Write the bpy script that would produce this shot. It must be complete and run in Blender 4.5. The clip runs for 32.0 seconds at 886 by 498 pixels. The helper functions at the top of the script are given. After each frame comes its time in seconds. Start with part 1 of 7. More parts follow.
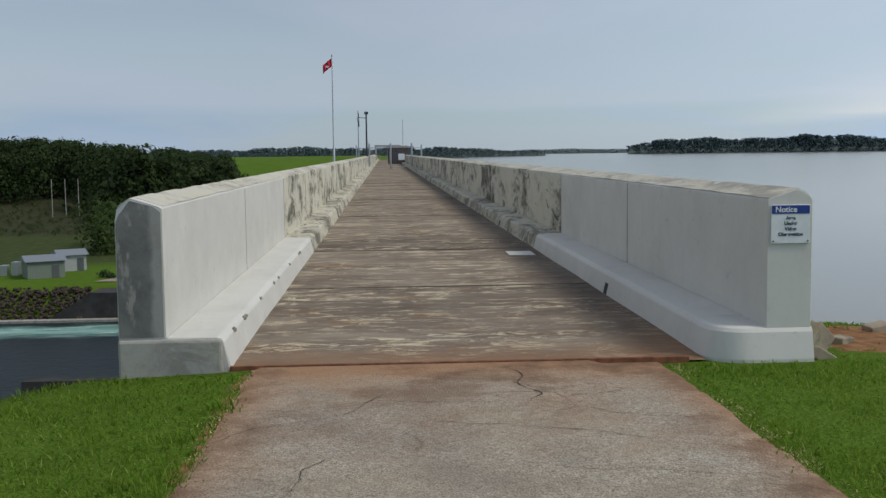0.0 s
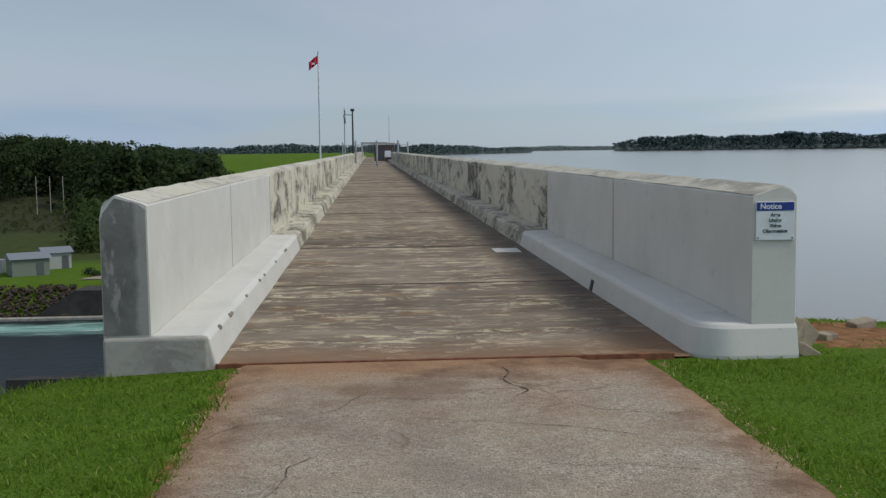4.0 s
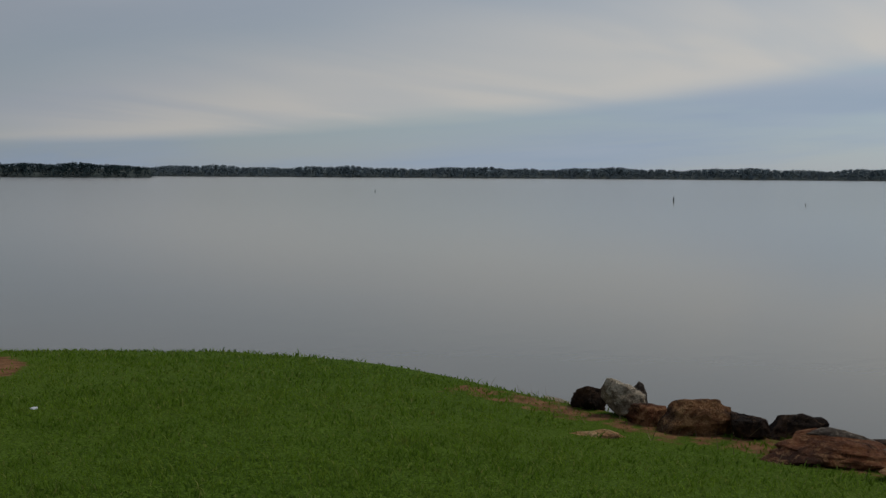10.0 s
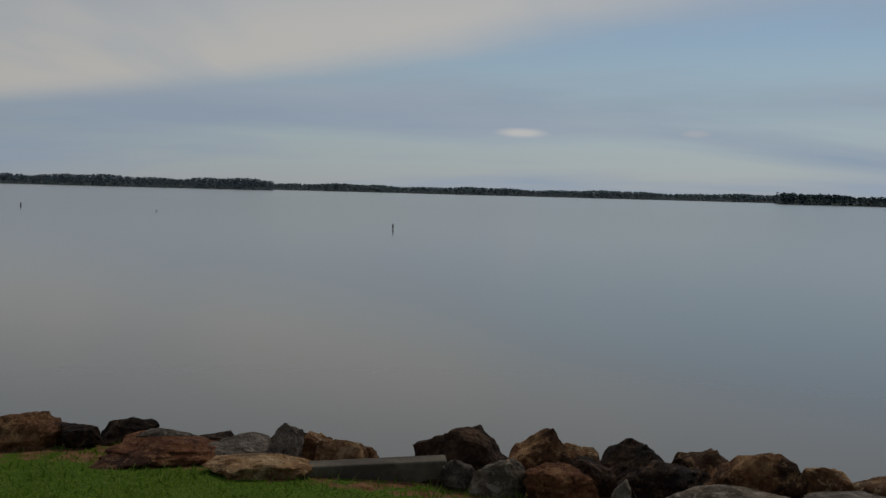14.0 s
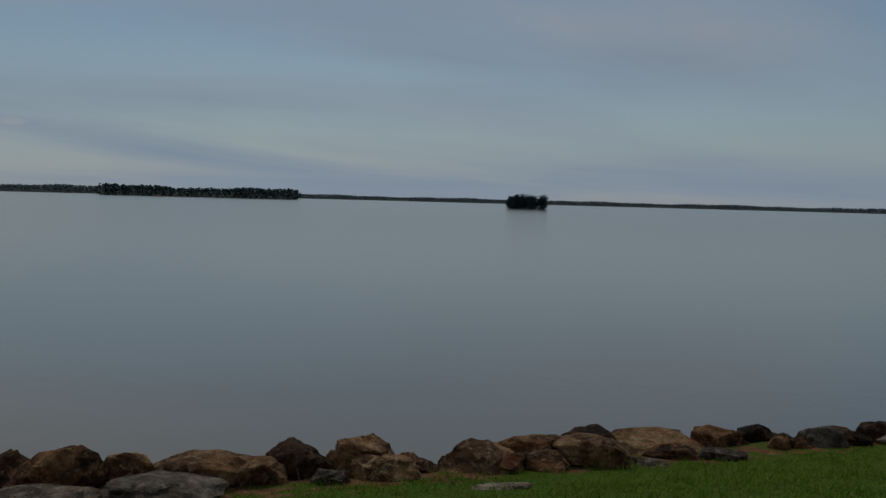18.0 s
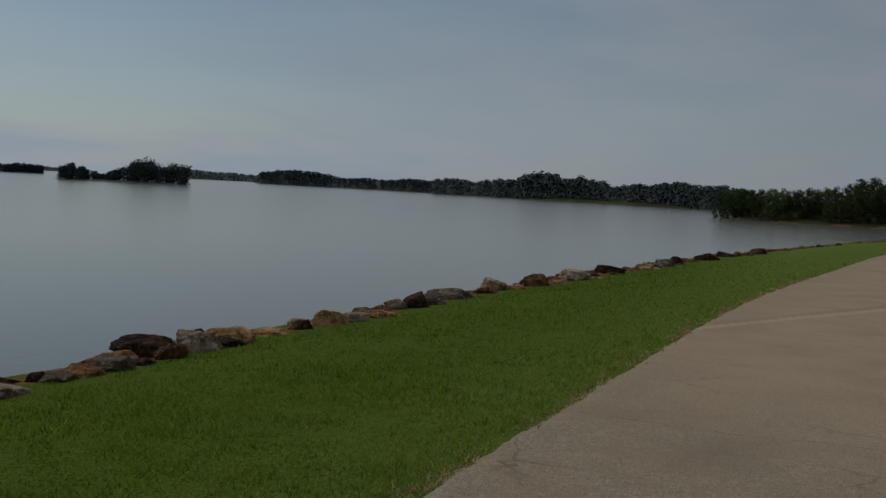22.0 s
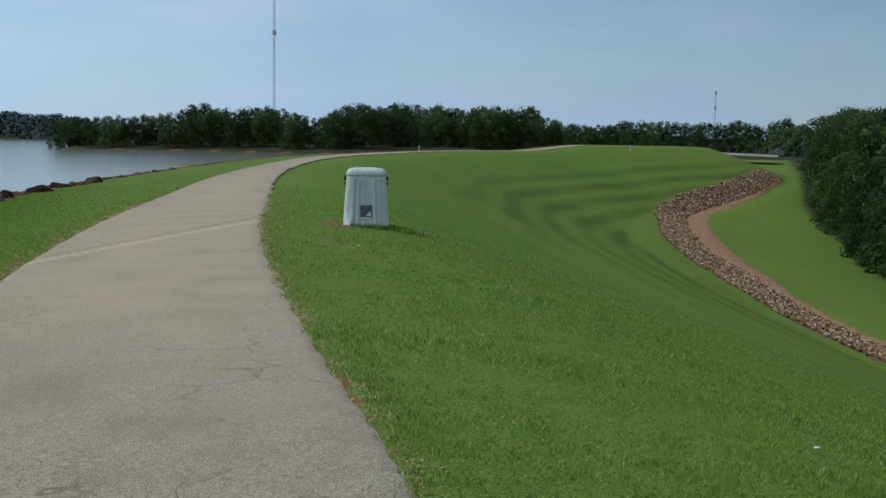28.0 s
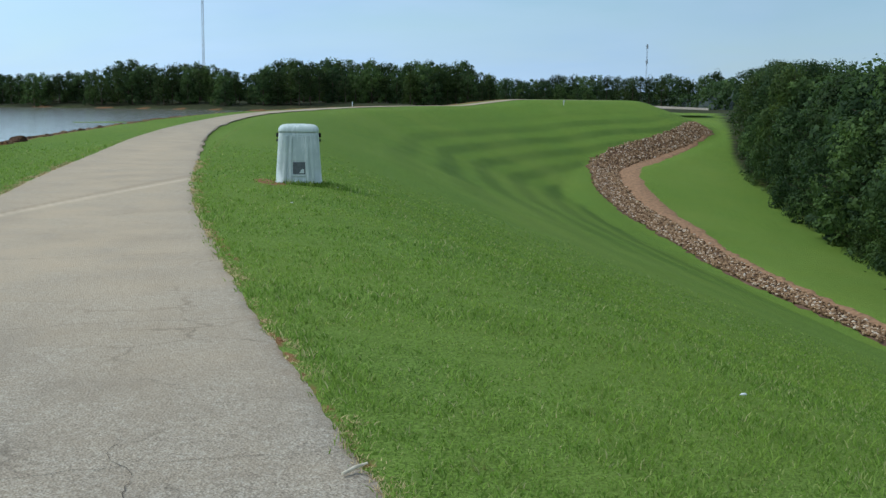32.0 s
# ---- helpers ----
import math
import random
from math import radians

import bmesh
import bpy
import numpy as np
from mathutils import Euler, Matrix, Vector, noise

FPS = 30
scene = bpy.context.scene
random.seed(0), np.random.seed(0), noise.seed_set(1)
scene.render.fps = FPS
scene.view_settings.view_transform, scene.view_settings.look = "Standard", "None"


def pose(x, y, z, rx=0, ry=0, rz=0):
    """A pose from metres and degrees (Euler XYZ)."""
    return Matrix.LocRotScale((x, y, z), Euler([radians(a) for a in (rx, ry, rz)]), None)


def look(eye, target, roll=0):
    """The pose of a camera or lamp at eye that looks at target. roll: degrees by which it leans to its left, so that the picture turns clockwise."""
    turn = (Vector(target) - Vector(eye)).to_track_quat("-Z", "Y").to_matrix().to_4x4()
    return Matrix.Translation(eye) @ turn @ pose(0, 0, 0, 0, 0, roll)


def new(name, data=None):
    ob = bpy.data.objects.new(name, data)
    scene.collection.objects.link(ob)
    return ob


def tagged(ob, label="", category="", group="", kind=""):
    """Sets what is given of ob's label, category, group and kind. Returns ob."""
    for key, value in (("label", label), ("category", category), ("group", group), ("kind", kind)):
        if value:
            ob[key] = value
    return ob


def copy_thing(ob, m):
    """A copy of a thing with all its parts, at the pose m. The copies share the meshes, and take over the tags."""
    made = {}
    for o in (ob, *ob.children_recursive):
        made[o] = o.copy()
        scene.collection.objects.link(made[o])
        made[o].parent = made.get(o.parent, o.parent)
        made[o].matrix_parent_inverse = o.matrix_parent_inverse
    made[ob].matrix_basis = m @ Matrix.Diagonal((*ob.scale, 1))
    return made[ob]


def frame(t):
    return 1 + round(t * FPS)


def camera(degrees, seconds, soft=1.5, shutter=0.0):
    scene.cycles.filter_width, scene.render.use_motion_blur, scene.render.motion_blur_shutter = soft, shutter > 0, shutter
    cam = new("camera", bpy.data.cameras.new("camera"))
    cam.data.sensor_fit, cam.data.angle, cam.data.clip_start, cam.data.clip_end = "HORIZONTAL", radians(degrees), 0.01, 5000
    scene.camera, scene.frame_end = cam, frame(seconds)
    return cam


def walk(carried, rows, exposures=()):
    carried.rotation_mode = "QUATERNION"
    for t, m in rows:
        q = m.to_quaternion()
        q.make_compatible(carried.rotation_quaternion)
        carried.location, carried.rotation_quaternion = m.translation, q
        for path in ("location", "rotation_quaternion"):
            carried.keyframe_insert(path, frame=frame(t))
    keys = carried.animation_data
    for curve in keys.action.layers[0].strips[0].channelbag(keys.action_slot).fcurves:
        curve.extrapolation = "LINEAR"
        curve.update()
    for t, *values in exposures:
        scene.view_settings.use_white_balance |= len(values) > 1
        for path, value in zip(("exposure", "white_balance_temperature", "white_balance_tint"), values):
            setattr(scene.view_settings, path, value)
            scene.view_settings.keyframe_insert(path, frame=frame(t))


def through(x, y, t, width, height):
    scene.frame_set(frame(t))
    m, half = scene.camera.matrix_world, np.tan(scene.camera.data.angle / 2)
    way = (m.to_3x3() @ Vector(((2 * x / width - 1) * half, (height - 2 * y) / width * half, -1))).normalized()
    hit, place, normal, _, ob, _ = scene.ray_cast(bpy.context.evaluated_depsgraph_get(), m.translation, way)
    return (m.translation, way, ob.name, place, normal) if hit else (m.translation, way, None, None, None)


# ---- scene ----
cam = camera(44.77, 32.0, 1.4)
PATH = [
    (0.0, pose(0.015, 0.282, 1.550, 84.853, 0.706, -3.101)),
    (0.5, pose(0.017, 0.282, 1.550, 84.795, 0.611, -3.430)),
    (1.0, pose(0.017, 0.282, 1.550, 84.489, 0.533, -3.521)),
    (1.5, pose(0.017, 0.282, 1.550, 84.561, 0.769, -3.456)),
    (2.0, pose(0.019, 0.282, 1.550, 84.649, 0.741, -3.861)),
    (2.5, pose(0.020, 0.282, 1.550, 84.659, 0.719, -4.137)),
    (3.0, pose(0.020, 0.282, 1.550, 84.698, 0.619, -3.984)),
    (3.5, pose(0.019, 0.282, 1.550, 84.730, 0.711, -3.817)),
    (5.5, pose(0.020, 0.282, 1.550, 84.455, 0.557, -4.093)),
    (6.0, pose(0.029, 0.281, 1.550, 84.481, 0.620, -5.988)),
    (6.5, pose(0.050, 0.278, 1.550, 84.558, -0.075, -10.173)),
    (7.0, pose(0.082, 0.270, 1.550, 84.384, -0.582, -16.882)),
    (7.5, pose(0.115, 0.258, 1.550, 84.181, -0.043, -23.976)),
    (8.0, pose(0.147, 0.241, 1.550, 84.219, 0.432, -31.273)),
    (8.5, pose(0.174, 0.223, 1.550, 84.552, -0.024, -37.968)),
    (9.0, pose(0.187, 0.212, 1.550, 85.847, -0.135, -41.450)),
    (9.5, pose(0.197, 0.202, 1.550, 86.143, -0.594, -44.237)),
    (10.0, pose(0.207, 0.192, 1.550, 86.081, -0.362, -47.266)),
    (10.5, pose(0.220, 0.177, 1.550, 85.827, -0.610, -51.055)),
    (11.0, pose(0.230, 0.164, 1.550, 85.750, -0.689, -54.577)),
    (11.5, pose(0.239, 0.151, 1.550, 86.286, -0.850, -57.662)),
    (12.0, pose(0.247, 0.137, 1.550, 86.616, -0.555, -60.977)),
    (12.5, pose(0.259, 0.113, 1.550, 86.538, -0.806, -66.313)),
    (13.0, pose(0.268, 0.088, 1.550, 86.360, -1.031, -71.816)),
    (13.5, pose(0.275, 0.065, 1.550, 86.734, -1.239, -76.665)),
    (15.5, pose(0.282, -0.014, 1.550, 86.875, -1.645, -92.773)),
    (16.0, pose(0.279, -0.040, 1.550, 87.038, -1.186, -98.166)),
    (16.5, pose(0.275, -0.063, 1.550, 87.484, -1.289, -102.902)),
    (17.0, pose(0.271, -0.081, 1.550, 87.283, -1.028, -106.619)),
    (17.5, pose(0.264, -0.100, 1.550, 87.514, -1.248, -110.697)),
    (18.0, pose(0.255, -0.122, 1.550, 87.426, -1.518, -115.640)),
    (18.5, pose(0.242, -0.145, 1.550, 86.783, -1.721, -120.862)),
    (19.0, pose(0.226, -0.169, 1.550, 87.098, -1.873, -126.824)),
    (19.5, pose(0.211, -0.187, 1.550, 87.319, -2.231, -131.520)),
    (20.0, pose(0.198, -0.201, 1.550, 87.639, -1.879, -135.356)),
    (20.5, pose(0.180, -0.218, 1.550, 87.462, -1.577, -140.460)),
    (21.0, pose(0.161, -0.232, 1.550, 87.661, -2.077, -145.300)),
    (21.5, pose(0.130, -0.250, 1.550, 86.883, -3.444, -152.526)),
    (22.0, pose(0.094, -0.266, 1.550, 86.830, -2.920, -160.564)),
    (22.5, pose(0.068, -0.274, 1.550, 86.153, -2.417, -166.095)),
    (23.0, pose(0.048, -0.278, 1.550, 85.864, -1.505, -170.263)),
    (23.5, pose(0.026, -0.281, 1.550, 85.722, -0.727, -174.729)),
    (24.0, pose(0.006, -0.282, 1.550, 85.544, -0.894, -178.714)),
    (24.5, pose(-0.008, -0.282, 1.550, 85.543, -0.509, -181.716)),
    (25.0, pose(-0.024, -0.281, 1.550, 85.207, -1.050, -184.776)),
    (25.5, pose(-0.035, -0.280, 1.550, 85.259, -1.003, -187.027)),
    (26.0, pose(-0.044, -0.279, 1.550, 85.114, -0.506, -189.029)),
    (26.5, pose(-0.054, -0.277, 1.550, 85.069, -0.311, -190.936)),
    (28.5, pose(-0.075, -0.272, 1.550, 83.930, -1.155, -195.460)),
    (29.0, pose(-0.078, -0.271, 1.550, 83.687, -0.933, -195.990)),
    (29.5, pose(-0.080, -0.271, 1.550, 83.207, -0.402, -196.549)),
    (30.0, pose(-0.084, -0.270, 1.550, 82.919, -0.473, -197.274)),
    (30.5, pose(-0.086, -0.269, 1.550, 82.457, -0.692, -197.715)),
    (31.0, pose(-0.087, -0.269, 1.550, 82.230, -0.689, -197.887)),
    (31.5, pose(-0.088, -0.268, 1.550, 82.111, -0.517, -198.093)),
    (32.0, pose(-0.088, -0.268, 1.550, 81.902, -0.638, -198.266)),
]
EXPOSURES = [(0, -0.45, 6220, 8), (7, -0.50, 6200, 8), (9, -1.12, 6450, 10), (13, -1.58, 6550, 10), (19, -2.05, 6400, 8), (22, -1.73, 6860, 10), (23, -1.38, 6360, 8), (26, -0.89, 5910, 3), (29, -0.42, 5660, 2), (32, -0.15, 5560, 0)]
walk(cam, PATH, EXPOSURES)

# ---------------------------------------------------------------- sky, sun
SUN_AZ, SUN_EL = 108.0, 52.0            # degrees clockwise from the dam's axis, and above the horizon


def make_world():
    w = bpy.data.worlds.new("sky")
    scene.world = w
    w.use_nodes = True
    nt = w.node_tree
    nt.nodes.clear()
    N, L = nt.nodes.new, nt.links.new
    out, bg = N("ShaderNodeOutputWorld"), N("ShaderNodeBackground")
    sky = N("ShaderNodeTexSky")
    sky.sky_type, sky.sun_disc = "NISHITA", False
    sky.sun_elevation, sky.sun_rotation = radians(SUN_EL), radians(SUN_AZ)
    sky.air_density, sky.dust_density, sky.ozone_density = 1.0, 0.2, 2.0
    # a cloud layer: the sky's direction laid onto a flat ceiling, so clouds crowd towards the horizon
    tc = N("ShaderNodeTexCoord")
    sep = N("ShaderNodeSeparateXYZ")
    L(tc.outputs["Generated"], sep.inputs[0])
    zc = N("ShaderNodeMath")
    zc.operation = "MAXIMUM"
    L(sep.outputs["Z"], zc.inputs[0])
    zc.inputs[1].default_value = 0.0
    za = N("ShaderNodeMath")
    za.operation = "ADD"
    L(zc.outputs[0], za.inputs[0])
    za.inputs[1].default_value = 0.10
    dv = []
    for ax in "XY":
        m = N("ShaderNodeMath")
        m.operation = "DIVIDE"
        L(sep.outputs[ax], m.inputs[0])
        L(za.outputs[0], m.inputs[1])
        dv.append(m)
    comb = N("ShaderNodeCombineXYZ")
    L(dv[0].outputs[0], comb.inputs[0])
    L(dv[1].outputs[0], comb.inputs[1])
    mp = N("ShaderNodeMapping")
    mp.inputs["Location"].default_value = (3.1, 1.7, 0.0)
    mp.inputs["Rotation"].default_value = (0, 0, radians(25))
    mp.inputs["Scale"].default_value = (0.34, 0.22, 1.0)
    L(comb.outputs[0], mp.inputs[0])
    n1 = N("ShaderNodeTexNoise")
    n1.inputs["Scale"].default_value, n1.inputs["Detail"].default_value, n1.inputs["Roughness"].default_value = 1.0, 7.0, 0.52
    n1.inputs["Distortion"].default_value = 0.35
    L(mp.outputs[0], n1.inputs["Vector"])
    r1 = N("ShaderNodeValToRGB")
    r1.color_ramp.elements[0].position, r1.color_ramp.elements[1].position = 0.41, 0.59
    r1.color_ramp.elements[0].color, r1.color_ramp.elements[1].color = (0.03,) * 3 + (1,), (0.88,) * 3 + (1,)
    L(n1.outputs["Fac"], r1.inputs[0])
    n2 = N("ShaderNodeTexNoise")
    n2.inputs["Scale"].default_value, n2.inputs["Detail"].default_value = 2.3, 5.0
    L(mp.outputs[0], n2.inputs["Vector"])
    r2 = N("ShaderNodeValToRGB")
    r2.color_ramp.elements[0].position, r2.color_ramp.elements[1].position = 0.3, 0.75
    r2.color_ramp.elements[0].color, r2.color_ramp.elements[1].color = (4.4, 5.5, 6.95, 1), (6.3, 6.9, 7.9, 1)
    L(n2.outputs["Fac"], r2.inputs[0])
    mix = N("ShaderNodeMix")
    mix.data_type = "RGBA"
    L(r1.outputs[0], mix.inputs["Factor"])
    L(sky.outputs[0], mix.inputs["A"])
    L(r2.outputs[0], mix.inputs["B"])
    # a brighter bank of cloud overhead, with a soft curved edge over the lake, and one small lens-shaped cloud
    def bank(where, scale, inner, outer, wobble):
        sub = N("ShaderNodeVectorMath")
        sub.operation = "SUBTRACT"
        L(comb.outputs[0], sub.inputs[0])
        sub.inputs[1].default_value = where
        mul = N("ShaderNodeVectorMath")
        mul.operation = "MULTIPLY"
        L(sub.outputs[0], mul.inputs[0])
        mul.inputs[1].default_value = scale
        ln = N("ShaderNodeVectorMath")
        ln.operation = "LENGTH"
        L(mul.outputs[0], ln.inputs[0])
        wob = N("ShaderNodeMath")
        wob.operation = "MULTIPLY_ADD"
        L(n2.outputs["Fac"], wob.inputs[0])
        wob.inputs[1].default_value = wobble
        L(ln.outputs["Value"], wob.inputs[2])
        rg = N("ShaderNodeMapRange")
        rg.interpolation_type = "SMOOTHSTEP"
        L(wob.outputs[0], rg.inputs["Value"])
        rg.inputs["From Min"].default_value, rg.inputs["From Max"].default_value = inner, outer
        rg.inputs["To Min"].default_value, rg.inputs["To Max"].default_value = 1.0, 0.0
        return rg.outputs["Result"]

    hz = N("ShaderNodeMapRange")                      # haze towards the horizon
    hz.interpolation_type = "SMOOTHSTEP"
    L(zc.outputs[0], hz.inputs["Value"])
    hz.inputs["From Min"].default_value, hz.inputs["From Max"].default_value = 0.0, 0.16
    hz.inputs["To Min"].default_value, hz.inputs["To Max"].default_value = 1.0, 0.0
    haze = hz.outputs["Result"]
    # thick and thin places drawn out along the cloud bank
    mp3 = N("ShaderNodeMapping")
    mp3.inputs["Rotation"].default_value = (0, 0, radians(62))
    mp3.inputs["Scale"].default_value = (0.42, 1.05, 1.0)
    L(comb.outputs[0], mp3.inputs[0])
    n3 = N("ShaderNodeTexNoise")
    n3.inputs["Scale"].default_value, n3.inputs["Detail"].default_value, n3.inputs["Roughness"].default_value = 0.8, 3.5, 0.5
    n3.inputs["Distortion"].default_value = 0.5
    L(mp3.outputs[0], n3.inputs["Vector"])
    thick = N("ShaderNodeMapRange")
    thick.interpolation_type = "SMOOTHSTEP"
    L(n3.outputs["Fac"], thick.inputs["Value"])
    thick.inputs["From Min"].default_value, thick.inputs["From Max"].default_value = 0.36, 0.56
    thick.inputs["To Min"].default_value, thick.inputs["To Max"].default_value = 0.62, 1.0
    last = mix.outputs["Result"]
    east = N("ShaderNodeMapRange")
    east.interpolation_type = "SMOOTHSTEP"
    L(dv[0].outputs[0], east.inputs["Value"])
    east.inputs["From Min"].default_value, east.inputs["From Max"].default_value = 2.1, 4.0
    both = N("ShaderNodeMath")
    both.operation = "MULTIPLY"
    L(bank((-0.4, 3.35, 0), (1, 1, 1), 5.3, 5.95, 0.6), both.inputs[0])
    L(east.outputs["Result"], both.inputs[1])
    patchy = N("ShaderNodeMath")
    patchy.operation = "MULTIPLY"
    L(both.outputs[0], patchy.inputs[0])
    L(thick.outputs["Result"], patchy.inputs[1])
    lake_bank = patchy.outputs[0]
    for mask, amount, tint in ((haze, 0.62, (4.5, 5.8, 7.6, 1)), (bank((0.2, 2.6, 0), (1, 1, 1), 4.7, 5.4, 0.9), 0.42, (6.7, 7.0, 7.7, 1)),
                               (lake_bank, 0.92, (8.6, 8.4, 8.0, 1)), (bank((6.36, 0.58, 0), (5.5, 7.0, 1), 0.7, 1.7, 0.6), 0.95, (8.6, 8.6, 8.6, 1)),
                               (bank((6.3, -0.42, 0), (8, 14, 1), 0.7, 1.9, 0.9), 0.5, (7.4, 7.4, 7.6, 1))):
        am = N("ShaderNodeMath")
        am.operation = "MULTIPLY"
        L(mask, am.inputs[0])
        am.inputs[1].default_value = amount
        mx = N("ShaderNodeMix")
        mx.data_type = "RGBA"
        L(am.outputs[0], mx.inputs["Factor"])
        L(last, mx.inputs["A"])
        mx.inputs["B"].default_value = tint
        last = mx.outputs["Result"]
    # the veiled sun lightens its side of the sky
    side = N("ShaderNodeVectorMath")
    side.operation = "DOT_PRODUCT"
    L(tc.outputs["Generated"], side.inputs[0])
    side.inputs[1].default_value = (math.sin(radians(SUN_AZ)), math.cos(radians(SUN_AZ)), 0.0)
    glow = N("ShaderNodeMapRange")
    L(side.outputs["Value"], glow.inputs["Value"])
    glow.inputs["From Min"].default_value, glow.inputs["From Max"].default_value = -0.3, 1.0
    glow.inputs["To Min"].default_value, glow.inputs["To Max"].default_value = 1.0, 1.75
    lit = N("ShaderNodeVectorMath")
    lit.operation = "SCALE"
    L(last, lit.inputs[0])
    L(glow.outputs["Result"], lit.inputs["Scale"])
    L(lit.outputs[0], bg.inputs["Color"])
    bg.inputs["Strength"].default_value = 0.1
    L(bg.outputs[0], out.inputs[0])


make_world()
sun_data = bpy.data.lights.new("sun", "SUN")
sun_data.energy, sun_data.angle, sun_data.color = 2.3, radians(12), (1.0, 0.915, 0.78)
sun = new("sun", sun_data)
sun.matrix_world = look((0, 0, 0), (-math.sin(radians(SUN_AZ)) * math.cos(radians(SUN_EL)),
                                    -math.cos(radians(SUN_AZ)) * math.cos(radians(SUN_EL)), -math.sin(radians(SUN_EL))))

# ---------------------------------------------------------------- materials
class Mat:
    """A small builder round one node material."""

    def __init__(self, name, rough=0.8, metal=0.0, spec=0.3):
        self.m = bpy.data.materials.new(name)
        self.m.use_nodes = True
        self.nt = self.m.node_tree
        self.b = self.nt.nodes["Principled BSDF"]
        self.b.inputs["Roughness"].default_value = rough
        self.b.inputs["Metallic"].default_value = metal
        self.b.inputs["Specular IOR Level"].default_value = spec
        self.coord = self.nt.nodes.new("ShaderNodeTexCoord").outputs["Object"]

    def n(self, kind, **inputs):
        node = self.nt.nodes.new(kind)
        for k, v in inputs.items():
            node.inputs[k].default_value = v
        return node

    def link(self, a, b):
        self.nt.links.new(a, b)

    def world(self):
        g = self.nt.nodes.new("ShaderNodeNewGeometry")
        self.coord = g.outputs["Position"]
        return self

    def scaled(self, sx=1, sy=1, sz=1, rz=0):
        mp = self.n("ShaderNodeMapping", Scale=(sx, sy, sz), Rotation=(0, 0, radians(rz)))
        self.link(self.coord, mp.inputs[0])
        return mp.outputs[0]

    def noise(self, scale, detail=4, rough=0.55, vec=None, dist=0.0):
        t = self.n("ShaderNodeTexNoise", Scale=scale, Detail=detail, Roughness=rough, Distortion=dist)
        self.link(vec or self.coord, t.inputs["Vector"])
        return t.outputs["Fac"]

    def voronoi(self, scale, vec=None, feature="F1"):
        t = self.n("ShaderNodeTexVoronoi", Scale=scale)
        t.feature = feature
        self.link(vec or self.coord, t.inputs["Vector"])
        return t.outputs["Distance"]

    def ramp(self, fac, *stops):
        r = self.nt.nodes.new("ShaderNodeValToRGB")
        e = r.color_ramp.elements
        while len(e) < len(stops):
            e.new(0.5)
        for el, (p, c) in zip(e, stops):
            el.position = p
            el.color = (*c, 1) if len(c) == 3 else c
        self.link(fac, r.inputs[0])
        return r.outputs[0]

    def grey(self, fac, lo, hi, a=0.0, b=1.0):
        return self.ramp(fac, (lo, (a,) * 3), (hi, (b,) * 3))

    def mix(self, fac, a, b, blend="MIX"):
        m = self.nt.nodes.new("ShaderNodeMix")
        m.data_type, m.blend_type = "RGBA", blend
        for v, k in ((fac, "Factor"), (a, "A"), (b, "B")):
            if isinstance(v, (int, float)):
                m.inputs[k].default_value = v
            elif isinstance(v, tuple):
                m.inputs[k].default_value = (*v, 1)
            else:
                self.link(v, m.inputs[k])
        return m.outputs["Result"]

    def math(self, op, a, b=0.0):
        m = self.nt.nodes.new("ShaderNodeMath")
        m.operation = op
        for i, v in enumerate((a, b)):
            if isinstance(v, (int, float)):
                m.inputs[i].default_value = v
            else:
                self.link(v, m.inputs[i])
        return m.outputs[0]

    def rand(self):
        return self.nt.nodes.new("ShaderNodeObjectInfo").outputs["Random"]

    def island(self):
        return self.nt.nodes.new("ShaderNodeNewGeometry").outputs["Random Per Island"]

    def attr(self, name):
        a = self.nt.nodes.new("ShaderNodeAttribute")
        a.attribute_name = name
        return a.outputs["Fac"]

    def color(self, c):
        if isinstance(c, tuple):
            self.b.inputs["Base Color"].default_value = (*c, 1)
        else:
            self.link(c, self.b.inputs["Base Color"])
        return self

    def dim_lawn(self, c):
        """Darkens the lawn by the dam and lake, its dimmer light put into the colour."""
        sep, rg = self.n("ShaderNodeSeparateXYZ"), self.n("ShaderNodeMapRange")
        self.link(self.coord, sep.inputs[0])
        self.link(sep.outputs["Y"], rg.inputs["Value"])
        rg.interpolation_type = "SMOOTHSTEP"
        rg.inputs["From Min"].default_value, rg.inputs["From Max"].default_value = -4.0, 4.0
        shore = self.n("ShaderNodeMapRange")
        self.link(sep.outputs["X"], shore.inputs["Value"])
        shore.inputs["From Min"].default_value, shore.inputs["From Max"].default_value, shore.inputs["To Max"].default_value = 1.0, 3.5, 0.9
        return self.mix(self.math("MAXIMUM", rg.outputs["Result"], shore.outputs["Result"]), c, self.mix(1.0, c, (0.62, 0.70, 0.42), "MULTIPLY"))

    def thin(self, c, share):
        """Lets light through, as a leaf does."""
        tr, mx = self.n("ShaderNodeBsdfTranslucent"), self.n("ShaderNodeMixShader", Fac=share)
        self.link(c, tr.inputs["Color"])
        self.link(self.b.outputs[0], mx.inputs[1])
        self.link(tr.outputs[0], mx.inputs[2])
        self.link(mx.outputs[0], self.nt.nodes["Material Output"].inputs["Surface"])

    def bump(self, h, strength=0.4, dist=0.02):
        bp = self.n("ShaderNodeBump", Strength=strength, Distance=dist)
        self.link(h, bp.inputs["Height"])
        self.link(bp.outputs[0], self.b.inputs["Normal"])
        return self


def plain(name, c, rough=0.6, metal=0.0, vary=0.15, scale=6.0):
    k = Mat(name, rough, metal)
    lo, hi = tuple(v * (1 - vary) for v in c), tuple(min(1, v * (1 + vary)) for v in c)
    return k.color(k.ramp(k.noise(scale, 5), (0.3, lo), (0.7, hi))).m


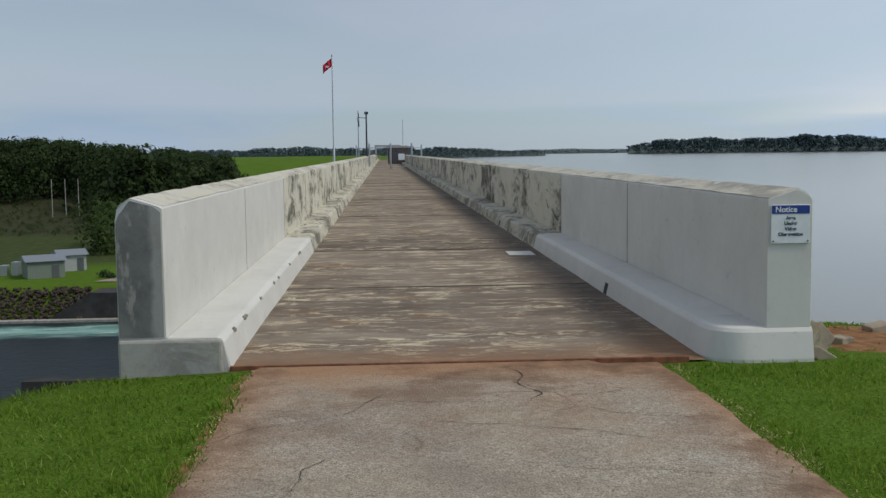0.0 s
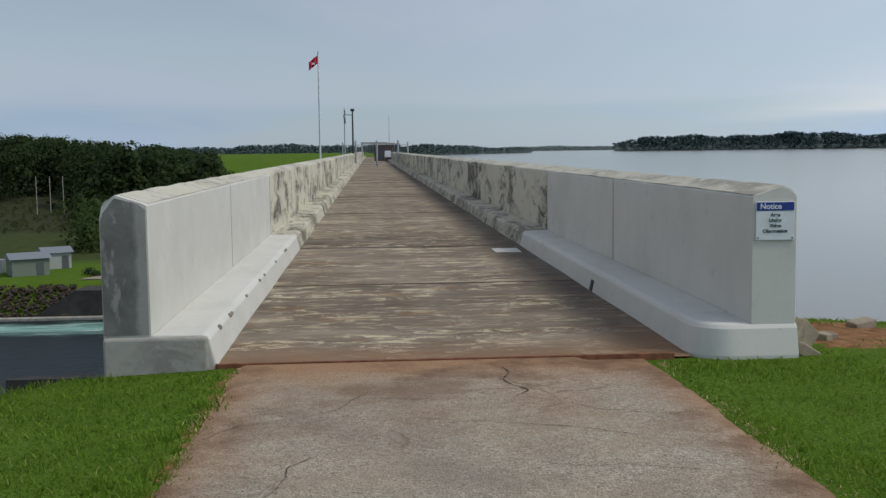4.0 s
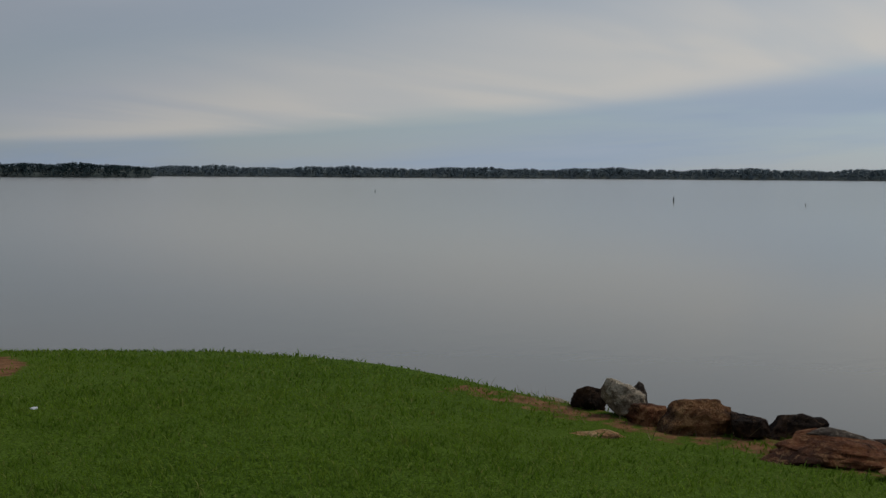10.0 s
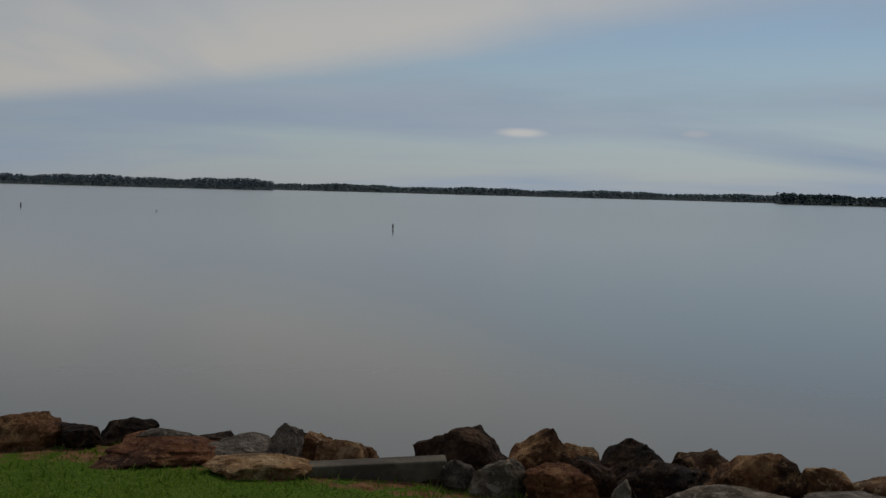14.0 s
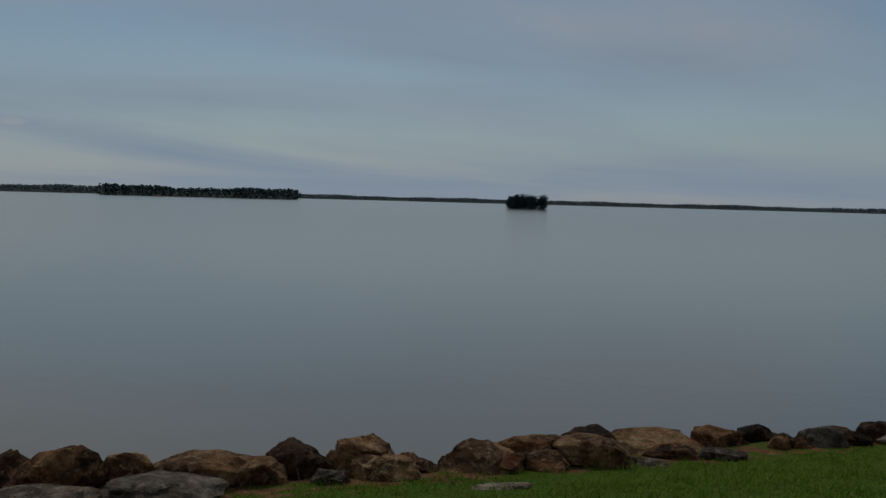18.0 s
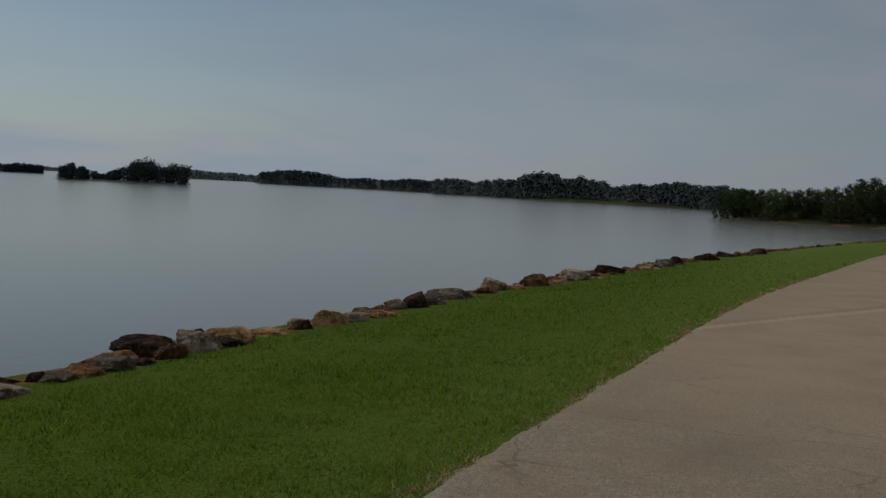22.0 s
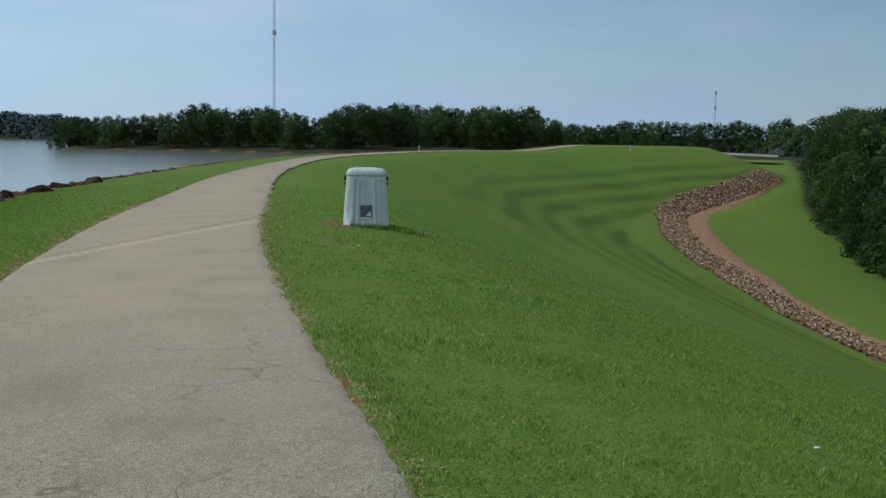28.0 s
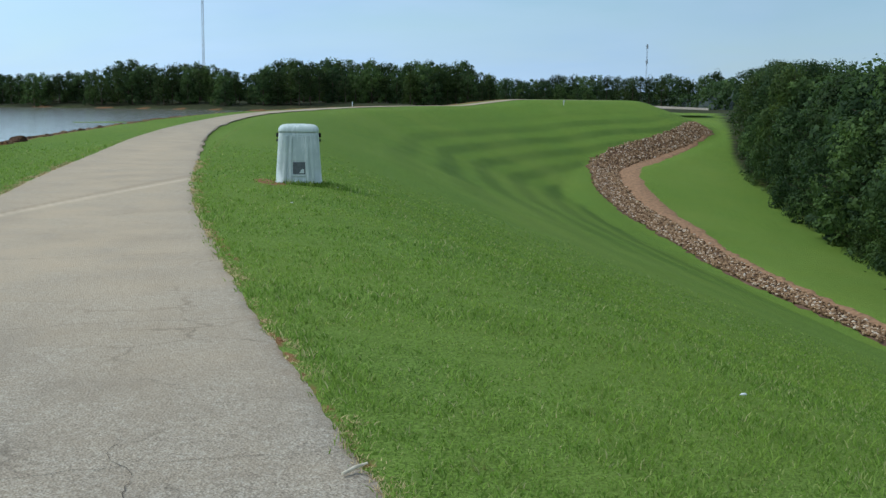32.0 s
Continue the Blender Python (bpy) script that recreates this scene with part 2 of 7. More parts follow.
def mat_grass():
    k = Mat("mown_grass", 0.9, 0, 0.04).world()
    big = k.noise(0.35, 5)
    fine = k.noise(55.0, 3)
    c = k.ramp(fine, (0.34, (0.046, 0.084, 0.014)), (0.66, (0.232, 0.350, 0.068)))
    c = k.mix(k.grey(big, 0.3, 0.75, 0.0, 0.55), c, (0.160, 0.220, 0.032))
    c = k.mix(k.grey(k.noise(7.0, 5, 0.65), 0.48, 0.68, 0.0, 0.25), c, (0.058, 0.095, 0.011))
    c = k.mix(k.grey(k.noise(1.9, 6, 0.65), 0.5, 0.74, 0.0, 0.35), c, (0.060, 0.110, 0.013))
    # mower passes that follow the contours of the slope
    off = k.attr("offset")
    wob = k.math("MULTIPLY", k.noise(0.04, 2), 4.0)
    wave = k.math("SINE", k.math("MULTIPLY", k.math("ADD", off, wob), 2 * math.pi / 3.3))
    stripe = k.grey(k.math("ADD", k.math("MULTIPLY", wave, 0.5), 0.5), 0.15, 0.85, 0.0, 1.0)
    stripe = k.math("MULTIPLY", stripe, k.attr("slope_mown"))
    far = k.n("ShaderNodeMapRange")
    sp = k.n("ShaderNodeSeparateXYZ")
    k.link(k.coord, sp.inputs[0])
    k.link(sp.outputs["Y"], far.inputs["Value"])
    far.interpolation_type = "SMOOTHSTEP"
    far.inputs["From Min"].default_value, far.inputs["From Max"].default_value = -85.0, -30.0
    far.inputs["To Min"].default_value, far.inputs["To Max"].default_value = 0.6, 0.14
    stripe = k.math("MULTIPLY", stripe, k.grey(k.noise(0.09, 4, 0.6), 0.35, 0.62, 0.75, 1.0))
    c = k.mix(k.math("MULTIPLY", stripe, far.outputs["Result"]), c, (0.058, 0.098, 0.024))
    c = k.mix(k.grey(k.noise(0.11, 5, 0.6, k.scaled(1, 0.45, 1, 24)), 0.42, 0.66, 0.0, 0.34), c, (0.20, 0.255, 0.055))
    c = k.dim_lawn(c)
    # the floor of the woods
    floor = k.ramp(k.noise(0.6, 5), (0.3, (0.030, 0.038, 0.018)), (0.7, (0.066, 0.066, 0.034)))
    c = k.mix(k.attr("wood_floor"), c, floor)
    # bare red soil
    soil = k.ramp(k.noise(9.0, 5), (0.3, (0.15, 0.070, 0.033)), (0.7, (0.35, 0.19, 0.093)))
    bare = k.math("ADD", k.attr("bare"), k.math("MULTIPLY", k.math("SUBTRACT", k.noise(6.0, 5), 0.5), 0.9))
    c = k.mix(k.grey(bare, 0.5, 0.62), c, soil)
    k.color(c)
    return k.bump(k.noise(60.0, 4), 0.8, 0.025).m


def mat_blade():
    k = Mat("grass_blade", 0.8, 0, 0.06).world()
    c = k.ramp(k.island(), (0.0, (0.085, 0.150, 0.022)), (0.22, (0.150, 0.250, 0.036)), (0.58, (0.270, 0.405, 0.064)), (0.86, (0.36, 0.47, 0.115)), (0.95, (0.52, 0.50, 0.22)), (1.0, (0.62, 0.54, 0.31)))
    c = k.mix(k.grey(k.noise(0.35, 5), 0.3, 0.75, 0.0, 0.5), c, (0.265, 0.375, 0.056))
    c = k.mix(k.grey(k.noise(1.9, 6, 0.65), 0.5, 0.74, 0.0, 0.4), c, (0.150, 0.250, 0.034))
    c = k.mix(k.grey(k.noise(3.3, 5, 0.6), 0.60, 0.72, 0.0, 0.55), c, (0.36, 0.30, 0.12))
    c = k.mix(k.grey(k.noise(0.9, 6, 0.65), 0.48, 0.64, 0.0, 0.45), c, (0.36, 0.46, 0.085))
    c = k.mix(k.grey(k.noise(6.5, 4, 0.6), 0.56, 0.68, 0.0, 0.5), c, (0.14, 0.225, 0.04))
    c = k.dim_lawn(c)
    k.color(c)
    k.thin(c, 0.5)
    return k.m


def mat_asphalt():
    k = Mat("worn_asphalt", 0.9, 0, 0.2).world()
    agg = k.voronoi(75.0)
    c = k.ramp(k.noise(110.0, 2, 0.6), (0.3, (0.145, 0.120, 0.092)), (0.5, (0.33, 0.277, 0.210)), (0.72, (0.58, 0.505, 0.400)))
    c = k.mix(k.grey(k.noise(38.0, 8, 0.8), 0.50, 0.60, 0.0, 0.75), c, (0.56, 0.50, 0.41))
    c = k.mix(k.grey(k.noise(31.0, 8, 0.8), 0.53, 0.62, 0.0, 0.75), c, (0.12, 0.098, 0.075))
    c = k.mix(k.grey(k.noise(0.9, 6, 0.6), 0.40, 0.74, 0.0, 0.5), c, (0.37, 0.28, 0.18))
    c = k.mix(k.grey(k.noise(2.6, 6, 0.65), 0.44, 0.76, 0.0, 0.42), c, (0.16, 0.13, 0.10))
    c = k.mix(k.grey(k.noise(0.45, 8, 0.7, k.scaled(1, 0.6, 1)), 0.50, 0.63, 0.0, 0.45), c, (0.21, 0.178, 0.145))
    spot = k.math("MULTIPLY", k.grey(k.noise(2.1, 5, 0.6, k.scaled(0.7, 1.3, 1)), 0.66, 0.72), k.grey(k.noise(0.5, 2), 0.45, 0.6))
    c = k.mix(k.math("MULTIPLY", spot, 0.65), c, (0.12, 0.095, 0.078))
    # a net of fine cracks, broken up by wear
    wv = k.n("ShaderNodeVectorMath")
    wv.operation = "ADD"
    nz = k.n("ShaderNodeTexNoise", Scale=2.5, Detail=4.0)
    k.link(k.coord, nz.inputs["Vector"])
    k.link(k.coord, wv.inputs[0])
    sc = k.n("ShaderNodeVectorMath")
    sc.operation = "SCALE"
    sc.inputs["Scale"].default_value = 0.5
    k.link(nz.outputs["Color"], sc.inputs[0])
    k.link(sc.outputs[0], wv.inputs[1])
    net = k.grey(k.voronoi(0.85, wv.outputs[0], "DISTANCE_TO_EDGE"), 0.004, 0.014, 1.0, 0.0)
    net = k.math("MULTIPLY", net, k.grey(k.noise(0.8, 5, 0.6), 0.48, 0.60))
    c = k.mix(k.math("MULTIPLY", net, 0.6), c, (0.085, 0.07, 0.052))
    c = k.mix(k.grey(k.noise(0.55, 7, 0.65), 0.52, 0.70, 0.0, 0.5), c, (0.20, 0.165, 0.125))
    c = k.mix(k.math("MULTIPLY", k.attr("sand"), k.grey(k.noise(1.3, 6, 0.65), 0.3, 0.65, 0.45, 0.9)), c, (0.56, 0.43, 0.285))
    c = k.mix(k.math("MULTIPLY", k.attr("rill"), k.grey(k.noise(2.4, 6, 0.7), 0.3, 0.6, 0.1, 0.4)), c, (0.24, 0.165, 0.105))
    c = k.mix(k.math("MULTIPLY", k.attr("wash"), k.grey(k.noise(3.1, 6, 0.7), 0.3, 0.6, 0.25, 0.75)), c, (0.70, 0.57, 0.40))
    # red clay washed over the edges and the end by the deck
    clay = k.math("ADD", k.attr("clay"), k.math("MULTIPLY", k.math("SUBTRACT", k.noise(2.2, 6, 0.6), 0.5), 0.8))
    c = k.mix(k.grey(clay, 0.28, 0.95, 0.0, 0.78), c, (0.34, 0.175, 0.080))
    dirt = k.math("MULTIPLY", k.grey(k.noise(1.1, 8, 0.7), 0.46, 0.60), k.grey(k.attr("clay"), 0.25, 0.6))
    c = k.mix(k.math("MULTIPLY", dirt, 0.6), c, (0.095, 0.055, 0.036))
    k.color(c)
    return k.bump(agg, 0.5, 0.01).m


def mat_concrete(name, base, stain=0.0, paint=False):
    k = Mat(name, 0.85 if not paint else 0.7, 0, 0.25).world()
    w = 0.06 if paint else 0.16
    lo, hi = tuple(v * (1 - w) for v in base), tuple(min(1, v * (1 + w * 0.7)) for v in base)
    c = k.ramp(k.noise(1.7, 8, 0.62), (0.3, lo), (0.7, hi))
    c = k.mix(k.grey(k.noise(28.0, 4), 0.5, 0.8, 0.0, 0.10 if paint else 0.25), c, tuple(v * 0.6 for v in base))
    if paint:
        c = k.mix(k.grey(k.noise(0.8, 9, 0.7, k.scaled(2.2, 0.6, 1.0)), 0.48, 0.70, 0.0, 0.36), c, (0.46, 0.435, 0.375))
        c = k.mix(k.grey(k.noise(2.6, 8, 0.7, k.scaled(1, 2.2, 0.35)), 0.54, 0.72, 0.0, 0.14), c, (0.40, 0.385, 0.35))
        c = k.mix(k.grey(k.noise(9.0, 10, 0.82, k.scaled(1, 0.5, 1), 0.6), 0.60, 0.66, 0.0, 0.45), c, (0.27, 0.255, 0.23))
        c = k.mix(k.grey(k.noise(3.2, 10, 0.8, k.scaled(1, 0.4, 1)), 0.60, 0.68, 0.0, 0.35), c, (0.30, 0.27, 0.22))
    if stain:
        runs = k.noise(1.0, 12, 0.80, k.scaled(3.0, 1.0, 2.4), 0.9)
        blot = k.noise(1.25, 9, 0.72, k.scaled(1, 0.35, 0.9), 0.4)
        s = k.math("MULTIPLY", k.grey(runs, 0.43, 0.52), k.grey(blot, 0.46, 0.55))
        s = k.math("MAXIMUM", s, k.grey(k.noise(2.3, 12, 0.82, k.scaled(1, 0.4, 1), 0.6), 0.56, 0.61))
        c = k.mix(k.math("MULTIPLY", s, stain), c, (0.035, 0.030, 0.022))
        c = k.mix(k.grey(k.noise(1.7, 7, 0.65), 0.48, 0.72, 0.0, 0.55), c, (0.42, 0.37, 0.23))
    k.color(c)
    return k.bump(k.noise(22.0, 6, 0.65), 0.14 if paint else 0.25, 0.006 if paint else 0.012).m


def mat_deck():
    k = Mat("stained_deck_concrete", 0.9, 0, 0.2).world()
    c = k.ramp(k.noise(1.1, 10, 0.72, k.scaled(0.6, 1.2, 1)), (0.32, (0.105, 0.080, 0.060)), (0.5, (0.20, 0.160, 0.122)), (0.70, (0.33, 0.280, 0.215)))
    # each cast bay has weathered to a tone of its own
    sep = k.n("ShaderNodeSeparateXYZ")
    k.link(k.coord, sep.inputs[0])
    bay = k.n("ShaderNodeTexWhiteNoise")
    bay.noise_dimensions = "1D"
    k.link(k.math("FLOOR", k.math("DIVIDE", k.math("SUBTRACT", sep.outputs["Y"], 7.9), 2.33)), bay.inputs["W"])
    c = k.mix(1.0, c, k.ramp(bay.outputs["Value"], (0.0, (0.78, 0.77, 0.76)), (1.0, (1.32, 1.31, 1.28))), "MULTIPLY")
    # worn pale streaks across the road
    scuff = k.math("MULTIPLY", k.grey(k.noise(3.6, 13, 0.84, k.scaled(0.75, 1.5, 1), 0.8), 0.515, 0.56), k.grey(k.noise(0.7, 9, 0.74, k.scaled(0.7, 1.5, 1)), 0.43, 0.53))
    c = k.mix(k.math("MULTIPLY", scuff, 0.92), c, (0.66, 0.56, 0.38))
    c = k.mix(k.grey(k.noise(1.6, 9, 0.74, k.scaled(0.6, 1.3, 1)), 0.54, 0.64, 0.0, 0.75), c, (0.22, 0.112, 0.050))
    c = k.mix(k.grey(k.noise(0.30, 6, 0.6, k.scaled(0.7, 1.6, 1)), 0.50, 0.68, 0.0, 0.55), c, (0.105, 0.080, 0.060))
    # a dark strip along the lake-side kerb: the wall's shade put into the colour
    edge = k.math("ADD", sep.outputs["X"], k.math("MULTIPLY", k.math("SUBTRACT", k.noise(0.9, 6, 0.6), 0.5), 0.7))
    c = k.mix(k.grey(k.math("MULTIPLY", edge, 0.4), 0.62, 0.74, 0.0, 0.55), c, (0.095, 0.075, 0.060))
    clay = k.math("ADD", k.attr("clay"), k.math("MULTIPLY", k.math("SUBTRACT", k.noise(2.2, 6, 0.6), 0.5), 0.8))
    c = k.mix(k.grey(clay, 0.3, 1.0, 0.0, 0.7), c, (0.27, 0.145, 0.070))
    k.color(c)
    return k.bump(k.noise(40.0, 5, 0.7), 0.4, 0.012).m


def mat_rock(name, dark, mid, light):
    k = Mat(name, 0.85, 0, 0.2)
    shift = k.n("ShaderNodeVectorMath")
    shift.operation = "ADD"
    k.link(k.coord, shift.inputs[0])
    k.link(k.math("MULTIPLY", k.rand(), 40.0), shift.inputs[1])
    v = shift.outputs[0]
    c = k.ramp(k.noise(4.0, 9, 0.70, v, 0.6), (0.33, dark), (0.5, mid), (0.68, light))
    c = k.mix(k.grey(k.noise(2.2, 6, 0.6, v), 0.49, 0.57, 0.0, 0.8), c, dark)
    c = k.mix(k.grey(k.noise(13.0, 9, 0.75, v, 0.5), 0.52, 0.60, 0.0, 0.6), c, light)
    c = k.mix(k.grey(k.noise(17.0, 8, 0.75, v, 0.8), 0.56, 0.62, 0.0, 0.7), c, dark)
    tone = k.ramp(k.rand(), (0.0, (0.75, 0.70, 0.68)), (0.5, (1.0, 0.97, 0.93)), (1.0, (1.25, 1.22, 1.18)))
    k.color(k.mix(1.0, c, tone, "MULTIPLY"))
    h = k.math("ADD", k.noise(9.0, 9, 0.72, v), k.math("MULTIPLY", k.noise(30.0, 4, 0.7, v), 0.25))
    return k.bump(h, 1.0, 0.12).m


def mat_leaf(name, a, b, c3, through=0.45, gloss=0.25):
    k = Mat(name, 0.7 if gloss else 1.0, 0, gloss).world()
    lo, hi = tuple(0.5 * (u + v) for u, v in zip(a, b)), tuple(0.5 * (u + v) for u, v in zip(c3, b))
    c = k.ramp(k.island(), (0.0, lo), (0.55, b), (1.0, hi))
    if gloss:                                            # whole boughs are lighter or darker
        c = k.mix(1.0, c, k.ramp(k.noise(0.30, 4, 0.6), (0.32, (0.52, 0.56, 0.60)), (0.5, (0.85, 0.86, 0.84)), (0.68, (1.30, 1.24, 1.00))), "MULTIPLY")
    tone = k.ramp(k.rand(), (0.0, (0.55, 0.6, 0.6)), (0.6, (1.0, 1.0, 0.95)), (1.0, (1.45, 1.38, 1.1)))
    c = k.mix(1.0, c, tone, "MULTIPLY")
    k.color(c)
    k.thin(c, through)
    return k.m


def mat_water(name, c, rough, scale, strength, stretch):
    k = Mat(name, rough, 0, 0.5).world()
    k.b.inputs["IOR"].default_value = 1.33
    k.color(c)
    h = k.math("ADD", k.noise(scale, 4, 0.6, k.scaled(1.0, stretch, 1, 20)), k.math("MULTIPLY", k.noise(scale * 0.13, 3), 1.5))
    k.bump(h, strength, 0.12)
    return k


GRASS, BLADE, ASPHALT, DECK = mat_grass(), mat_blade(), mat_asphalt(), mat_deck()
PAINTED = mat_concrete("grey_painted_concrete", (0.64, 0.62, 0.56), paint=True)
WEATHERED = mat_concrete("weathered_concrete", (0.68, 0.64, 0.52), stain=0.88)
KERB_OLD = mat_concrete("weathered_kerb_concrete", (0.60, 0.56, 0.45), stain=0.70)
CONCRETE = mat_concrete("plain_concrete", (0.40, 0.38, 0.34), stain=0.3)
# Even dark brown base for the beam on the rocks.
CONCRETE_OLD = mat_concrete("dark_brown_concrete", (0.11, 0.088, 0.066), stain=0.5)
RUBBLE = mat_concrete("soiled_concrete", (0.30, 0.245, 0.185), stain=0.5)
ROCK_BROWN = mat_rock("brown_rock", (0.036, 0.016, 0.008), (0.25, 0.110, 0.042), (0.60, 0.35, 0.16))
ROCK_RED = mat_rock("rust_rock", (0.040, 0.015, 0.007), (0.26, 0.098, 0.040), (0.52, 0.28, 0.13))
ROCK_PALE = mat_rock("pale_rock", (0.12, 0.088, 0.056), (0.50, 0.40, 0.285), (0.85, 0.75, 0.58))
RIPRAP = mat_rock("riprap", (0.036, 0.020, 0.011), (0.21, 0.118, 0.060), (0.52, 0.37, 0.22))
SOIL = plain("red_clay", (0.29, 0.165, 0.088), 0.95, 0, 0.4, 3.0)
LAKE = mat_water("lake_water", (0.208, 0.197, 0.152), 0.135, 0.9, 0.03, 2.0).m
BARK = plain("bark", (0.09, 0.065, 0.045), 0.9, 0, 0.4, 8.0)
LEAF_A = mat_leaf("pine_foliage", (0.038, 0.064, 0.020), (0.060, 0.094, 0.027), (0.090, 0.130, 0.038))
LEAF_B = mat_leaf("broadleaf_foliage", (0.054, 0.092, 0.030), (0.080, 0.132, 0.044), (0.118, 0.182, 0.066))
# Far leaves: the grey-blue of distance haze is put into their base colour.
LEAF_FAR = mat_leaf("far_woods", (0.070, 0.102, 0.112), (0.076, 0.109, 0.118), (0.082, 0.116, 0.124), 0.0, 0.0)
STEEL = plain("galvanised_steel", (0.42, 0.43, 0.44), 0.45, 0.7, 0.1)
DARK_STEEL = plain("dark_steel", (0.07, 0.07, 0.075), 0.5, 0.3, 0.2)
STRAW = plain("straw", (0.56, 0.43, 0.22), 0.9, 0, 0.35, 10)
DRY = plain("dry_weed", (0.30, 0.235, 0.125), 0.9, 0, 0.35, 10)
BLACK = plain("black_gap", (0.015, 0.014, 0.013), 0.9, 0, 0.2)

# ---------------------------------------------------------------- mesh helpers
def mesh_ob(name, verts, faces, material=None, parent=None, smooth=False):
    me = bpy.data.meshes.new(name)
    me.from_pydata([tuple(map(float, v)) for v in verts], [], faces)
    me.update()
    if material:
        me.materials.append(material)
    if smooth:
        me.polygons.foreach_set("use_smooth", [True] * len(me.polygons))
    ob = new(name, me)
    ob.parent = parent
    return ob


def array_ob(name, verts, loops, sizes, material, smooth=False):
    """A mesh from numpy arrays: vertices, one run of vertex indices, and the corners of each face."""
    me = bpy.data.meshes.new(name)
    me.vertices.add(len(verts))
    me.vertices.foreach_set("co", np.asarray(verts, np.float32).ravel())
    me.loops.add(len(loops))
    me.loops.foreach_set("vertex_index", np.asarray(loops, np.int32))
    me.polygons.add(len(sizes))
    starts = np.concatenate(([0], np.cumsum(sizes)[:-1])).astype(np.int32)
    me.polygons.foreach_set("loop_start", starts)
    if smooth:
        me.polygons.foreach_set("use_smooth", np.ones(len(sizes), bool))
    me.update(calc_edges=True)
    me.validate()
    me.materials.append(material)
    return new(name, me)


def part(name, bm, material, parent, label=""):
    me = bpy.data.meshes.new(name)
    bm.to_mesh(me)
    bm.free()
    me.materials.append(material)
    ob = new(name, me)
    ob.parent = parent
    return tagged(ob, label=label)


def thing(name, label, category, m=None, group="", kind=""):
    e = new(name)
    e.empty_display_size = 0.2
    if m is not None:
        e.matrix_world = m
    return tagged(e, label, category, group, kind)


def box_bm(x0, y0, z0, x1, y1, z1, bevel=0.0, bm=None):
    bm = bm or bmesh.new()
    r = bmesh.ops.create_cube(bm, size=1, matrix=Matrix.Translation(((x0 + x1) / 2, (y0 + y1) / 2, (z0 + z1) / 2)) @ Matrix.Diagonal((x1 - x0, y1 - y0, z1 - z0, 1)))
    if bevel:
        edges = list({e for v in r["verts"] for e in v.link_edges})
        bmesh.ops.bevel(bm, geom=edges, offset=bevel, segments=2, profile=0.5, affect="EDGES")
    return bm


def tube_bm(p, q, r0, r1=None, seg=10, bm=None):
    bm = bm or bmesh.new()
    p, q = Vector(p), Vector(q)
    d = q - p
    m = Matrix.Translation((p + q) / 2) @ d.to_track_quat("Z", "Y").to_matrix().to_4x4()
    bmesh.ops.create_cone(bm, cap_ends=True, segments=seg, radius1=r0, radius2=r0 if r1 is None else r1, depth=d.length, matrix=m)
    return bm


def smoothed(points, step=1.0):
    """A smooth line through the points, as an array of places about step apart."""
    p = np.array(points, float)
    t = np.concatenate(([0], np.cumsum(np.hypot(*np.diff(p, axis=0).T))))
    slope = np.gradient(p, t, axis=0)
    out = []
    for i in range(len(p) - 1):
        h = t[i + 1] - t[i]
        u = np.arange(0, 1, 1 / max(2, int(h / step)))[:, None]
        out.append((2 * u**3 - 3 * u**2 + 1) * p[i] + (u**3 - 2 * u**2 + u) * h * slope[i] + (3 * u**2 - 2 * u**3) * p[i + 1] + (u**3 - u**2) * h * slope[i + 1])
    return np.concatenate(out + [p[-1:]])


def to_line(x, y, line):
    """For arrays of places: the distance to a line of points, signed (positive on its left), and the share of the way along it."""
    best = np.full(np.shape(x), 1e18)
    sgn, along = np.ones(np.shape(x)), np.zeros(np.shape(x))
    cum = np.concatenate(([0], np.cumsum(np.hypot(*np.diff(line, axis=0).T))))
    for i in range(len(line) - 1):
        ax, ay = line[i]
        dx, dy = line[i + 1] - line[i]
        l2 = dx * dx + dy * dy
        t = np.clip(((x - ax) * dx + (y - ay) * dy) / l2, 0, 1)
        ex, ey = x - (ax + t * dx), y - (ay + t * dy)
        d2 = ex * ex + ey * ey
        m = d2 < best
        best = np.where(m, d2, best)
        sgn = np.where(m, np.sign(dx * ey - dy * ex), sgn)
        along = np.where(m, cum[i] + t * math.sqrt(l2), along)
    sgn[sgn == 0] = 1
    return np.sqrt(best) * sgn, along


def sstep(a, b, x):
    t = np.clip((x - a) / (b - a), 0, 1)
    return t * t * (3 - 2 * t)


# ---------------------------------------------------------------- the ground
LAKE_Z, RIVER_Z, DECK_Y = -2.4, -20.0, 8.06
CREST = smoothed([(0.6, 60), (0.6, 12), (0.57, 8), (0.53, 5), (0.47, 0), (0.41, -5), (0.30, -8), (0.20, -11), (0.05, -14), (-0.45, -20), (-1.5, -28),
                  (-3.0, -38), (-4.4, -46), (-6.3, -56), (-8.2, -65), (-11.7, -80), (-15.6, -93), (-24, -112), (-38, -128), (-56, -140), (-75, -146)], 2.0)
DRAIN = smoothed([(-30, -14), (-35, -32), (-37.5, -43), (-39, -52), (-42, -67), (-47, -87), (-54, -105), (-60, -114), (-66, -118), (-75, -125), (-86, -135)], 3.0)
SHORE = np.array([(-110, -205), (-70, -235), (-30, -262), (-5, -283), (23, -297), (25, -345), (38, -640), (150, -690), (215, -780), (330, -960), (500, -1050),
                  (620, -1150), (650, -1500), (1300, -2400), (1500, -4800)], float)


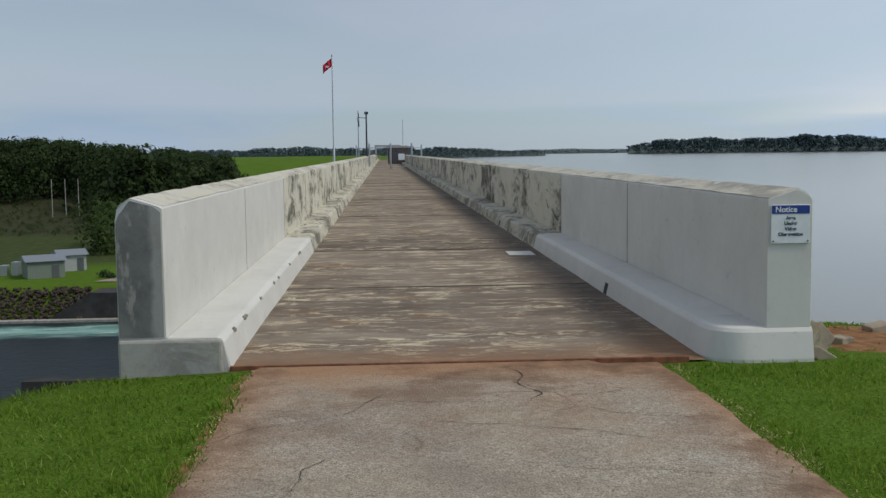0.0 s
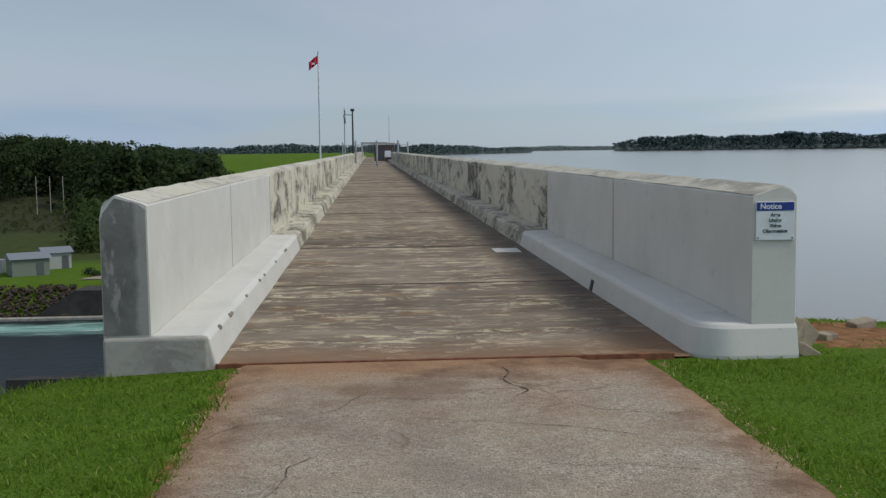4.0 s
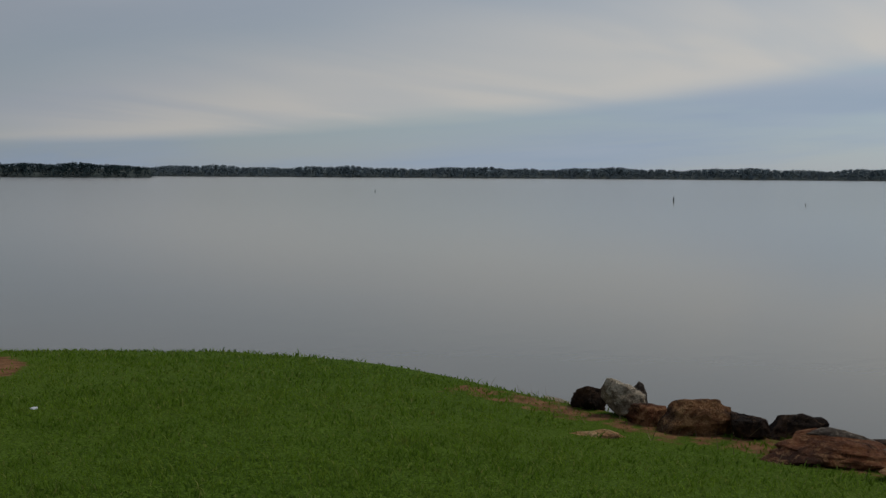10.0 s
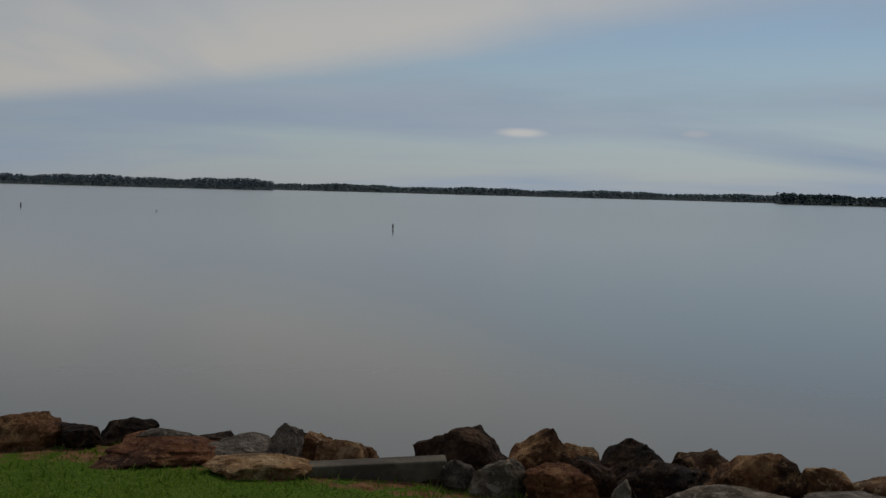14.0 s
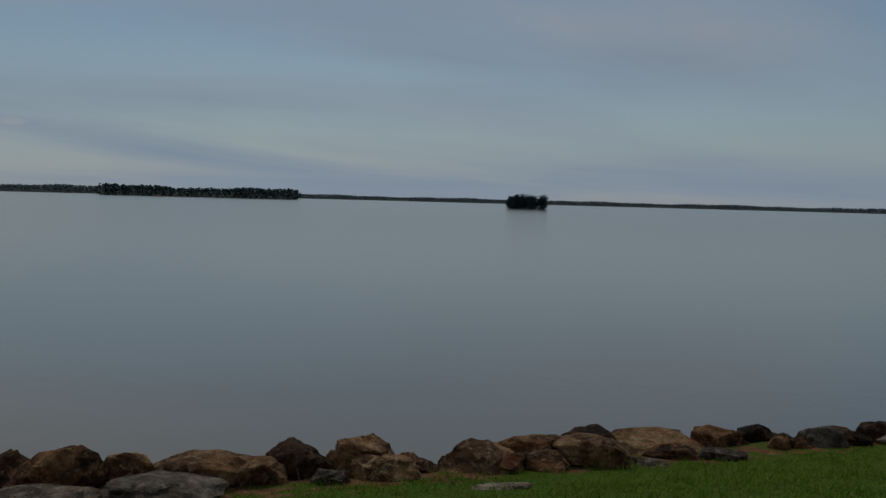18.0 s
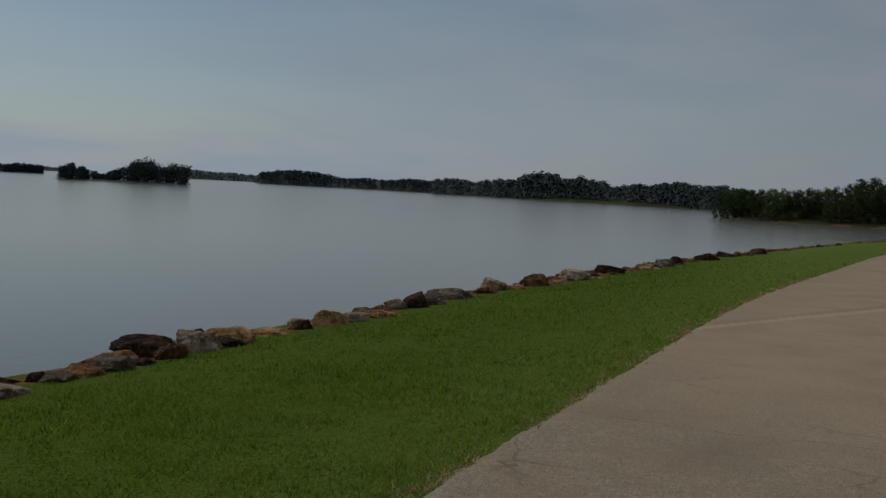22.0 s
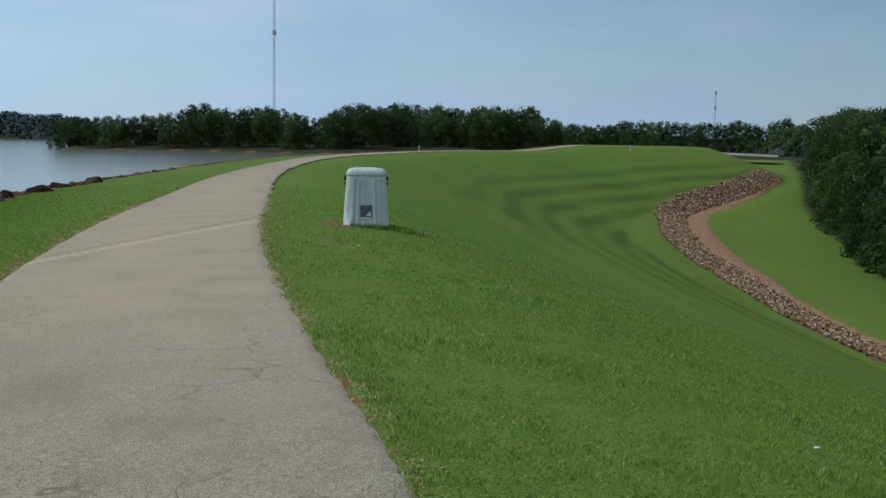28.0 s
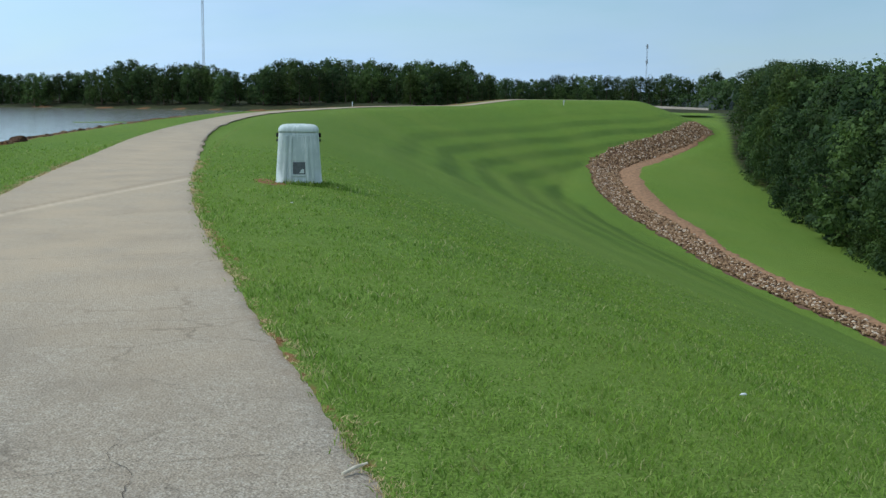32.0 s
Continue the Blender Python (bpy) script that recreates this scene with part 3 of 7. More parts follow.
def natural(x, y):
    """The land round the dam: the valley downstream, the wooded rise south of the lake, the lake's bed."""
    z = np.interp(y, [-300, -170, -135, -115, -87, -67, -43, -10, 20], [-0.8, -1.5, -3.0, -6.1, -8.7, -9.6, -10.3, -13, -16])
    dd, _ = to_line(x, y, DRAIN)
    z = z - 0.075 * np.clip(-dd - 3, 0, 45) * sstep(-190, -120, y) * sstep(10, -30, y)
    z = z + 3 * sstep(150, 270, y) + 6 * sstep(270, 360, y) + 7 * sstep(415, 447, y)
    z = np.where(x < 4, z - 8 * sstep(18, 30, y) * sstep(149, 143, y), z)
    d, _ = to_line(x, y, SHORE)
    z = np.where(x > 1.5, -7.0, z)
    south = np.where(d < 0, LAKE_Z + np.minimum(-d * 0.12, 1.9), np.maximum(LAKE_Z - d * 0.15, -7))
    k = sstep(-150, -172, y)
    z = np.where(x > -75, z * (1 - k) + south * k, z)
    z = np.where((x > 1.5) & (y >= -150), -7.0, z)
    return z


def height(x, y):
    x, y = np.asarray(x, float), np.asarray(y, float)
    d, s = to_line(x, y, CREST)
    e, w = np.clip(d, 0, None), np.clip(-d, 0, None)
    up = -0.022 * np.clip(e - 1.6, 0, None) - (0.12 + 0.08 * sstep(3.5, 0.5, y)) * sstep(3.5, 6.4, e) - np.clip(e - 6.5, 0, None) * 0.52
    dn = -0.045 * np.clip(w - 1.5, 0, 1.8) - np.where(w < 5.5, 0.36 * np.clip(w - 2.5, 0, None) ** 2 / 6.0, 0.54 + np.clip(w - 5.5, 0, None) * 0.36)
    bank = np.where(d > 0, up, dn) + 0.3 * sstep(165, 200, s) + 0.9 * sstep(207, 222, s)
    # the bank ends at the concrete dam
    edge = np.where(x > 1.5, 8.6 + sstep(2.6, 3.6, x) * sstep(9.0, 5.5, x), 8.08 - 0.75 * sstep(-1.9, -3.6, x))
    past = np.clip(y - edge, 0, None)
    bank = bank - np.where(x > 1.5, np.where(past < 3, 0.08 * past**2, 0.72 + 0.62 * (past - 3)) + 0.06 * sstep(6.0, 10.5, y) - 0.06 * np.exp(-((x - 6.4) ** 2 + (y - 7.8) ** 2) / 4.8) + 0.05 * np.exp(-((x - 7.2) ** 2 + (y - 9.6) ** 2) / 2.2), 1.5 * past)
    z = np.maximum(bank, natural(x, y))
    z = np.where((x > -1.9) & (x < 3.1) & (y > 8.3), np.minimum(z, -0.4), z)
    dd, _ = to_line(x, y, DRAIN)
    z = z - 0.5 * np.exp(-(dd / 2.0) ** 2) * (y < -5)
    z = z + 0.03 * np.sin(x * 0.9 + 1.3 * np.sin(y * 0.53)) * np.sin(y * 0.8 + 0.6 * np.sin(x * 0.4)) * sstep(1.5, 3.0, np.abs(d))
    return z


def axis_steps(lo, hi, fine_lo, fine_hi, fine, grow, top):
    out = list(np.arange(fine_lo, fine_hi + 1e-6, fine))
    for sign, end, v in ((1, hi, fine_hi), (-1, lo, fine_lo)):
        st, p, more = fine, v, []
        while abs(p) < abs(end) or p * sign < end * sign:
            st = min(st * grow, top)
            p += sign * st
            more.append(p)
        out = out + more if sign > 0 else more[::-1] + out
    return np.array(out)


def widened(core, lo, hi, grow, top):
    """The same steps carried on, growing, from both ends of a set of steps."""
    out = list(core)
    while out[-1] < hi:
        out.append(out[-1] + min((out[-1] - out[-2]) * grow, top))
    while out[0] > lo:
        out.insert(0, out[0] - min((out[1] - out[0]) * grow, top))
    return np.array(out)


GX = widened(axis_steps(-78, 20, -8, 11, 0.2, 1.045, 0.75), -4800, 4800, 1.06, 160)
GY = widened(axis_steps(-150, 20, -22, 13, 0.2, 1.038, 0.8), -4800, 4800, 1.05, 160)


GROUND_Z = []


def ground_z(x, y):
    """The height of the ground's sheet as it was built."""
    x, y = np.asarray(x, float), np.asarray(y, float)
    i, j = np.clip(np.searchsorted(GX, x) - 1, 0, len(GX) - 2), np.clip(np.searchsorted(GY, y) - 1, 0, len(GY) - 2)
    u, v = (x - GX[i]) / (GX[i + 1] - GX[i]), (y - GY[j]) / (GY[j + 1] - GY[j])
    Z = GROUND_Z[0]
    return (Z[j, i] * (1 - u) + Z[j, i + 1] * u) * (1 - v) + (Z[j + 1, i] * (1 - u) + Z[j + 1, i + 1] * u) * v


def make_ground():
    X, Y = np.meshgrid(GX, GY)
    Z = height(X, Y)
    d, _ = to_line(X, Y, CREST)
    on_path = (d < np.interp(DECK_Y - Y, [0, 3, 9, 11.5, 14, 18, 30, 60], [1.40, 1.44, 1.40, 1.47, 1.44, 1.34, 1.29, 1.29])) & (d > -np.interp(DECK_Y - Y, [0, 3, 13, 18, 30, 60], [1.45, 1.47, 1.49, 1.41, 1.32, 1.29])) & (Y < DECK_Y + 0.3)
    Z = np.where(on_path, Z - 0.06, Z)
    ny, nx = X.shape
    verts = np.stack([X, Y, Z], -1).reshape(-1, 3)
    i = (np.arange(ny - 1)[:, None] * nx + np.arange(nx - 1)[None, :]).ravel()
    loops = np.stack([i, i + 1, i + nx + 1, i + nx], -1).ravel()
    GROUND_Z.append(Z)
    ob = array_ob("ground", verts, loops, np.full(len(i), 4), GRASS, True)
    mown = sstep(6, 14, -d) * (Y < 0) * (Z > natural(X, Y) + 0.05)
    bare = 0.9 * np.exp(-(((X - 3.95 - 0.25 * (Y - 8.9)) / 0.62) ** 2 + ((Y - 9.1) / 0.95) ** 2) ** 2)
    bare = np.maximum(bare, 0.58 * np.exp(-((np.abs(d) - 1.56) / 0.14) ** 2) * (Y < DECK_Y))
    bare = np.maximum(bare, 0.62 * np.exp(-((d - 6.2) / 0.5) ** 2) * (d > 0) * (Y < 6))
    bare = np.maximum(bare, 0.9 * (d > 6.5) * (d < 16) * (Y > -110))
    bare = np.maximum(bare, 0.9 * np.exp(-(((X + 3.35) / 0.35) ** 2 + ((Y + 20.5) / 0.9) ** 2) ** 2))
    ds, _ = to_line(X, Y, SHORE)
    bare = np.maximum(bare, 0.66 * np.exp(-((ds + 1.2) / 1.6) ** 4) * (Y < -190) * (Y > -340))
    bare = np.maximum(bare, 0.8 * np.exp(-((np.abs(d) - 3.2) / 1.2) ** 2) * (Y < -100) * (d > 0))
    floor = sstep(6, 1, ds) * sstep(-185, -200, Y)
    r = np.hypot(X, Y)
    hd = np.degrees(np.arctan2(X, Y)) % 360
    floor = np.maximum(floor, sstep(-4, 6, r - np.interp(hd, [212.6, 213.3, 214, 215.4, 217.4, 218.8, 220.6, 226, 232], [205, 142, 131, 121, 104, 95, 83, 66, 58])) * (hd > 212.6) * (hd < 236))
    floor = np.maximum(floor, (Y > 222) * (Y < 412) * (X < -30) * (X > -170) * 1.0)
    floor = np.maximum(floor, 0.8 * sstep(170, 176, Y) * (Y < 240) * (X < -30) * (X > -200))
    round_d = d.copy()                                   # the mower rounds off the bends
    for _ in range(140):
        mid = round_d[1:-1, 1:-1]
        mid += 0.25 * (round_d[:-2, 1:-1] + round_d[2:, 1:-1] + round_d[1:-1, :-2] + round_d[1:-1, 2:]) - mid
    for nm, val in (("offset", round_d), ("slope_mown", mown), ("bare", bare), ("wood_floor", floor)):
        a = ob.data.attributes.new(nm, "FLOAT", "POINT")
        a.data.foreach_set("value", np.asarray(val, np.float32).ravel())
    return tagged(ob, "mown green grass embankment falling to a wooded valley", "ground", kind="structure")


make_ground()


def along(line, s):
    """Place and left-hand normal at s metres along a line."""
    seg = np.hypot(*np.diff(line, axis=0).T)
    cum = np.concatenate(([0], np.cumsum(seg)))
    x, y = np.interp(s, cum, line[:, 0]), np.interp(s, cum, line[:, 1])
    x2, y2 = np.interp(s + 0.5, cum, line[:, 0]), np.interp(s + 0.5, cum, line[:, 1])
    x1, y1 = np.interp(s - 0.5, cum, line[:, 0]), np.interp(s - 0.5, cum, line[:, 1])
    tx, ty = x2 - x1, y2 - y1
    n = np.hypot(tx, ty) + 1e-9
    return x, y, -ty / n, tx / n


def make_path():
    total = np.hypot(*np.diff(CREST, axis=0).T).sum()
    s0 = 60 - DECK_Y
    ss = np.concatenate([np.arange(s0, s0 + 48, 0.09), np.arange(s0 + 48, total, 0.6)])
    x, y, nx, ny = along(CREST, ss)
    rng = np.random.default_rng(3)
    cols, verts, clay, sand, rill, silt = 30, [], [], [], [], []
    jag = [np.convolve(rng.normal(0, 0.08, len(ss) + 8), np.ones(5) / 5, "same")[:len(ss)] for _ in range(2)]
    for k, s in enumerate(ss):
        h = float(np.interp(s - s0, [0, 3, 9, 11.5, 14, 18, 30, 38, 47, 57, 83], [1.53, 1.57, 1.53, 1.60, 1.57, 1.47, 1.40, 1.42, 1.60, 1.68, 1.62]))
        hw = float(np.interp(s - s0, [0, 3, 13, 18, 30, 35, 43, 50, 60, 70], [1.58, 1.60, 1.62, 1.54, 1.46, 1.36, 1.10, 0.86, 0.52, 0.42]))
        for c in range(cols + 1):
            u = -1 + 2 * c / cols
            o = u * (h if u > 0 else hw) + (jag[0][k] if c == 0 else jag[1][k] if c == cols else 0)
            verts.append((x[k] + nx[k] * o, y[k] + ny[k] * o))
            sand.append(float(np.interp(s - s0, [11.5, 19, 40, 60], [0.0, 0.85, 0.9, 0.6])) * (1 - 0.3 * u * u))
            wash = math.exp(-((s - s0 - 25.1 + 3.6 * u) / 0.20) ** 2)
            rut = math.exp(-((s - s0 - 25.65 + 3.9 * u) / 0.22) ** 2)
            rill.append(rut)
            silt.append(wash)
            clay.append(max(1.15 * abs(u) ** float(np.interp(s - s0, [0, 4, 8], [3.0, 4.0, 6.0])) * float(np.interp(s - s0, [0, 5, 11], [1, 0.85, 0.35])), 1.2 - (s - s0) / 1.1, 0.62 - (s - s0) / 7, 0.3 * wash))
    v = np.array(verts)
    z = height(v[:, 0], v[:, 1]) + 0.012
    edge = np.tile(np.abs(np.linspace(-1, 1, cols + 1)) > 0.99, len(ss))
    z = np.where(edge, z - 0.035, z)
    w = cols + 1
    i = (np.arange(len(ss) - 1)[:, None] * w + np.arange(cols)[None, :]).ravel()
    ob = array_ob("path", np.column_stack([v, z]), np.stack([i, i + w, i + w + 1, i + 1], -1).ravel(), np.full(len(i), 4), ASPHALT, True)
    for nm, val in (("clay", clay), ("sand", sand), ("rill", rill), ("wash", silt)):
        a = ob.data.attributes.new(nm, "FLOAT", "POINT")
        a.data.foreach_set("value", np.asarray(val, np.float32))
    return tagged(ob, "worn pale asphalt path along the dam crest, cracked", "path", kind="structure")


path = make_path()


def make_lake():
    pts = [(1.5, 4800), (4800, 4800), (4800, -4800), (-75, -4800), (-75, -150)] + [tuple(p) for p in CREST[::-6]] + [(1.5, 11)]
    ob = mesh_ob("water_lake", [(px, py, LAKE_Z) for px, py in pts], [list(range(len(pts)))[::-1]], LAKE)
    return tagged(ob, "calm grey-blue lake water reflecting the sky", "lake", kind="structure")


make_lake()

# ---------------------------------------------------------------- the concrete dam
DAM_END, GATE_Y = 240.0, 105.0


def prism(name, section, y0, y1, material, parent=None, label="", bevel=0.0, end_cut=None):
    """A straight bar: a section in x and z drawn from y0 to y1. end_cut: how far each corner of the near end is set back."""
    bm = bmesh.new()
    cut = end_cut or [0] * len(section)
    a = [bm.verts.new((sx, y0 + c, sz)) for (sx, sz), c in zip(section, cut)]
    b = [bm.verts.new((sx, y1, sz)) for sx, sz in section]
    bm.faces.new(a)
    bm.faces.new(b[::-1])
    for i in range(len(a)):
        j = (i + 1) % len(a)
        bm.faces.new((a[i], b[i], b[j], a[j]))
    bmesh.ops.recalc_face_normals(bm, faces=bm.faces)
    if bevel:
        bmesh.ops.bevel(bm, geom=list(bm.edges), offset=bevel, segments=2, profile=0.5, affect="EDGES")
    return part(name, bm, material, parent, label)


def worn_bar(name, section, y0, y1, material, parent, label, rough, seed, step=0.14):
    """A straight cast bar whose edges have weathered and crumbled along its length."""
    rng = np.random.default_rng(seed)
    ys = np.linspace(y0, y1, max(2, int((y1 - y0) / step)))
    n = len(section)
    wob = rng.normal(0, rough, (len(ys), n, 2))
    wob = 0.5 * wob + 0.25 * (np.roll(wob, 1, 0) + np.roll(wob, -1, 0))
    wob -= (rng.uniform(0, 1, (len(ys), n, 1)) > 0.93) * rough * np.array((0, 1.6))
    v = [(sx + wob[k, i, 0], yy, sz + wob[k, i, 1]) for k, yy in enumerate(ys) for i, (sx, sz) in enumerate(section)]
    f = [(k * n + i, k * n + (i + 1) % n, (k + 1) * n + (i + 1) % n, (k + 1) * n + i) for k in range(len(ys) - 1) for i in range(n)]
    f += [tuple(range(n))[::-1], tuple(range((len(ys) - 1) * n, len(ys) * n))]
    bm = bmesh.new()
    vs = [bm.verts.new(p) for p in v]
    for q in f:
        bm.faces.new([vs[i] for i in q])
    bmesh.ops.recalc_face_normals(bm, faces=bm.faces)
    return part(name, bm, material, parent, label)


def make_deck():
    ys = np.concatenate([np.arange(DECK_Y, 40, 0.25), np.arange(40, DAM_END + 1, 5)])
    xs = np.linspace(-1.14, 2.38, 15)
    X, Y = np.meshgrid(xs, ys)
    Z = 0.004 + 0.006 * np.sin(X * 2.1 + Y * 0.7) * np.cos(Y * 0.9) - 0.012 * np.exp(-(((Y - DECK_Y) % 9.3) / 0.06) ** 2)
    n = len(xs)
    i = (np.arange(len(ys) - 1)[:, None] * n + np.arange(n - 1)[None, :]).ravel()
    ob = array_ob("deck", np.stack([X, Y, Z], -1).reshape(-1, 3), np.stack([i, i + 1, i + n + 1, i + n], -1).ravel(), np.full(len(i), 4), DECK, True)
    a = ob.data.attributes.new("clay", "FLOAT", "POINT")
    clay = np.maximum(1.0 - (Y - DECK_Y) / 1.3, 0) + 0.75 * np.exp(-((X - 2.3) / 0.3) ** 2) * np.exp(-(Y - DECK_Y) / 6)
    a.data.foreach_set("value", np.asarray(clay, np.float32).ravel())
    tagged(ob, "brown stained concrete deck of the dam road with pale scuffs", "road", kind="structure")
    part("patch", box_bm(1.85, 16.15, 0.004, 2.24, 16.75, 0.014, 0.003), PAINTED, ob, "pale concrete patch")
    part("joint", box_bm(-1.13, DECK_Y - 0.035, -0.05, 2.24, DECK_Y - 0.003, 0.024, 0.004), RUST, ob, "rusty steel edge strip")
    for sy in (12.6, 17.3, 26.6, 35.9, 45.2, 54.5):
        part("seam", box_bm(-1.13, sy - 0.007, -0.02, 2.36, sy + 0.007, 0.0115), SEAM_DARK, ob, "dark expansion joint")
    return ob


SEAM_DARK = plain("tarred_joint", (0.085, 0.072, 0.06), 0.9, 0, 0.3, 12)
RUST = plain("rusty_steel", (0.20, 0.085, 0.045), 0.85, 0.2, 0.4, 14.0)
SEAM = plain("dark_joint", (0.26, 0.25, 0.23), 0.9, 0, 0.2)
make_deck()


HOLE = plain("drain_hole_shade", (0.055, 0.052, 0.048), 0.95, 0, 0.3, 20)
CHIP = plain("chipped_concrete", (0.27, 0.24, 0.19), 0.95, 0, 0.4, 30)


def parapet(side, xin, sg, mat_end):
    """One parapet with its kerb, panel by panel. sg: the side on which the wall stands."""
    w = thing(side, "long concrete parapet wall, near panels repainted grey, the rest streaked black", "parapet", kind="structure")
    th = 0.338
    sec = [(xin, 0.0), (xin, 1.172), (xin + sg * 0.03, 1.19), (xin + sg * 0.225, 1.252), (xin + sg * 0.318, 1.20), (xin + sg * th, 1.165), (xin + sg * th, -1.2)]
    edges = [8.02, 12.6, 17.3]
    while edges[-1] < 90:
        edges.append(edges[-1] + 4.65)
    edges.append(DAM_END)
    for k in range(len(edges) - 1):
        y0, y1 = edges[k] + (0.011 if k else 0), edges[k + 1] - 0.011
        psec, pcut = sec, None
        if k == 0 and mat_end:                             # the outer top corner is broken off
            psec = sec[:6] + [(xin + sg * th, 1.08), sec[6]]
            pcut = [0, 0, 0, 0.01, 0.07, 0.09, 0.02, 0]
        prism("panel", psec, y0, y1, PAINTED if k < 2 else WEATHERED, w, "" if k < 2 else "weathered panel streaked with black algae", (0.006 if k < 6 else 0) if pcut is None else 0, pcut)
        ks = [(xin, -0.02), (xin, 0.245), (xin - sg * 0.36, 0.235), (xin - sg * 0.405, 0.20), (xin - sg * 0.45, 0.0), (xin - sg * 0.455, -0.05)]
        ky0, ky1 = (8.03, 12.6) if k == 0 else (edges[k], edges[k + 1] - 0.004)
        cut = [0, 0, 0.02, 0.05, 0.07, 0.07] if k == 0 else None
        if k == 0 and not mat_end:
            ky0 = 8.55
            cut = None
        if 2 <= k < 9:
            worn_bar("kerb", ks, ky0, ky1, KERB_OLD, w, "weathered kerb with dark stains", 0.012, 40 + k)
        else:
            prism("kerb", ks, ky0, ky1, PAINTED if k < 2 else KERB_OLD, w, "" if k < 2 else "weathered kerb with dark stains", 0.012 if k < 6 else 0, cut)
    fill = [(xin - sg * 0.002, 0.24), (xin - sg * 0.002, 1.165), (xin + sg * 0.225, 1.235), (xin + sg * (th - 0.02), 1.14), (xin + sg * (th - 0.02), 0.2)]
    for e in edges[1:8]:
        prism("joint_filler", fill, e - 0.0105, e + 0.0105, SEAM, w)
    # capping, bare on the sloping top
    cap = [(xin + sg * 0.012, 1.188), (xin + sg * 0.225, 1.2585), (xin + sg * 0.318, 1.207), (xin + sg * 0.318, 1.203), (xin + sg * 0.225, 1.25), (xin + sg * 0.03, 1.184)]
    worn_bar("coping", cap, 8.15 if mat_end else 8.03, 40.0, COPING, w, "bare cream concrete coping, worn and stained", 0.0035, 39, 0.2)
    prism("coping", cap, 40.0, DAM_END, COPING, w, "bare cream concrete coping, worn and stained")
    if mat_end:
        face = [(xin + sg * 0.012, 0.25), (xin + sg * 0.010, 1.15), (xin + sg * 0.06, 1.19), (xin + sg * 0.225, 1.232), (xin + sg * 0.275, 1.165), (xin + sg * 0.305, 1.13), (xin + sg * 0.325, 1.07), (xin + sg * 0.328, 0.25)]
        prism("end_face", face, 8.013, 8.03, mat_end, w, "unpainted dark grey end of the wall")
        part("footing", box_bm(min(xin + sg * th, xin - sg * 0.45), 7.985, -0.5, max(xin + sg * th, xin - sg * 0.40), 8.06, 0.232, 0.02), CONCRETE, w, "raw concrete footing")
    # drain holes in the kerb: solid plugs, the holes' shade put into their colour
    for sy in (11.7, 22.5, 33.5, 44.0):
        if mat_end and sy < 12:
            continue
        hole = [(xin - sg * 0.30, 0.006), (xin - sg * 0.4515, 0.006), (xin - sg * 0.4255, 0.12), (xin - sg * 0.30, 0.12)]
        prism("scupper", hole, sy - 0.075, sy + 0.075, HOLE, w, "dark drain hole in the kerb")
    return w




def mat_bare_end():
    k = Mat("bare_wall_end", 0.9, 0, 0.2).world()
    c = k.ramp(k.noise(3.0, 8, 0.7), (0.35, (0.135, 0.132, 0.125)), (0.65, (0.225, 0.22, 0.208)))
    c = k.mix(k.grey(k.noise(2.6, 9, 0.7, k.scaled(2.2, 1, 0.8)), 0.56, 0.62, 0.0, 0.7), c, (0.36, 0.345, 0.31))
    sep = k.n("ShaderNodeSeparateXYZ")
    k.link(k.coord, sep.inputs[0])
    paint = k.math("ADD", sep.outputs["X"], k.math("MULTIPLY", k.math("SUBTRACT", k.noise(5.0, 7, 0.7), 0.5), 0.10))
    c = k.mix(k.grey(k.math("ADD", paint, 2.0), 0.325, 0.36, 0.0, 0.65), c, (0.40, 0.39, 0.36))
    c = k.mix(k.grey(k.noise(2.2, 6, 0.65, k.scaled(1, 1, 0.7)), 0.58, 0.68, 0.0, 0.4), c, (0.19, 0.15, 0.10))
    k.color(c)
    return k.bump(k.noise(14.0, 6, 0.7), 0.3, 0.012).m


RAW_END = mat_bare_end()
COPING = mat_concrete("bare_coping", (0.60, 0.56, 0.46), stain=0.45)
wall_w = parapet("wall_west", -1.575, -1, RAW_END)
wall_e = parapet("wall_east", 2.812, 1, None)


def kerb_end_bm():
    """The kerb's rounded end, which turns the corner and runs under the wall's end."""
    base = [(2.362, 8.549)]
    for i in range(25):
        a = radians(90 * i / 24)
        base.append((2.362 + 0.33 * (1 - math.cos(a)), 8.30 - 0.345 * math.sin(a)))
    base += [(3.156, 7.955), (3.156, 8.549)]
    bm = bmesh.new()
    rings = []
    for inset, z in ((-0.004, -0.4), (0.0, 0.0), (0.042, 0.195), (0.062, 0.222), (0.10, 0.2345)):
        ring = []
        for i, (bx, by) in enumerate(base):
            nx, ny = (0, 0)
            if i < 26:
                a = 0 if i == 0 else radians(90 * (i - 1) / 24)
                nx, ny = math.cos(a), math.sin(a)
            elif i == 26:
                ny = 1
            ring.append(bm.verts.new((bx + nx * inset, by + ny * inset, z)))
        rings.append(ring)
    n = len(base)
    for a, b in zip(rings, rings[1:]):
        for i in range(n):
            j = (i + 1) % n
            bm.faces.new((a[i], a[j], b[j], b[i]))
    bm.faces.new(rings[-1])
    bmesh.ops.recalc_face_normals(bm, faces=bm.faces)
    return bm


part("kerb_end", kerb_end_bm(), PAINTED, wall_e)
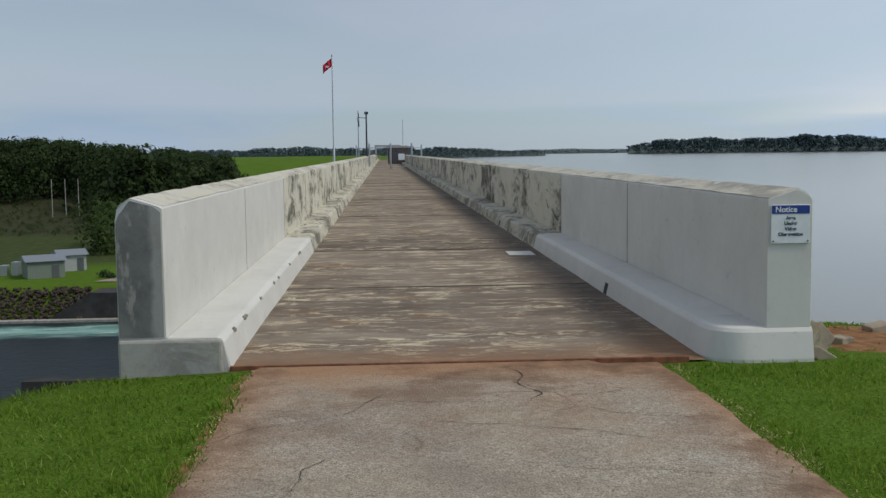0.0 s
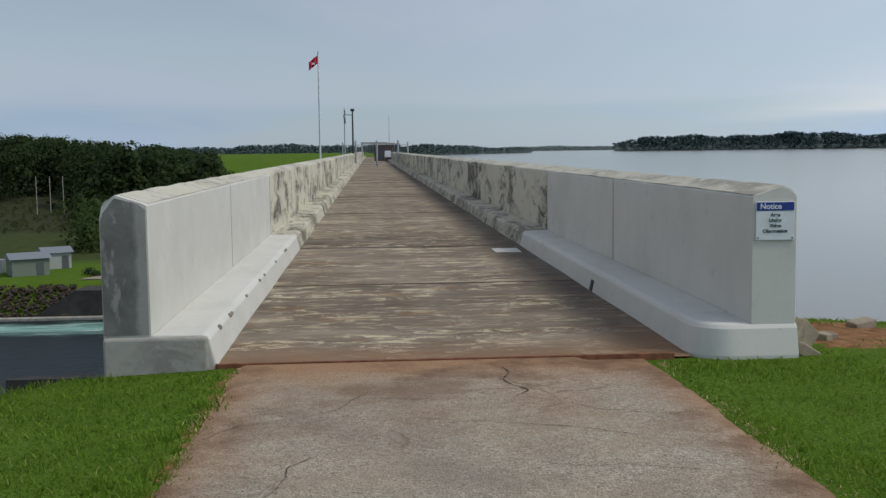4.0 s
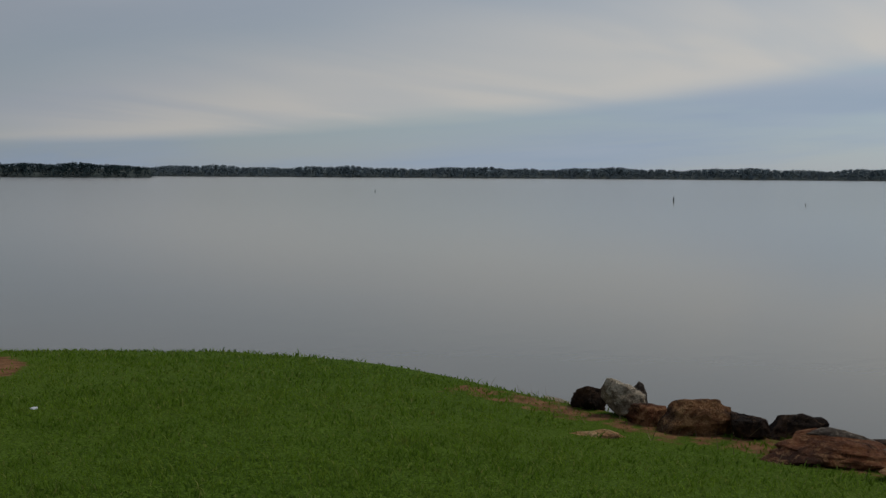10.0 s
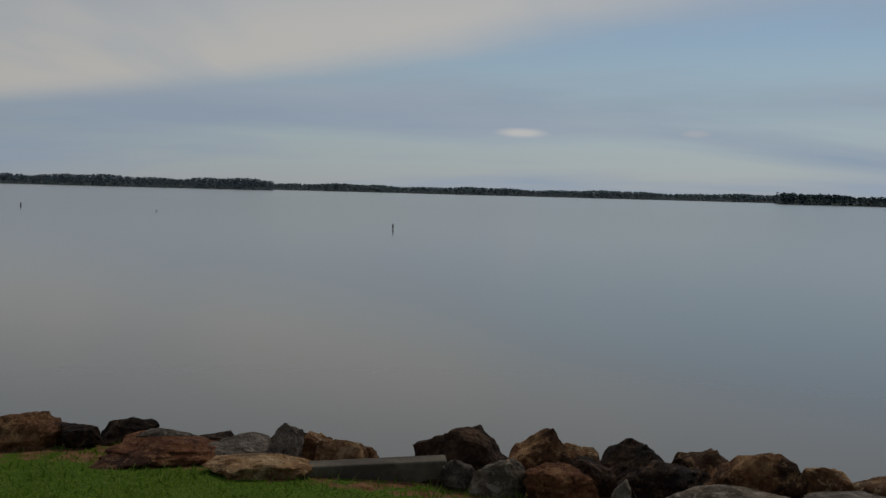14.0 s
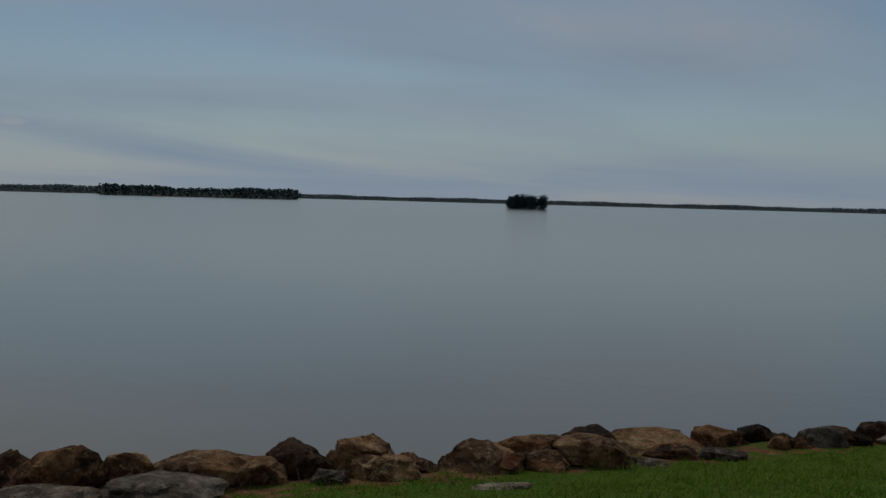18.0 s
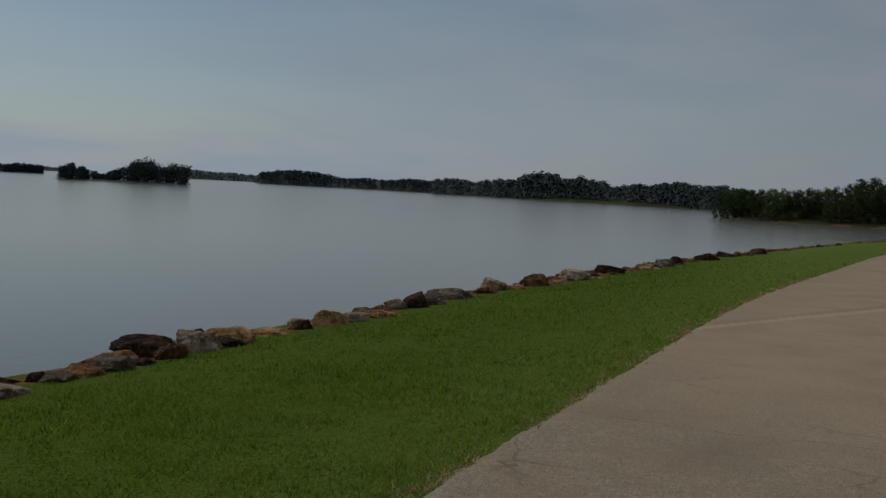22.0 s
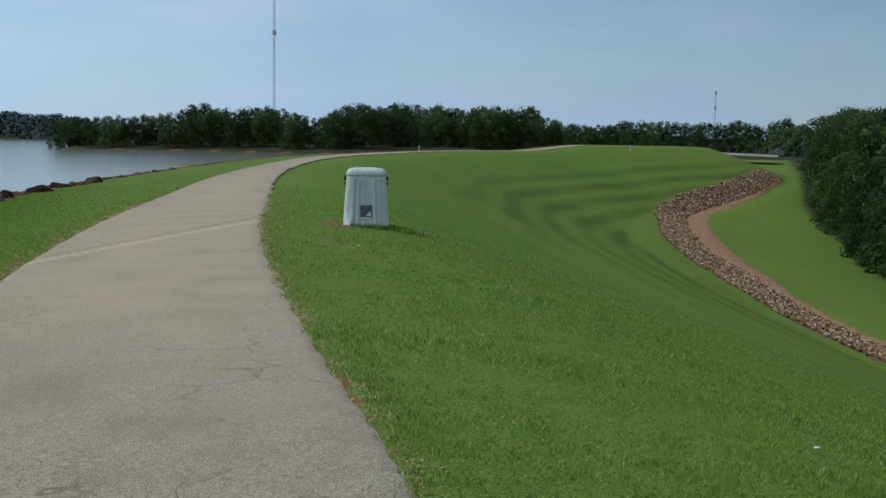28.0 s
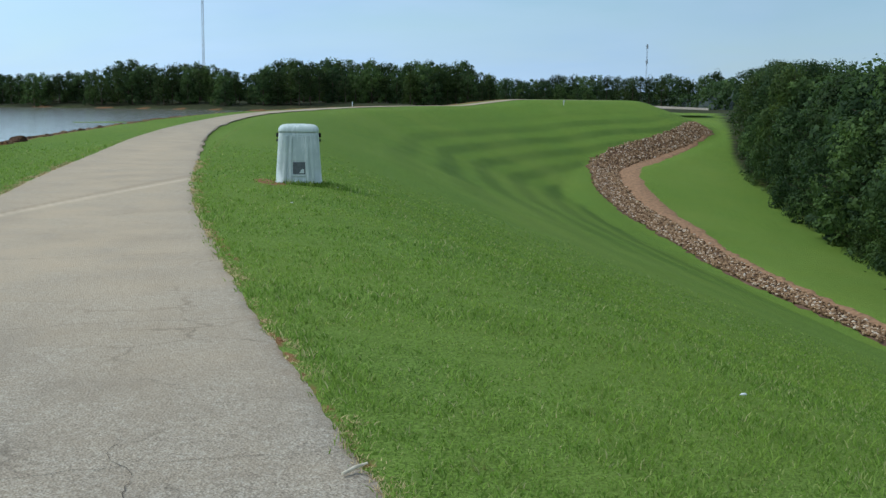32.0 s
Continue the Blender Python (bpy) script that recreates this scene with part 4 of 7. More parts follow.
# chips and worn spots on the near kerb of the west wall
rng_c = np.random.default_rng(8)
for cy in (8.6, 9.2, 9.31, 10.4, 11.6, 12.1, 13.5, 14.9, 15.1):
    bm = bmesh.new()
    bmesh.ops.create_icosphere(bm, subdivisions=2, radius=1)
    k, q = rng_c.uniform(0.02, 0.07), rng_c.uniform(0.012, 0.02)
    for v in bm.verts:
        g = 1 + 0.35 * noise.noise(v.co * 1.7 + Vector((cy, 0, 0)))
        v.co = Vector((-1.171 + v.co.x * q * g, cy + v.co.y * k * g, 0.200 + v.co.z * q * 1.2 * g))
    part("chip", bm, CHIP, wall_w, "chipped spot on the kerb's edge")

body = prism("dam_body", [(-1.95, -0.06), (3.2, -0.06), (3.2, -24), (-14, -24), (-3.0, -8), (-1.95, -6)], 8.6, DAM_END, CONCRETE)
tagged(body, "grey concrete body of the gravity dam", "dam", kind="structure")


def text_ob(name, body_text, size, m, material, parent):
    cu = bpy.data.curves.new(name, "FONT")
    cu.body, cu.size, cu.align_x, cu.align_y, cu.extrude = body_text, size, "CENTER", "CENTER", 0.0006
    cu.offset = 0.0012
    cu.materials.append(material)
    ob = new(name, cu)
    ob.parent = parent
    ob.matrix_world = m
    me = bpy.data.meshes.new_from_object(ob.evaluated_get(bpy.context.evaluated_depsgraph_get()))
    bpy.data.objects.remove(ob)
    o2 = new(name, me)
    o2.parent = parent
    o2.matrix_basis = m
    return o2


SIGN_WHITE = plain("sign_white", (0.72, 0.74, 0.74), 0.45, 0, 0.06, 20)
SIGN_BLUE = plain("sign_blue", (0.025, 0.05, 0.24), 0.45, 0, 0.1, 20)
SIGN_GREEN = plain("sign_ink", (0.03, 0.06, 0.06), 0.6, 0, 0.1, 20)
sign = thing("notice_sign", "white and blue metal notice sign on the wall's end", "sign", pose(2.98, 8.02, 0.993))
part("plate", box_bm(-0.146, -0.014, -0.142, 0.146, -0.004, 0.142, 0.003), SIGN_WHITE, sign)
part("header", box_bm(-0.142, -0.0165, 0.076, 0.142, -0.0145, 0.138, 0.0005), SIGN_BLUE, sign, "blue header band")
up = pose(0, 0, 0, 90, 0, 0)
text_ob("lettering", "Notice", 0.058, pose(-0.035, -0.018, 0.107, 90), SIGN_WHITE, sign)
for row, word in enumerate(("Area", "Under", "Video", "Observation")):
    text_ob("lettering", word, 0.037, pose(0, -0.016, 0.045 - row * 0.040, 90), SIGN_GREEN, sign)
for bx in (-0.13, 0.13):
    part("bolt", tube_bm((bx, -0.018, -0.125), (bx, -0.012, -0.125), 0.006), DARK_STEEL, sign)


# ---------------------------------------------------------------- gate, poles and lamps along the dam
def pole_thing(name, label, cat, x, y, z0, z1, r0, r1, mat):
    t = thing(name, label, cat, pose(x, y, z0))
    part("pole", tube_bm((0, 0, 0), (0, 0, z1 - z0), r0, r1, 12), mat, t)
    return t


WHITE_PAINT = plain("white_paint", (0.66, 0.67, 0.67), 0.5, 0, 0.1)
FLAG_RED = plain("flag_red", (0.55, 0.03, 0.05), 0.8, 0, 0.15)
FLAG_WHITE = plain("flag_white", (0.75, 0.75, 0.75), 0.8, 0, 0.1)
fp = pole_thing("flagpole", "tall white flagpole with a red flag beside the dam wall", "flagpole", -5.55, 120, -8.0, 12.15, 0.14, 0.07, WHITE_PAINT)
part("ball", tube_bm((0, 0, 20.1), (0, 0, 20.35), 0.1, 0.06), STEEL, fp)


def flag_bm(w, h, droop):
    bm = bmesh.new()
    n, m = 14, 8
    g = [[bm.verts.new((-w * i / n, 0.12 * math.sin(i * 0.9 + j * 0.2), -h * j / m - droop * (i / n) ** 1.2)) for j in range(m + 1)] for i in range(n + 1)]
    for i in range(n):
        for j in range(m):
            bm.faces.new((g[i][j], g[i + 1][j], g[i + 1][j + 1], g[i][j + 1]))
    return bm


fl = part("flag", flag_bm(0.95, 0.9, 0.75), FLAG_RED, fp, "red flag with a white emblem, half furled")
fl.location = (-0.08, 0, 19.9)
part("emblem", box_bm(-0.62, -0.16, -1.0, -0.30, -0.14, -0.78), FLAG_WHITE, fl)
fp2 = pole_thing("flagpole", "slim pole with a furled dark flag", "flagpole", -2.95, 125, -6, 6.4, 0.09, 0.05, STEEL)
part("furled_flag", tube_bm((0.06, 0, 10.6), (0.06, 0, 12.1), 0.10, 0.05), DARK_STEEL, fp2)
lamp = pole_thing("street_lamp", "dark lamp post standing on the dam's kerb", "street lamp", -1.68, 104.4, 0.0, 5.3, 0.10, 0.07, DARK_STEEL)
part("head", box_bm(-0.19, -0.16, 5.25, 0.19, 0.16, 5.5, 0.04), DARK_STEEL, lamp)
part("arm", tube_bm((0, 0, 4.9), (-0.8, 0, 4.95), 0.03), DARK_STEEL, lamp)
part("camera_dome", tube_bm((-0.8, 0, 4.95), (-0.8, 0, 4.6), 0.10, 0.07), STEEL, lamp)
pole_thing("antenna", "thin whip antenna on the dam", "antenna", 2.75, 160, 1.0, 6.5, 0.05, 0.03, STEEL)


def make_gate():
    g = thing("gate", "galvanised chain-link gate across the dam road", "gate", pose(0.6, GATE_Y, 0))
    for px in (-2.05, 0.0, 2.05):
        part("post", tube_bm((px, 0, 0), (px, 0, 2.45), 0.09, None, 10), STEEL, g)
    for z in (2.05, 0.18):
        part("rail", tube_bm((-2.05, 0, z), (2.05, 0, z), 0.035, None, 8), STEEL, g)
    for px in np.linspace(-1.9, 1.9, 20):
        part("bar", tube_bm((px, 0, 0.18), (px, 0, 2.05), 0.008, None, 4), STEEL, g)
    for sx in (-3.3, 3.0):
        part("wing_post", tube_bm((sx, 0.2, -1.5), (sx, 0.2, 2.3), 0.07, None, 8), STEEL, g)
        part("wing_rail", tube_bm((sx, 0.2, 2.0), (-2.05 if sx < 0 else 2.05, 0, 2.0), 0.03, None, 6), STEEL, g)
    part("notice", box_bm(0.75, -0.06, 0.85, 1.35, -0.03, 1.45), SIGN_WHITE, g, "white sign board")


make_gate()
BRICK_RED = plain("reddish_steelwork", (0.11, 0.075, 0.066), 0.8, 0, 0.2)
ctl = thing("gatehouse", "low red-brown gatehouse on the dam with a flat roof", "building", pose(2.2, 150, 0))
part("wall", box_bm(-1.7, 0, 0, 1.0, 4, 2.3, 0.03), BRICK_RED, ctl)
part("roof", box_bm(-1.9, -0.3, 2.3, 1.2, 4.3, 2.5, 0.03), CONCRETE, ctl)
part("doorway", box_bm(-1.2, -0.05, 0, -0.4, -0.005, 1.9), DARK_STEEL, ctl)
crane = thing("spillway_gantry", "grey steel gantry over the spillway gates", "gantry", pose(0.6, 200, 0))
for px in (-2.2, 2.2):
    for py in (0, 6):
        part("leg", box_bm(px - 0.15, py - 0.15, 0, px + 0.15, py + 0.15, 2.7, 0.02), STEEL, crane)
part("beam", box_bm(-2.4, -0.2, 2.7, 2.4, 6.2, 3.0, 0.04), STEEL, crane)

# ---------------------------------------------------------------- trees
def leaf_cloud(rng, centres, radii, per, size, flat=0.8, tousle=0.42):
    """Small bent leaf clumps scattered through the shells of some balls."""
    c, r = np.repeat(np.array(centres, float), per, 0), np.repeat(np.array(radii, float), per)[:, None]
    n = len(c)
    d = rng.normal(size=(n, 3))
    d /= np.linalg.norm(d, axis=1, keepdims=True)
    p = c + d * r * rng.uniform(0.5, 1.08, (n, 1)) * np.array((1, 1, flat))
    face = d + np.array((0, 0, 0.35)) + tousle * rng.normal(size=(n, 3))
    face /= np.linalg.norm(face, axis=1, keepdims=True)
    a = np.cross(face, rng.normal(size=(n, 3)))
    a /= np.linalg.norm(a, axis=1, keepdims=True)
    b = np.cross(a, face)
    b /= np.linalg.norm(b, axis=1, keepdims=True) + 1e-9
    s = np.asarray(size) * rng.uniform(0.55, 1.35, (n, 1))
    v = np.stack([p - a * s, p + b * s * 0.7 + d * s * 0.3, p + a * s, p - b * s * 0.7 - d * s * 0.2], 1).reshape(-1, 3)
    return v


def leaf_ob(name, v, material, parent=None):
    n = len(v) // 4
    ob = array_ob(name, v, np.arange(4 * n), np.full(n, 4), material)
    ob.parent = parent
    return ob


def soften(ob, v, centres, per, up, lean=0.5):
    """Soft shading: each clump's light follows the bough it belongs to, not the single leaf."""
    out = v.reshape(-1, 4, 3).mean(1) - np.repeat(np.array(centres, float), per, 0)
    out /= np.linalg.norm(out, axis=1, keepdims=True) + 1e-9
    out = lean * out + np.array((0, 0, up))
    out /= np.linalg.norm(out, axis=1, keepdims=True)
    ob.data.polygons.foreach_set("use_smooth", np.ones(len(ob.data.polygons), bool))
    ob.data.normals_split_custom_set_from_vertices(np.repeat(out, 4, 0).tolist())


def tree_proto(seed, h, kind, clumps, per, leaf, low):
    rng = np.random.default_rng(seed)
    t = thing("tree", "tall pine tree with dark needles" if kind == "pine" else "broadleaf tree with a full green crown", "tree", group="woods round the dam")
    bm = tube_bm((0, 0, -0.6), (0, 0, h * 0.6), h * 0.016, h * 0.010, 7)
    tube_bm((0, 0, h * 0.6), (0.03 * h, 0, h * 0.95), h * 0.010, h * 0.003, 5, bm)
    centres, radii = [], []
    for i in range(clumps):
        u = (i + 0.5) / clumps
        z = h * (low + (0.96 - low) * u)
        w = (0.24 * math.sin(math.pi * min(1, 0.30 + 0.62 * u)) + 0.09) * h if kind != "pine" else (0.20 * (1 - u) ** 0.5 + 0.06) * h
        an, rr = i * 2.4 + rng.uniform(-0.5, 0.5), w * rng.uniform(0.25, 1.15)
        c = (math.cos(an) * rr, math.sin(an) * rr, z + rng.uniform(-0.03, 0.03) * h)
        centres.append(c)
        radii.append(h * rng.uniform(0.08, 0.15))
        if i % 2 == 0:
            tube_bm((0, 0, max(0.1, z - h * 0.10)), c, h * 0.005, h * 0.002, 4, bm)
    part("trunk", bm, BARK, t)
    t["tall"] = h * 1.0
    v = leaf_cloud(rng, centres, radii, per, leaf)
    soften(leaf_ob("crown", v, LEAF_A if kind == "pine" else LEAF_B, t), v, centres, per, 0.2, 1.0)
    return t


PROTOS = [tree_proto(11, 13, "pine", 26, 60, 0.27, 0.10), tree_proto(12, 14, "pine", 28, 60, 0.27, 0.22), tree_proto(13, 11, "oak", 30, 60, 0.26, 0.05),
          tree_proto(14, 13, "oak", 32, 60, 0.28, 0.06), tree_proto(15, 9, "oak", 24, 60, 0.24, 0.04), tree_proto(16, 15, "pine", 22, 70, 0.28, 0.34)]
BIG = [tree_proto(21, 14, "oak", 60, 135, 0.185, 0.03), tree_proto(22, 15, "pine", 60, 135, 0.185, 0.06), tree_proto(23, 11, "oak", 54, 135, 0.17, 0.02)]
used = set()


def plant(protos, x, y, rng, size=1.0, pick=None):
    p = protos[int(rng.integers(len(protos)))] if pick is None else protos[pick]
    s = size * rng.uniform(0.8, 1.2)
    z = float(ground_z(x, y)) - 0.15
    m = Matrix.Translation((x, y, z)) @ Matrix.Rotation(rng.uniform(0, 6.28), 4, "Z")
    if p.name not in used:
        used.add(p.name)
        p.matrix_basis = m
        ob = p
    else:
        ob = copy_thing(p, m)
    ob.scale = (s, s, s * rng.uniform(0.92, 1.1))
    return ob


def polar(head, d):
    a = radians(head)
    return d * math.sin(a), d * math.cos(a)


def wood_edge(h):
    """How far off the wood beyond the drain begins, by heading."""
    return float(np.interp(h, [212.6, 213.3, 214, 215.4, 217.4, 218.8, 220.6, 226, 232], [205, 142, 131, 121, 104, 95, 83, 66, 58]))


def treetops(h):
    """How high the woods south of the dam stand over the level, in degrees, by heading."""
    return float(np.interp(h, [175.7, 178.6, 180.0, 181.0, 182.2, 183.4, 184.7, 186.6, 187.6, 188.1, 189.3, 192.4, 195.4, 199.3, 201.0, 202.2, 204.3, 207.2, 210.0, 211.2, 212.6, 214, 217, 220, 232],
                           [0.80, 0.86, 0.98, 1.15, 1.66, 1.34, 1.48, 1.45, 1.07, 0.95, 1.70, 1.78, 1.66, 1.76, 1.05, 0.84, 1.18, 1.03, 1.18, 0.95, 1.62, 1.84, 1.98, 2.25, 2.9]))


def grown(protos, h, d, rng, share, wide=1.0):
    """A tree at a heading and distance that reaches its share of the wood's height there."""
    x, y = polar(h, d)
    k = int(rng.integers(len(protos)))
    tall = 1.55 + d * math.tan(radians(treetops(h))) - float(ground_z(x, y)) + 0.15
    s = max(0.22, share * tall / (protos[k].get("tall")))
    ob = plant(protos, x, y, rng, 1.0, k)
    ob.scale = (s * wide, s * wide, s)
    return ob


def make_woods():
    rng = np.random.default_rng(5)
    for h in np.arange(214.6, 229.5, 0.75):                  # front row of the wood beyond the drain
        grown(BIG, h + rng.uniform(-0.3, 0.3), wood_edge(h) + rng.uniform(2, 6), rng, rng.uniform(0.36, 0.74), rng.uniform(0.85, 1.15))
    for h in np.arange(214.3, 229.5, 0.5):                   # its second row, up to the skyline
        grown(BIG, h + rng.uniform(-0.25, 0.25), wood_edge(h) + rng.uniform(9, 20), rng, rng.uniform(0.70, 0.99), rng.uniform(0.8, 1.1))
    for _ in range(36):
        h = rng.uniform(213.4, 231)
        grown(BIG, h, wood_edge(h) + rng.uniform(18, 70), rng, rng.uniform(0.86, 1.02), 1.1)
    for h in np.arange(175.2, 206, 0.36):                    # shore woods south of the lake arm
        d = float(np.interp(h, [175, 177, 184, 190, 206], [303, 300, 279, 264, 285]))
        grown(PROTOS, h + rng.uniform(-0.15, 0.15), d + rng.uniform(0, 8), rng, rng.uniform(0.62, 0.9), 1.05)
    for h in np.arange(175.6, 212.5, 0.3):
        grown(PROTOS, h + rng.uniform(-0.15, 0.15), rng.uniform(292, 320), rng, rng.uniform(0.9, 1.04), 0.95)


make_woods()


def canopy(name, places, heights, grounds, seed, label, material, per=12, wide=0.36, leaf=0.10):
    """Far trees that cannot be told apart, as one mesh of loose leaf clumps."""
    rng = np.random.default_rng(seed)
    cs, rs, ls = [], [], []
    for (x, y), hh, z in zip(places, heights, grounds):
        for q in (0.10, 0.30, 0.52, 0.72, 0.88):
            w = hh * wide * (1.15 - 0.75 * q)
            cs.append((x + rng.normal(0, w * 0.55), y + rng.normal(0, w * 0.55), z + hh * q))
            rs.append(max(w, hh * 0.12))
            ls.append(hh * leaf)
    v = leaf_cloud(rng, cs, rs, per, np.repeat(ls, per)[:, None], 0.8, 0.12)
    ob = leaf_ob(name, v, material)
    soften(ob, v, cs, per, 0.8)
    return tagged(ob, label, "woods", kind="stuff")


def far_shore(h0, h1, d0, d1, deg, seed, label, step=None, rows=3, shape=None, material=None):
    """A far wooded shore between two headings; deg: how tall its trees stand, as an angle."""
    rng = np.random.default_rng(seed)
    places, hs = [], []
    step = step or deg * (0.32 if deg > 0.3 else 0.45)
    for h in np.arange(h0, h1, step):
        u = (h - h0) / (h1 - h0)
        d = d0 + (d1 - d0) * u
        for row in range(rows):
            dd = d * (1 + 0.02 * row)
            a = h + rng.uniform(-0.5, 0.5) * step
            if h0 <= a <= h1:
                places.append(polar(a, dd))
                k = 1 + 0.10 * math.sin(h * 0.9 + seed) + 0.06 * math.sin(h * 2.7) + rng.normal(0, 0.03)
                hs.append(dd * math.tan(radians(deg)) * k * (shape(h) if shape else 1.0))
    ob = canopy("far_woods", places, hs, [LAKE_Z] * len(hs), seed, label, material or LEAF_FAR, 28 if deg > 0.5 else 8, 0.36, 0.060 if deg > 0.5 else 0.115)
    # The bank's back row is an added sheet that fills gaps behind the trees.
    bank = []
    for h in np.linspace(h0, h1, max(4, int((h1 - h0) * 2))):
        d = d0 + (d1 - d0) * (h - h0) / (h1 - h0)
        bank.append([(*polar(h, d * 0.997), LAKE_Z - 0.3), (*polar(h, d * 1.002), LAKE_Z + d * 0.0006), (*polar(h, d * 1.045), LAKE_Z + d * math.tan(radians(deg)) * 0.78 * (shape(h) if shape else 1.0))])
    v = [p for r in bank for p in r]
    f = [(3 * i + k, 3 * i + 3 + k, 3 * i + 4 + k, 3 * i + 1 + k) for i in range(len(bank) - 1) for k in (0, 1)]
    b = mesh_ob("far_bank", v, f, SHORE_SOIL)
    tagged(b, "earth bank of the far shore with a fill sheet behind its trees", "bank", kind="structure")
    return ob


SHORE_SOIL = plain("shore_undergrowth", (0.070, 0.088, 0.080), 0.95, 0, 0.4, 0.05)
# Haze over the farthest shores, painted as a pale blue leaf colour.
LEAF_HAZE = mat_leaf("haze_tinted_woods", (0.165, 0.215, 0.255), (0.172, 0.222, 0.262), (0.178, 0.229, 0.268), 0.0, 0.0)
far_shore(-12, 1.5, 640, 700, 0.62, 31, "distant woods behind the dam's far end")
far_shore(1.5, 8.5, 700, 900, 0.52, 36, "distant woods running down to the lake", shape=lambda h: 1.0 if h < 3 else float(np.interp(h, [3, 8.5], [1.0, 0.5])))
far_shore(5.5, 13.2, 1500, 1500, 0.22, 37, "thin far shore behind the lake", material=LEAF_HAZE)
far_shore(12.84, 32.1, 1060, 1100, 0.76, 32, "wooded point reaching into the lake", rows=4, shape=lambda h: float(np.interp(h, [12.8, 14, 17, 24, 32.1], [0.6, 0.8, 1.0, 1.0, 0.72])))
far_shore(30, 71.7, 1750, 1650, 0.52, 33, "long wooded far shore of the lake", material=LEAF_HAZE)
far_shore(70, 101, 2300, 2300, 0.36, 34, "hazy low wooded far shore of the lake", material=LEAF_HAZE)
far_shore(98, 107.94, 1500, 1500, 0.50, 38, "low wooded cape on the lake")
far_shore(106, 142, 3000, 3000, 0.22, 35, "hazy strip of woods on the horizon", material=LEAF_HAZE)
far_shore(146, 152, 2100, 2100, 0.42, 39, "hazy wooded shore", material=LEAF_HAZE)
far_shore(150.87, 161.5, 1300, 1000, 0.60, 40, "wooded shore with a rounded hill", rows=4, shape=lambda h: 1 + 0.25 * math.exp(-((h - 153) / 1.0) ** 2))
far_shore(160, 176.5, 900, 620, 1.02, 41, "dark woods along the lake's south arm", rows=4,
          shape=lambda h: 1.22 if 164.7 < h < 169.4 else float(np.interp(h, [160, 164, 170, 176], [0.8, 0.95, 1.0, 1.25])))
far_shore(176.5, 214, 322, 400, 1.15, 42, "woods behind the end of the embankment", rows=4, material=LEAF_A, shape=lambda h: min(1.1, treetops(h) / 1.35))
far_shore(204, 213.2, 330, 275, 1.75, 43, "woods behind the end of the drain", rows=4, material=LEAF_B, shape=lambda h: treetops(h) / 1.75)


def hill_woods():
    rng = np.random.default_rng(9)
    pl, hs, zs = [], [], []
    for _ in range(420):
        h = rng.uniform(-24, -8.0)
        d = rng.uniform(250 if h > -13.5 else 285 if h > -15.2 else 318, 400)
        x, y = polar(h, d)
        top = float(np.interp(h, [-24, -17.5, -15, -12.5, -10, -8.0], [0.85, 0.95, 0.75, 0.45, 0.2, -0.1]))
        z = float(height(np.array([x]), np.array([y]))[0])
        hh = min(17, 1.55 + d * math.tan(radians(top)) - z)
        pl.append((x, y))
        hs.append(max(6, hh * rng.uniform(0.75, 1.04)))
        zs.append(z)
    canopy("hill_woods", pl, hs, zs, 9, "dense dark green woods on the hill across the river", LEAF_A, 90, 0.34, 0.030)
    pl, hs, zs = [], [], []
    for _ in range(300):
        h = rng.uniform(-24, -12)
        d = rng.uniform(190, 275)
        if -20.5 < h < -15.0 and d > 200 or (h < -15 and d < 215):
            continue
        x, y = polar(h, d)
        pl.append((x, y))
        hs.append(rng.uniform(2, 7))
        zs.append(float(height(np.array([x]), np.array([y]))[0]) - 0.3)
    for _ in range(170):                                 # low rough growth on the clearing
        x, y = polar(rng.uniform(-20.5, -15.0), rng.uniform(228, 318))
        pl.append((x, y))
        hs.append(rng.uniform(0.5, 1.7))
        zs.append(float(height(np.array([x]), np.array([y]))[0]) - 0.3)
    canopy("hill_scrub", pl, hs, zs, 10, "dark scrub on the river terrace", LEAF_A, 34, 0.5, 0.062)


hill_woods()


